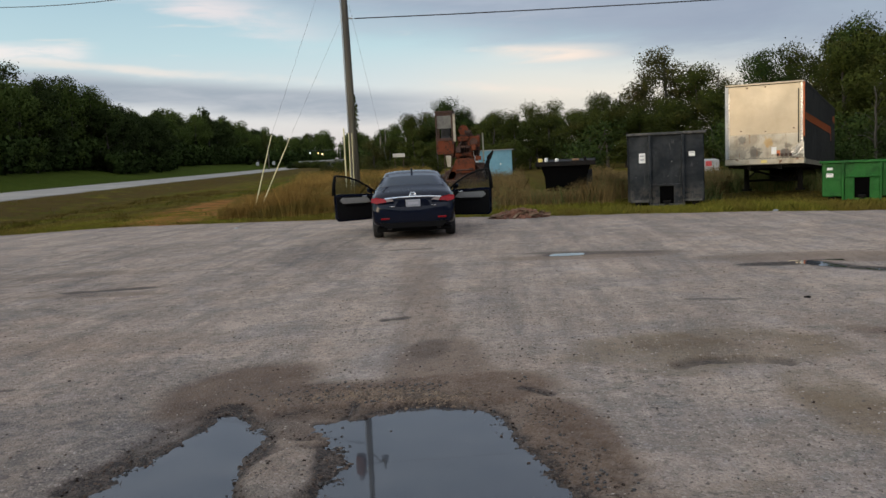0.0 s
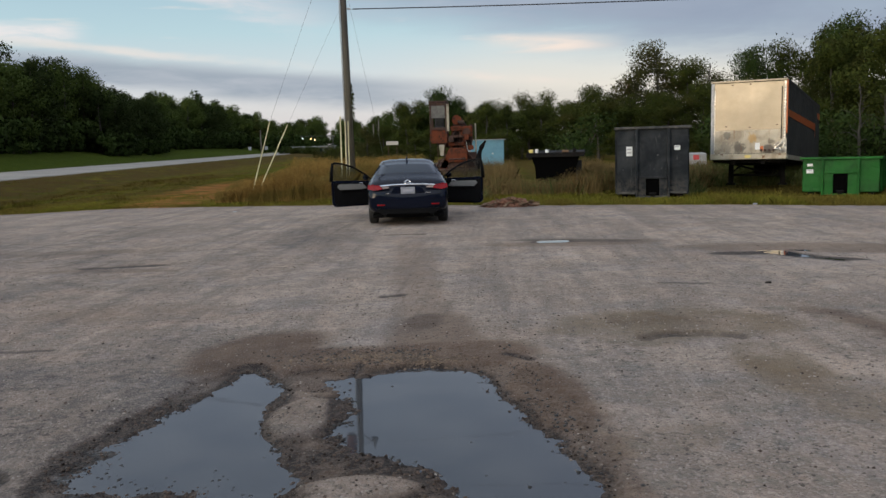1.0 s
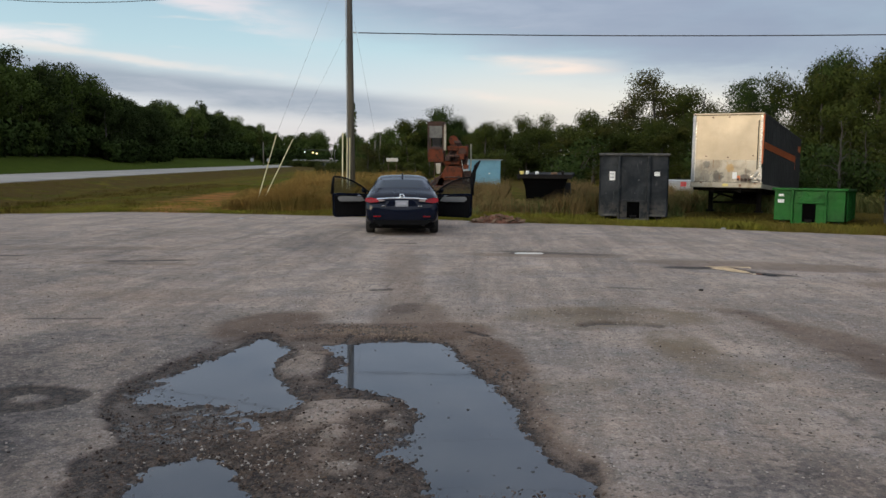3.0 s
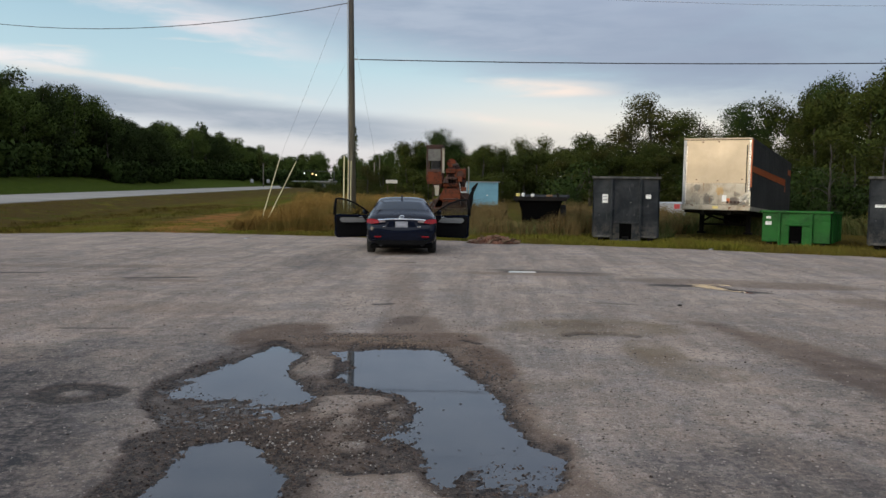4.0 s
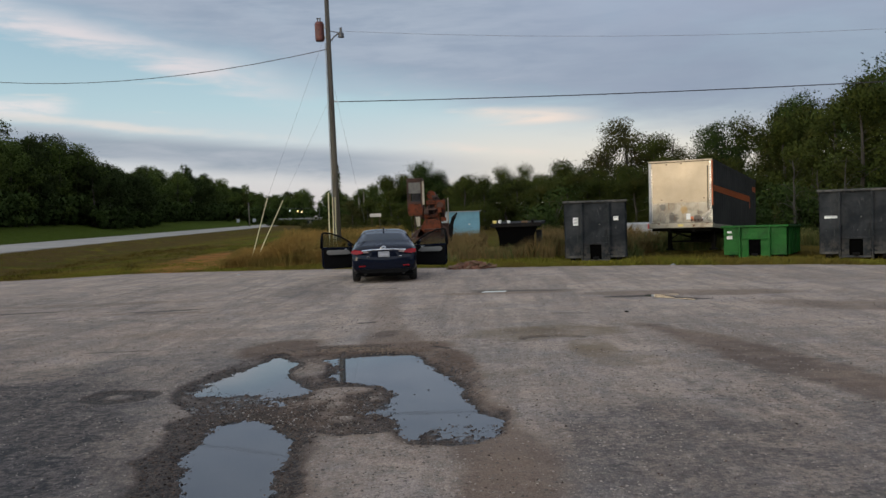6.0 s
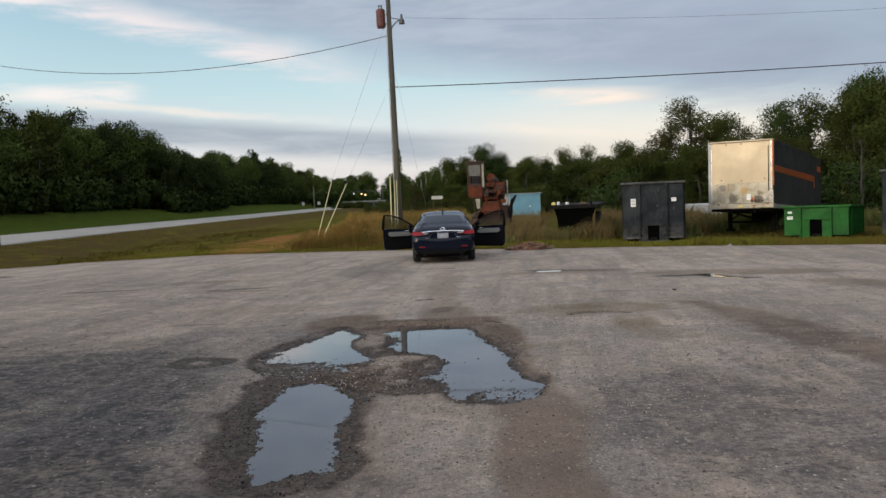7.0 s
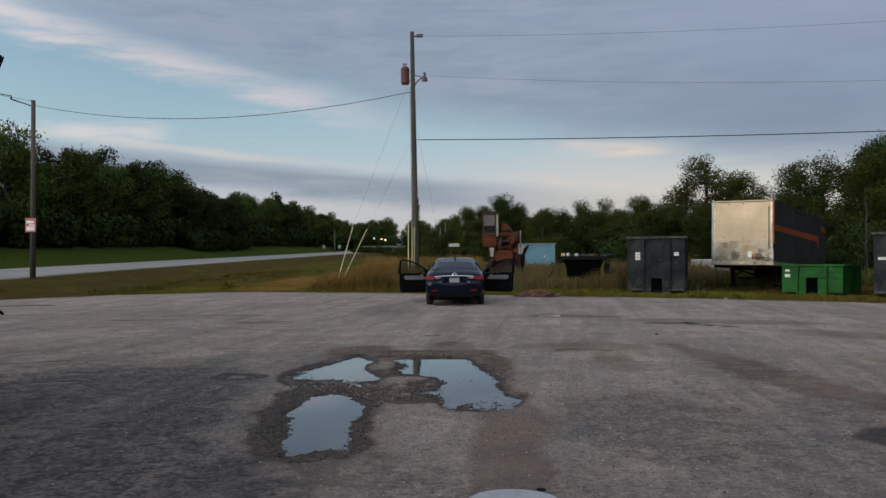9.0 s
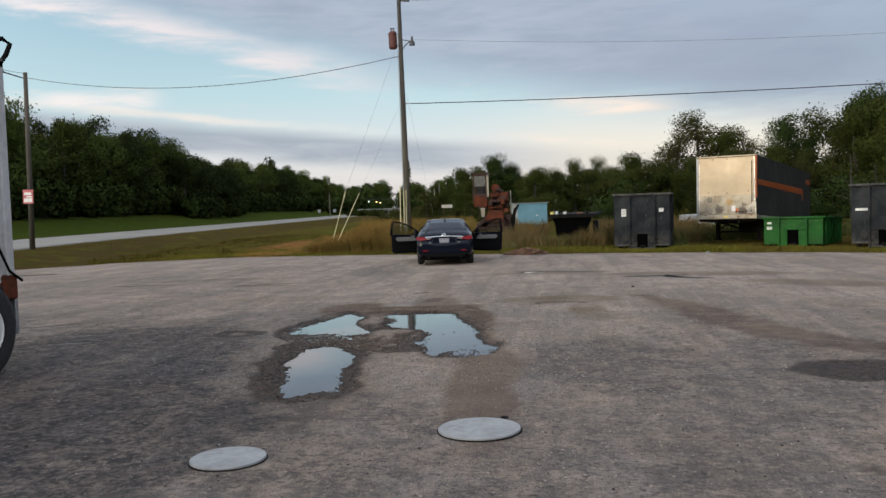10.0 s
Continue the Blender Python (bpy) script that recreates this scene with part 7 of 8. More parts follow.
# the wood beyond the field: a long belt along the road, two deep
for row in (0, 1):
    y = 62.0 + 5 * row
    while y < 420:
        x = float(road_x(np.array(y))) - ROAD_WIDE - rng.uniform(15.5, 19.5) - 9 * row
        size = rng.uniform(1.0, 1.28) + (0.1 if row else 0.0) + (0.17 if y < 112 else 0.20 if y < 152 else -0.10 if y < 215 else 0.06)
        # the darker-leaved copies stand where the belt lies in shade
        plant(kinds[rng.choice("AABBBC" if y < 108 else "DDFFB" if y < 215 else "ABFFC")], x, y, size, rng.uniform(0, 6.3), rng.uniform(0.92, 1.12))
        y += rng.uniform(4.2, 6.8) * (0.9 if y < 270 else 1.5)
for x, y, s in ((-70, 146, 1.42), (-73, 152, 1.32), (-71, 141, 1.38)):
    plant(kinds["B"], x, y, s, 2.0 + y)
for x, y, s in ((-75, 150, 1.40), (-83, 243, 1.55)):
    plant(kinds["P"], x, y, s, 1.0)
y = 62.0
while y < 300:
    for off in (14.5, 20.0, 27.0):
        plant(shrubs[0], float(road_x(np.array(y))) - ROAD_WIDE - off - rng.uniform(0, 2.5), y + rng.uniform(-1, 1), rng.uniform(1.2, 1.8) + 0.02 * off, rng.uniform(0, 6.3))
    y += rng.uniform(2.2, 3.6)

for x, y, s, k in ((-72, 302, 1.02, "B"), (-68.5, 298, 0.92, "F"), (-65.5, 301, 0.88, "B"), (-62.5, 299, 0.80, "F"), (-59.5, 303, 0.74, "C"), (-56, 301, 0.72, "B"), (-52.5, 300, 0.68, "F"), (-49, 302, 0.70, "B"), (-46, 300, 0.66, "C")):
    plant(kinds[k], x, y, s, 3.0 + y)
# a spur of the wood that comes down towards the road
for k in range(12):
    y = 142 + 44 * (k + rng.random()) / 12
    edge_x = float(road_x(np.array(y))) - ROAD_WIDE - 2.5 * smooth(np.array(y), 158.0, 186.0)
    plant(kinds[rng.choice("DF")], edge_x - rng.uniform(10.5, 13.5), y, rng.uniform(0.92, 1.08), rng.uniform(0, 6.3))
    plant(shrubs[0], edge_x - rng.uniform(8.5, 10.5), y + rng.uniform(-2, 2), rng.uniform(1.1, 1.5), rng.uniform(0, 6.3))

# trees behind the yard: kind, x, y, height in tens of metres
for k, x, y, s in (("d", -10.6, 115, 0.72), ("b", -7.0, 116, 0.84), ("b", -4.4, 115, 0.72), ("d", -8.8, 117, 0.74), ("b", -5.6, 113, 0.80), ("b", -3.3, 116, 0.70), ("d", -2.1, 118, 0.58), ("b", -0.8, 140, 0.73), ("b", 1.8, 140, 0.66), ("c", 5.0, 130, 0.84), ("c", 8.9, 131, 0.86),
                   ("d", 12.2, 110, 0.70), ("d", 14.2, 101, 0.66), ("e", 17.2, 100, 1.02), ("e", 20.0, 101, 1.26), ("d", 22.5, 99, 1.02)):
    plant(kinds[k], x, y, s * 1.22, rng.uniform(0, 6.3), 0.84)
for k, x, y, s in (("e", 23.2, 90, 0.86), ("d", 25.0, 85, 0.70), ("a", 29.0, 95, 1.12), ("c", 32.0, 96, 1.14), ("d", 36.4, 95, 1.34), ("c", 39.5, 96, 1.30), ("d", 32.0, 70, 1.08),
                   ("d", 33.5, 80, 1.12), ("d", 31.0, 78, 1.0), ("a", 35.5, 62, 1.40), ("a", 38.5, 64, 1.60), ("d", 41, 66, 1.72), ("d", 30.2, 60, 1.05), ("d", 34.0, 56, 1.20), ("c", 36.5, 62, 1.30), ("c", 42, 60, 1.4), ("t", 22.6, 88, 0.98),
                   ("b", 34.5, 84, 1.22), ("d", 38.5, 78, 1.36), ("d", 44, 85, 1.55), ("c", 41, 70, 1.40), ("b", 27.5, 90, 0.95)):
    plant(kinds[k], x, y, s, rng.uniform(0, 6.3))
# lower growth that closes the wood behind the yard
for k in range(44):
    x = -12 + 56 * (k + rng.random()) / 44
    plant(kinds[rng.choice("cdced")], x, rng.uniform(66, 92) - 0.25 * abs(x - 8) + 10, (rng.uniform(0.52, 0.78) + 0.008 * x if x > 0 else rng.uniform(0.36, 0.46)), rng.uniform(0, 6.3), 0.78)
for k in range(46):
    x = -4 + 42 * (k + rng.random()) / 46
    if 8.6 < x < 13.4 or x < 5.2:
        continue
    plant(rng.choice(shrubs[1:]) if x < 13 else shrubs[3], x, rng.uniform(51, 60) if x < 3.5 else rng.uniform(43, 58), rng.uniform(0.8, 1.5), rng.uniform(0, 6.3))
for k in range(26):
    x = -22 + 60 * (k + rng.random()) / 26
    plant(kinds[rng.choice("ABC")], x, rng.uniform(150, 180), rng.uniform(0.75, 0.95), rng.uniform(0, 6.3), 0.9)
# far woods round the crossing
for k in range(64):
    x = -92 + 84 * (k + rng.random()) / 64
    plant(kinds[rng.choice("ABC")], x, rng.uniform(290, 345), rng.uniform(0.95, 1.25), rng.uniform(0, 6.3), 0.95)
for k in range(30):
    plant(shrubs[0], -90 + 80 * (k + rng.random()) / 30, rng.uniform(270, 290), rng.uniform(1.6, 2.2), rng.uniform(0, 6.3))
for k in range(44):
    plant(shrubs[rng.choice((1, 2))], -24 + 17 * (k + rng.random()) / 44, rng.uniform(110, 150), rng.uniform(0.75, 1.05), rng.uniform(0, 6.3), 0.92)
for x, y, s in ((-8.4, 58, 0.75), (-7.4, 60, 0.8), (-9.4, 61, 0.7), (-11.5, 66, 0.8), (-10.2, 63, 0.7), (-6.6, 62, 0.8), (-5.4, 60, 0.7), (-2.9, 26.2, 0.42)):
    plant(shrubs[2], x, y, s, 1.0)
for x, y, s in ((20.3, 46, 0.48), (22.2, 47.5, 0.42), (24.5, 49, 0.5)):
    plant(kinds["t"], x, y, s, x)
for k in range(14):
    plant(shrubs[rng.choice((1, 2, 3))], -51.5 + 8.5 * (k + rng.random()) / 14, rng.uniform(205, 215), rng.uniform(0.75, 1.15), rng.uniform(0, 6.3), 0.8)
# unseen trees added beside the lot, carrying the wood on, block low sky
for k in range(18):
    plant(kinds[rng.choice("adbca")], rng.uniform(33, 46), 4 + 52 * (k + rng.random()) / 18, rng.uniform(1.2, 1.55), rng.uniform(0, 6.3))
# masters stand in the wood too
for j, (key, ob) in enumerate(kinds.items()):
    ob.matrix_world = Matrix.Translation((46 + 4 * j, 72, -0.2))
for j, ob in enumerate(shrubs):
    ob.matrix_world = Matrix.Translation((44 + 3 * j, 64, -0.2))


# ---- grass and weeds ----
def blades(name, n, sample, high, wide, lean, seed, material, label):
    """Single blades of grass, as one object of stuff."""
    rs = np.random.RandomState(seed)
    x, y, h = sample(rs, n)
    x, y, h = np.asarray(x), np.asarray(y), np.asarray(h)
    n = len(x)
    z = ground_height(x, y) - 0.02
    hh = h * rs.uniform(high[0], high[1], n)
    a = rs.uniform(0, 2 * math.pi, n)
    ww = wide * rs.uniform(0.6, 1.4, n)
    lx, ly = rs.normal(0, lean, n) * hh, rs.normal(0, lean, n) * hh
    base = np.stack([x, y, z], 1)
    side = np.stack([np.cos(a) * ww, np.sin(a) * ww, 0 * a], 1)
    tip = base + np.stack([lx, ly, hh], 1)
    mid = base + np.stack([lx * 0.35, ly * 0.35, hh * 0.55], 1)
    co = np.stack([base - side, base + side, mid + side * 0.8, tip, mid - side * 0.8], 1).reshape(-1, 3)
    me = bpy.data.meshes.new(name)
    me.vertices.add(5 * n), me.loops.add(5 * n), me.polygons.add(n)
    me.vertices.foreach_set("co", co.astype(np.float32).ravel())
    me.loops.foreach_set("vertex_index", np.arange(5 * n, dtype=np.int32))
    me.polygons.foreach_set("loop_start", np.arange(0, 5 * n, 5, dtype=np.int32))
    me.update(), me.validate()
    me.materials.append(material)
    return tagged(new(name, me), label, "grass", kind="stuff")


def by_edge(rs, n):
    """Low grass along the asphalt, thinner further off."""
    x = rs.uniform(-20, 18, n)
    d = rs.exponential(2.6, n) + 0.1
    y = np.interp(x, LOT_X, LOT_Y) + d
    keep = (past_lot(x, y) > 0.12) & (y < 36) & (rs.uniform(0, 1, n) > 0.8 * blob(x, y, -10.4, 29.5, 2.0, 3.0))
    x, y = x[keep], y[keep]
    return x, y, (0.6 + 0.7 * smooth(fractal(x, y, 0.5, 131), -0.3, 0.6)) * np.where(x < -5.5, 0.55, 1.0)


def back_stand(rs, n):
    """Brown stalks along the back of the yard."""
    x, y, h = tall_stand(rs, n)
    keep = x > -1.5
    return x[keep], y[keep], h[keep]


def pole_stand(rs, n):
    """Golden grass round the pole."""
    x, y, h = tall_stand(rs, n)
    keep = x <= -1.5
    return x[keep], y[keep], h[keep]


def tall_stand(rs, n):
    """Tall dry grass round the pole and along the back of the yard."""
    x = np.concatenate([np.where(rs.uniform(0, 1, n // 2) < 0.6, rs.normal(-4.9, 1.7, n // 2), rs.uniform(-8.3, -5.5, n // 2)), rs.uniform(-3, 11, n - n // 2)])
    y = np.concatenate([rs.normal(28.9, 1.5, n // 2), rs.uniform(28.8, 47.4, n - n // 2)])
    keep = (x > -8.3 + 0.4 * fractal(x, y, 0.8, 149)) & (past_lot(x, y) > 1.2) & (fractal(x, y, 0.45, 141) > -0.65)
    keep &= ~((x > 8.2) & (x > 8.4 + 0.51 * (y - 31)) & (y > 26)) & ~((np.abs(x - 6.2) < 1.3) & (y > 26.8) & (y < 33)) & ~((np.abs(x - 3.45) < 1.25) & (y > 30.8))
    x, y = x[keep], y[keep]
    return x, y, (0.55 + 0.45 * smooth(fractal(x, y, 0.7, 145), -0.3, 0.5)) * np.where(x < -0.5, 0.62 + 0.38 * smooth(x, -8.4, -6.4), 1.05 + 0.2 * smooth(y, 36, 42))


def far_stand(rs, n):
    """Brown grass that runs back from the pole to the brush."""
    y = 30 + 32 * rs.uniform(0, 1, n) ** 1.3
    x = 1.5 - (y + 3) * rs.uniform(0.085, 0.232, n)
    keep = fractal(x, y, 0.4, 143) > -0.45
    x, y = x[keep], y[keep]
    return x, y, 0.65 + 0.45 * smooth(fractal(x, y, 0.6, 144), -0.3, 0.5)


def verge(rs, n):
    x = rs.uniform(-30, -7, n)
    y = rs.uniform(20, 60, n)
    keep = (past_lot(x, y) > 0.2) & (x > road_x(y) + 0.6) & (rs.uniform(0, 1, n) > 1.0 * blob(x, y, -11.6, 36.5, 2.3, 12.0, 9.0))
    keep &= (x > road_x(y) + 8 + 1.5 * fractal(x, y, 0.4, 148)) | (rs.uniform(0, 1, n) < 0.3)
    x, y = x[keep], y[keep]
    return x, y, 0.5 + 2.2 * smooth(fractal(x, y, 1.1, 147), 0.1, 0.7)


def weedy(rs, n):
    x = rs.uniform(-6, 18, n)
    y = rs.uniform(27.5, 42, n)
    keep = (fractal(x, y, 0.4, 151) > 0.0) & (past_lot(x, y) > 3)
    keep &= ~((x > 8.2) & (x < 12.5) & (y > 26) & (y < 33)) & ~((np.abs(x - 3.45) < 1.3) & (y > 30.6)) & ~((np.abs(x - 6.2) < 1.3) & (y > 26.8) & (y < 33)) & ~((np.abs(x - 12.8) < 2.0) & (y < 31.5))
    return x[keep], y[keep], 0.5 + 0.6 * smooth(fractal(x[keep], y[keep], 0.8, 155), -0.4, 0.5)


blades("grass", 110000, by_edge, (0.05, 0.20), 0.010, 0.40, 31, M_GRASS, "short green and straw grass along the asphalt")
blades("tall_grass", 130000, pole_stand, (0.25, 1.18), 0.0042, 0.24, 32, M_STRAW, "tall dry golden grass round the pole")
blades("tall_grass", 240000, back_stand, (0.25, 1.0), 0.0048, 0.2, 37, M_STRAWDARK, "tall brown weed stalks behind the lot")
blades("tall_grass", 60000, far_stand, (0.45, 1.25), 0.008, 0.2, 39, M_STRAW, "brown grass running back to the brush")
blades("grass", 80000, verge, (0.03, 0.10), 0.013, 0.4, 33, M_VERGE, "mown verge grass beside the road")
blades("weeds", 40000, weedy, (0.30, 0.85), 0.014, 0.35, 34, M_WEED, "green weeds among the parked trailers")



def fluff(name, n, sample, high, size, seed, material, label):
    """Seed heads and small leaves that soften a stand of tall grass."""
    rs = np.random.RandomState(seed)
    x, y, h = sample(rs, n)
    n = len(x)
    z = ground_height(x, y) + h * high * rs.uniform(0.25, 1.0, n) ** 0.7
    p = np.stack([x, y, z], 1)
    a, b = rs.normal(size=(n, 3)) * size, rs.normal(size=(n, 3)) * size * 0.6
    co = np.stack([p - a, p + b, p + a], 1).reshape(-1, 3)
    me = bpy.data.meshes.new(name)
    me.vertices.add(3 * n), me.loops.add(3 * n), me.polygons.add(n)
    me.vertices.foreach_set("co", co.astype(np.float32).ravel())
    me.loops.foreach_set("vertex_index", np.arange(3 * n, dtype=np.int32))
    me.polygons.foreach_set("loop_start", np.arange(0, 3 * n, 3, dtype=np.int32))
    me.update(), me.validate()
    me.materials.append(material)
    return tagged(new(name, me), label, "grass", kind="stuff")


fluff("seed_heads", 150000, back_stand, 0.95, 0.019, 38, M_STRAWDARK, "brown seed heads of the tall weeds")
fluff("seed_heads", 300000, pole_stand, 1.15, 0.016, 35, M_STRAW, "dry seed heads among the tall brown grass")
fluff("seed_heads", 90000, far_stand, 1.15, 0.024, 40, M_STRAW, "dry seed heads of the far brown grass")
fluff("weed_leaves", 50000, weedy, 0.75, 0.03, 36, M_WEED, "small leaves of the green weeds")

# a dark wood band added out of view behind the path, blocking low sky
bm = bmesh.new()
rows = []
for k in range(121):
    a = radians(95 + 170 * k / 120)
    hgt = 12.0 + 2.2 * noise.noise(Vector((k * 0.22, 0, 0))) + 1.3 * noise.noise(Vector((k * 0.9, 5, 0)))
    rows.append([bm.verts.new((r * math.sin(a), r * math.cos(a), z)) for r, z in ((80, -0.5), (79 + noise.noise(Vector((k * 0.7, 9, 0))), hgt * 0.6), (82, hgt), (90, hgt * 0.8), (92, -0.5))])
for a_, b_ in zip(rows, rows[1:]):
    for k in range(4):
        bm.faces.new((a_[k], a_[k + 1], b_[k + 1], b_[k]))
bmesh.ops.recalc_face_normals(bm, faces=bm.faces[:])
tagged(part("backdrop", bm, M_WOODBAND), "unseen dark wood band added to block the low sky", "backdrop", kind="structure")


# ---- a heap of broken brick and boards, grit and stones ----
def stone_mesh(name, n, sample, size, seed, material):
    """Small angular stones, as one mesh."""
    rs = np.random.RandomState(seed)
    x, y, z = sample(rs, n)
    n = len(x)
    base = np.array([(1, 0, -0.3), (-0.5, 0.87, -0.3), (-0.5, -0.87, -0.3), (0.55, 0.5, 0.5), (-0.6, 0.2, 0.55), (0.1, -0.6, 0.45)])
    tris = np.array([(0, 1, 3), (1, 4, 3), (1, 2, 4), (2, 5, 4), (2, 0, 5), (0, 3, 5), (3, 4, 5)])
    a = rs.uniform(0, 2 * math.pi, n)
    s = size[0] * (size[1] / size[0]) ** (rs.uniform(0, 1, n) ** 2.2)
    jit = base[None] * rs.uniform(0.65, 1.3, (n, 6, 3))
    rx = jit[..., 0] * np.cos(a)[:, None] - jit[..., 1] * np.sin(a)[:, None]
    ry = jit[..., 0] * np.sin(a)[:, None] + jit[..., 1] * np.cos(a)[:, None]
    co = np.stack([rx * s[:, None] + x[:, None], ry * s[:, None] + y[:, None], jit[..., 2] * s[:, None] * 0.8 + z[:, None] + 0.2 * s[:, None]], -1).reshape(-1, 3)
    f = (tris[None] + 6 * np.arange(n)[:, None, None]).reshape(-1, 3)
    me = bpy.data.meshes.new(name)
    me.vertices.add(len(co)), me.loops.add(f.size), me.polygons.add(len(f))
    me.vertices.foreach_set("co", co.astype(np.float32).ravel())
    me.loops.foreach_set("vertex_index", f.ravel().astype(np.int32))
    me.polygons.foreach_set("loop_start", np.arange(0, f.size, 3, dtype=np.int32))
    me.update(), me.validate()
    me.materials.append(material)
    return me


def on_lot(rs, n):
    """Loose grit, thick in the broken hollows and thin over the rest."""
    half = n // 2
    x = np.concatenate([rs.uniform(-1.6, 2.6, half), rs.uniform(-7, 9, n - half)])
    y = np.concatenate([rs.uniform(-1.5, 7.2, half), rs.uniform(-5, 14, n - half)])
    z, wet, dirt, dark = lot_shape(x, y)
    z0 = z - fall(y)
    keep = rs.uniform(0, 1, n) < np.where(np.arange(n) < half, wet * 0.9 * (1 - 0.85 * blob(x, y, -1.72, 3.28, 0.55, 0.5)), 0.10 + 0.25 * smooth(fractal(x, y, 0.6, 161), 0.1, 0.6))
    keep &= z0 > WATER_Z - 0.016
    return x[keep], y[keep], z[keep]


tagged(new("gravel", stone_mesh("gravel", 100000, on_lot, (0.004, 0.015), 41, M_STONE)), "loose brown and grey gravel in and round the potholes", "gravel", kind="stuff")


def in_hollows(rs, n):
    x, y = rs.uniform(-1.5, 2.4, n), rs.uniform(-1.4, 7.0, n)
    z, wet, dirt, dark = lot_shape(x, y)
    keep = (rs.uniform(0, 1, n) < np.clip(wet + dirt - 0.35, 0, 1) * smooth(fractal(x, y, 1.5, 171), -0.3, 0.5)) & (z - fall(y) > WATER_Z - 0.012)
    return x[keep], y[keep], z[keep]


tagged(new("gravel", stone_mesh("gravel", 11000, in_hollows, (0.003, 0.013), 44, M_PALESTONE)), "pale crushed gravel in the broken asphalt", "gravel", kind="stuff")


def grit_spread(rs, n):
    """Crumbled asphalt, thick where the surface is worn."""
    x = np.concatenate([rs.uniform(-5.0, 6.5, n // 2), rs.normal(0.8, 2.6, n - n // 2)])
    y = np.concatenate([rs.uniform(-4.0, 10.0, n // 2), rs.normal(2.0, 2.8, n - n // 2)])
    z, wet, dirt, dark = lot_shape(x, y)
    keep = (rs.uniform(0, 1, n) < (0.45 + 0.55 * smooth(fractal(x, y, 0.7, 181), -0.3, 0.4)) * (1 - 0.9 * dark) * (1 - 0.95 * dirt)) & (wet < 0.3) & (y > -5)
    return x[keep], y[keep], z[keep] - 0.003


tagged(new("gravel", stone_mesh("gravel", 120000, grit_spread, (0.005, 0.016), 47, M_GRIT)), "crumbled grey and tan asphalt grit over the lot", "gravel", kind="stuff")


def shore(rs, n):
    """Dark wet stones that break the water along its ragged edge and on the shallow side."""
    x, y = rs.uniform(-1.4, 2.3, n), rs.uniform(-1.3, 6.0, n)
    z, wet, dirt, dark = lot_shape(x, y)
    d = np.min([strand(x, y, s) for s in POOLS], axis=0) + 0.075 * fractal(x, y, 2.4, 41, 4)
    some = smooth(np.abs(d + 0.02), 0.10, 0.01) * smooth(fractal(x, y, 3.0, 175), -0.2, 0.4) * 0.5 + smooth(d, 0.0, -0.1) * (0.05 * blob(x, y, 1.65, 1.75, 0.55, 0.7) + 0.007 * blob(x, y, 1.2, 3.4, 0.7, 1.6) + 0.012 * blob(x, y, -0.4, 3.4, 0.7, 0.4)) + 0.0015
    keep = (rs.uniform(0, 1, n) < some) & (d < 0.12) & (z < WATER_Z + 0.012)
    return x[keep], y[keep], np.maximum(z[keep], WATER_Z - 0.006)


tagged(new("gravel", stone_mesh("gravel", 70000, shore, (0.005, 0.017), 46, M_STONEDARK)), "dark wet stones breaking the water along the pools", "gravel", kind="stuff")


def middle(rs, n):
    """Brown and pale stones heaped between the pools."""
    x, y = rs.normal(0.40, 0.42, n), rs.normal(2.40, 0.42, n)
    z, wet, dirt, dark = lot_shape(x, y)
    keep = (z - fall(y) > WATER_Z) & (rs.uniform(0, 1, n) < wet + 0.15)
    return x[keep], y[keep], z[keep]


tagged(new("pebbles", stone_mesh("pebbles", 4200, middle, (0.006, 0.017), 51, M_BROWNSTONE)), "brown pebbles heaped between the pools", "gravel", kind="stuff")
tagged(new("pebbles", stone_mesh("pebbles", 420, middle, (0.006, 0.016), 52, M_PALECHIP)), "pale stone chips among the brown pebbles", "gravel", kind="stuff")


def strewn(rs, n):
    """Dark crumbs thrown over the lot."""
    x, y = rs.uniform(-7, 9, n), rs.uniform(-5, 13, n)
    z, wet, dirt, dark = lot_shape(x, y)
    keep = (wet < 0.3) & (rs.uniform(0, 1, n) < 0.15 + smooth(fractal(x, y, 0.8, 191), 0.0, 0.5))
    return x[keep], y[keep], z[keep]


tagged(new("gravel", stone_mesh("gravel", 1300, strewn, (0.005, 0.015), 53, M_STONEDARK)), "dark crumbs of asphalt strewn over the lot", "gravel", kind="stuff")
tagged(new("gravel", stone_mesh("gravel", 9000, strewn, (0.004, 0.010), 54, M_PALECHIP)), "pale stone chips strewn over the lot", "gravel", kind="stuff")


def shingle(rs, n):
    """Washed pebbles along the head of the large pool."""
    x = rs.normal(0.48, 0.28, n)
    y = 5.84 + 0.06 * np.sin(5 * x) + rs.normal(0, 0.08, n)
    z, wet, dirt, dark = lot_shape(x, y)
    return x, y, z


def banks(rs, n):
    """Coarse dark stones on the washed earth along the head and the drained side."""
    x = np.concatenate([rs.normal(0.55, 0.55, n // 2), rs.normal(1.62, 0.14, n - n // 2)])
    y = np.concatenate([rs.normal(5.98, 0.20, n // 2), rs.uniform(2.6, 5.7, n - n // 2)])
    x = x + np.where(np.arange(n) < n // 2, 0.0, 0.10 * (4.2 - y))
    z, wet, dirt, dark = lot_shape(x, y)
    keep = (rs.uniform(0, 1, n) < np.maximum(wet, dirt)) & (z - fall(y) > WATER_Z) & (fractal(x, y, 2.2, 197) > -0.25)
    return x[keep], y[keep], z[keep]


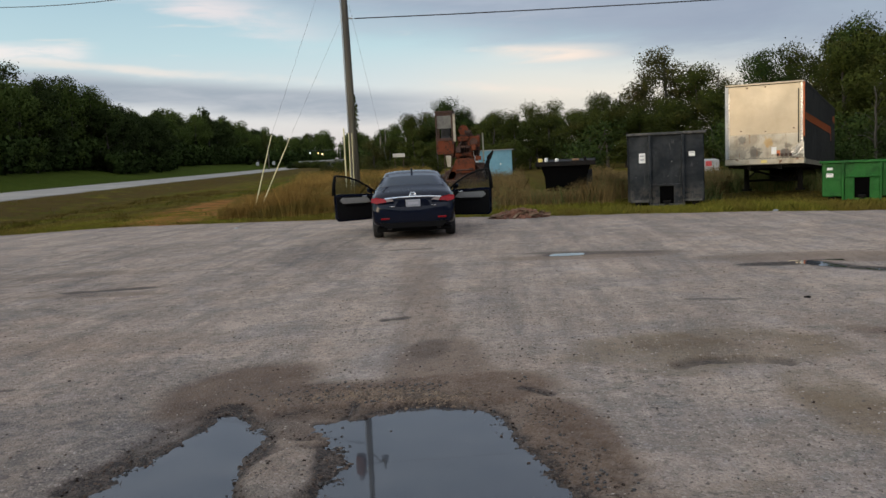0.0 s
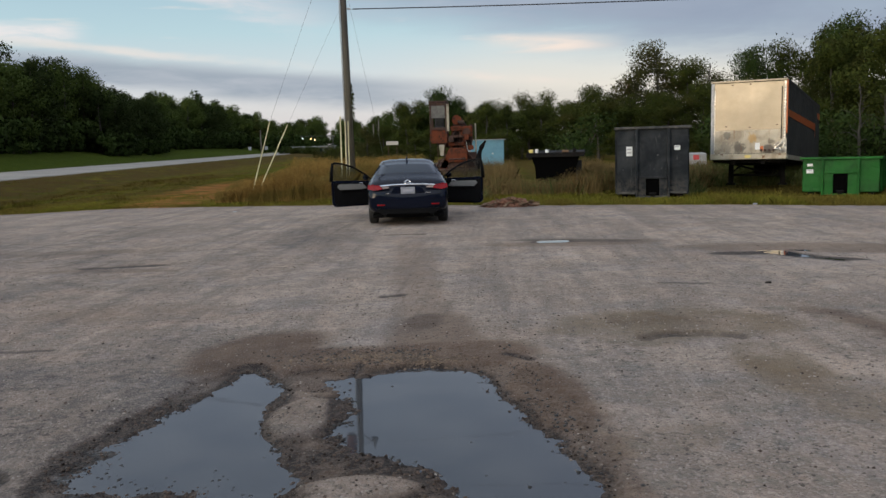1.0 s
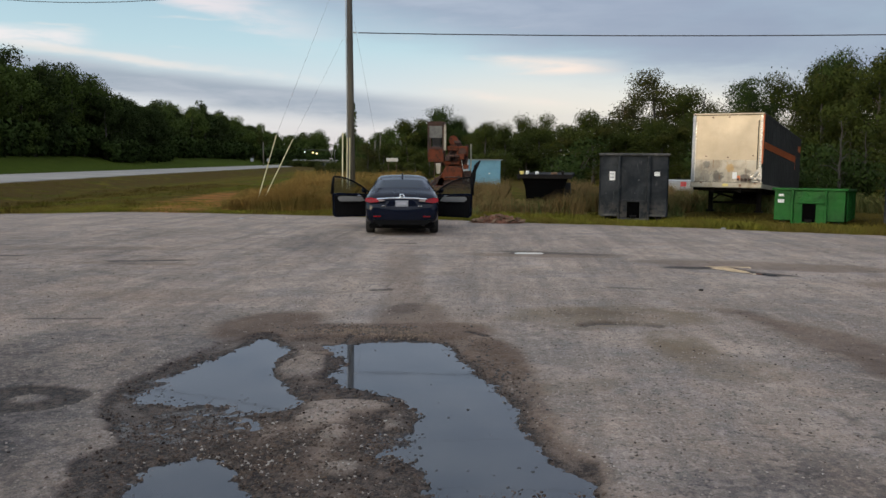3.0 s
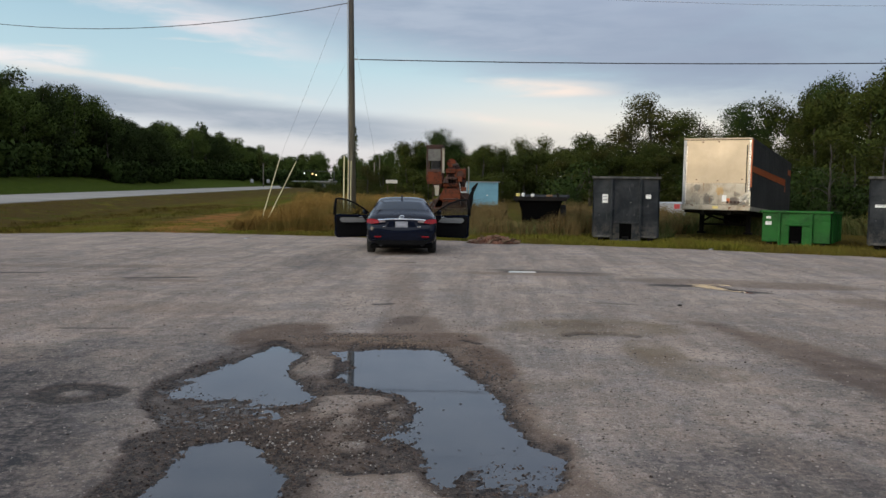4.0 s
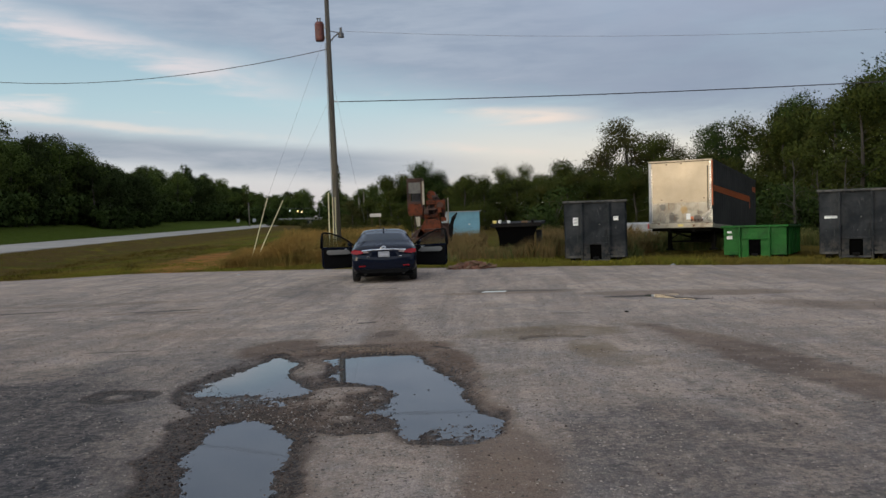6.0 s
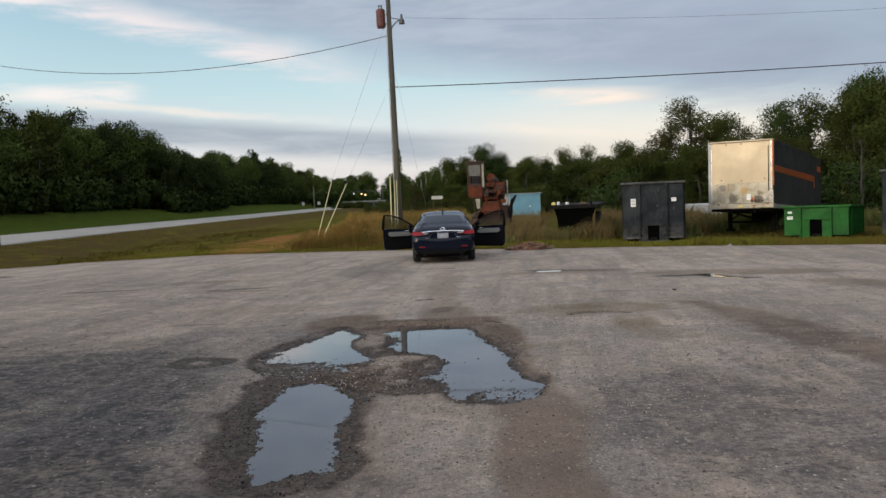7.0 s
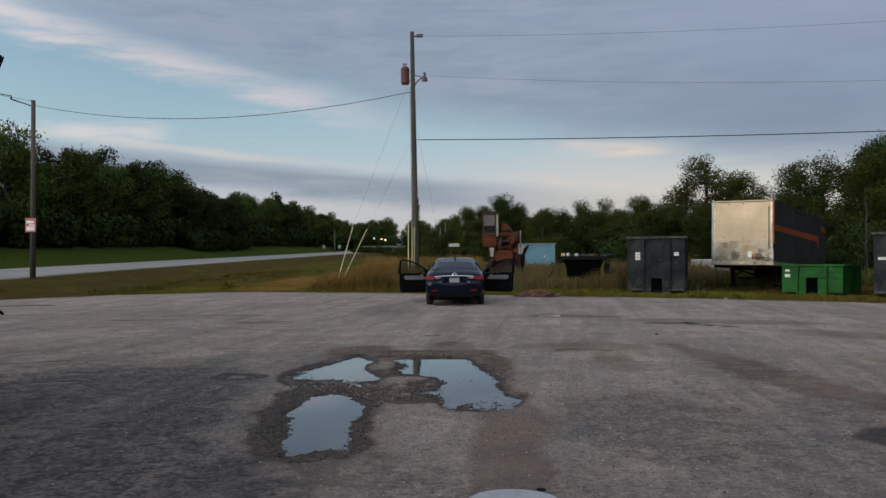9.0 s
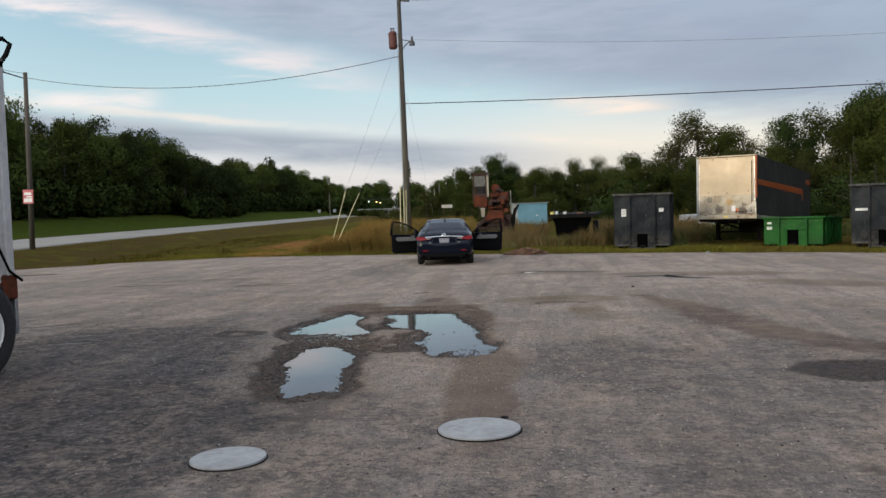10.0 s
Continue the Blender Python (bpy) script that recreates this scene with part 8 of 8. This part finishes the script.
tagged(new("gravel", stone_mesh("gravel", 1000, banks, (0.006, 0.018), 55, M_STONEDARK)), "coarse dark stones on the washed earth by the pool", "gravel", kind="stuff")
tagged(new("pebbles", stone_mesh("pebbles", 2000, banks, (0.005, 0.015), 56, M_BROWNSTONE)), "brown pebbles on the washed earth by the pool", "gravel", kind="stuff")
tagged(new("pebbles", stone_mesh("pebbles", 1500, shingle, (0.006, 0.020), 43, M_PEBBLE)), "washed tan and reddish pebbles along the pool", "gravel", kind="stuff")


def heap(rs, n):
    a, r = rs.uniform(0, 2 * math.pi, n), np.sqrt(rs.uniform(0, 1, n))
    x, y = 1.66 + 0.80 * r * np.cos(a), 23.6 + 0.45 * r * np.sin(a)
    return x, y, -0.14 + 0.25 * (1 - r ** 1.5) * rs.uniform(0.2, 1.0, n)


pile = thing("debris_heap", pose(0, 0, 0), "low heap of broken red brick and brown boards at the asphalt's edge", "debris", kind="stuff")
ob = new("brick_rubble", stone_mesh("brick_rubble", 700, heap, (0.03, 0.10), 42, M_DEBRIS))
ob.parent = pile
rs_ = random.Random(8)
bm = bmesh.new()
for k in range(46):
    a, r = rs_.uniform(0, 6.28), math.sqrt(rs_.random())
    m = Matrix.Translation((1.66 + 0.8 * r * math.cos(a), 23.57 + 0.42 * r * math.sin(a), 0.20 * (1 - r) - 0.09)) @ Euler((rs_.uniform(-0.5, 0.5), rs_.uniform(-0.4, 0.4), rs_.uniform(0, 3.1))).to_matrix().to_4x4()
    L_ = rs_.uniform(0.08, 0.26)
    box(bm, -L_, L_, -0.04, 0.04, -0.012, 0.012, 0.0, m)
part("boards", bm, M_DEBRISWOOD, pile)
# bits of litter on the lot
for x, y, s in ((2.5, -1.73, 0.03), (4.42, 9.2, 0.03), (-6.4, 24.0, 0.05), (8.0, 22.0, 0.06), (-3.5, 25.3, 0.06)):
    bm = bmesh.new()
    bmesh.ops.create_icosphere(bm, subdivisions=1, radius=s)
    bmesh.ops.scale(bm, vec=(1.3, 0.8, 0.45), verts=bm.verts[:])
    for v in bm.verts:
        v.co *= rs_.uniform(0.8, 1.2)
    bmesh.ops.translate(bm, vec=(x, y, 0.012 + float(fall(np.array(y)))), verts=bm.verts[:])
    pale = y > 15
    tagged(part("litter" if pale else "clod", bm, M_GREYMETAL if pale else M_STEEL), "pale scrap of litter" if pale else "small dark clod on the asphalt", "litter" if pale else "clod")
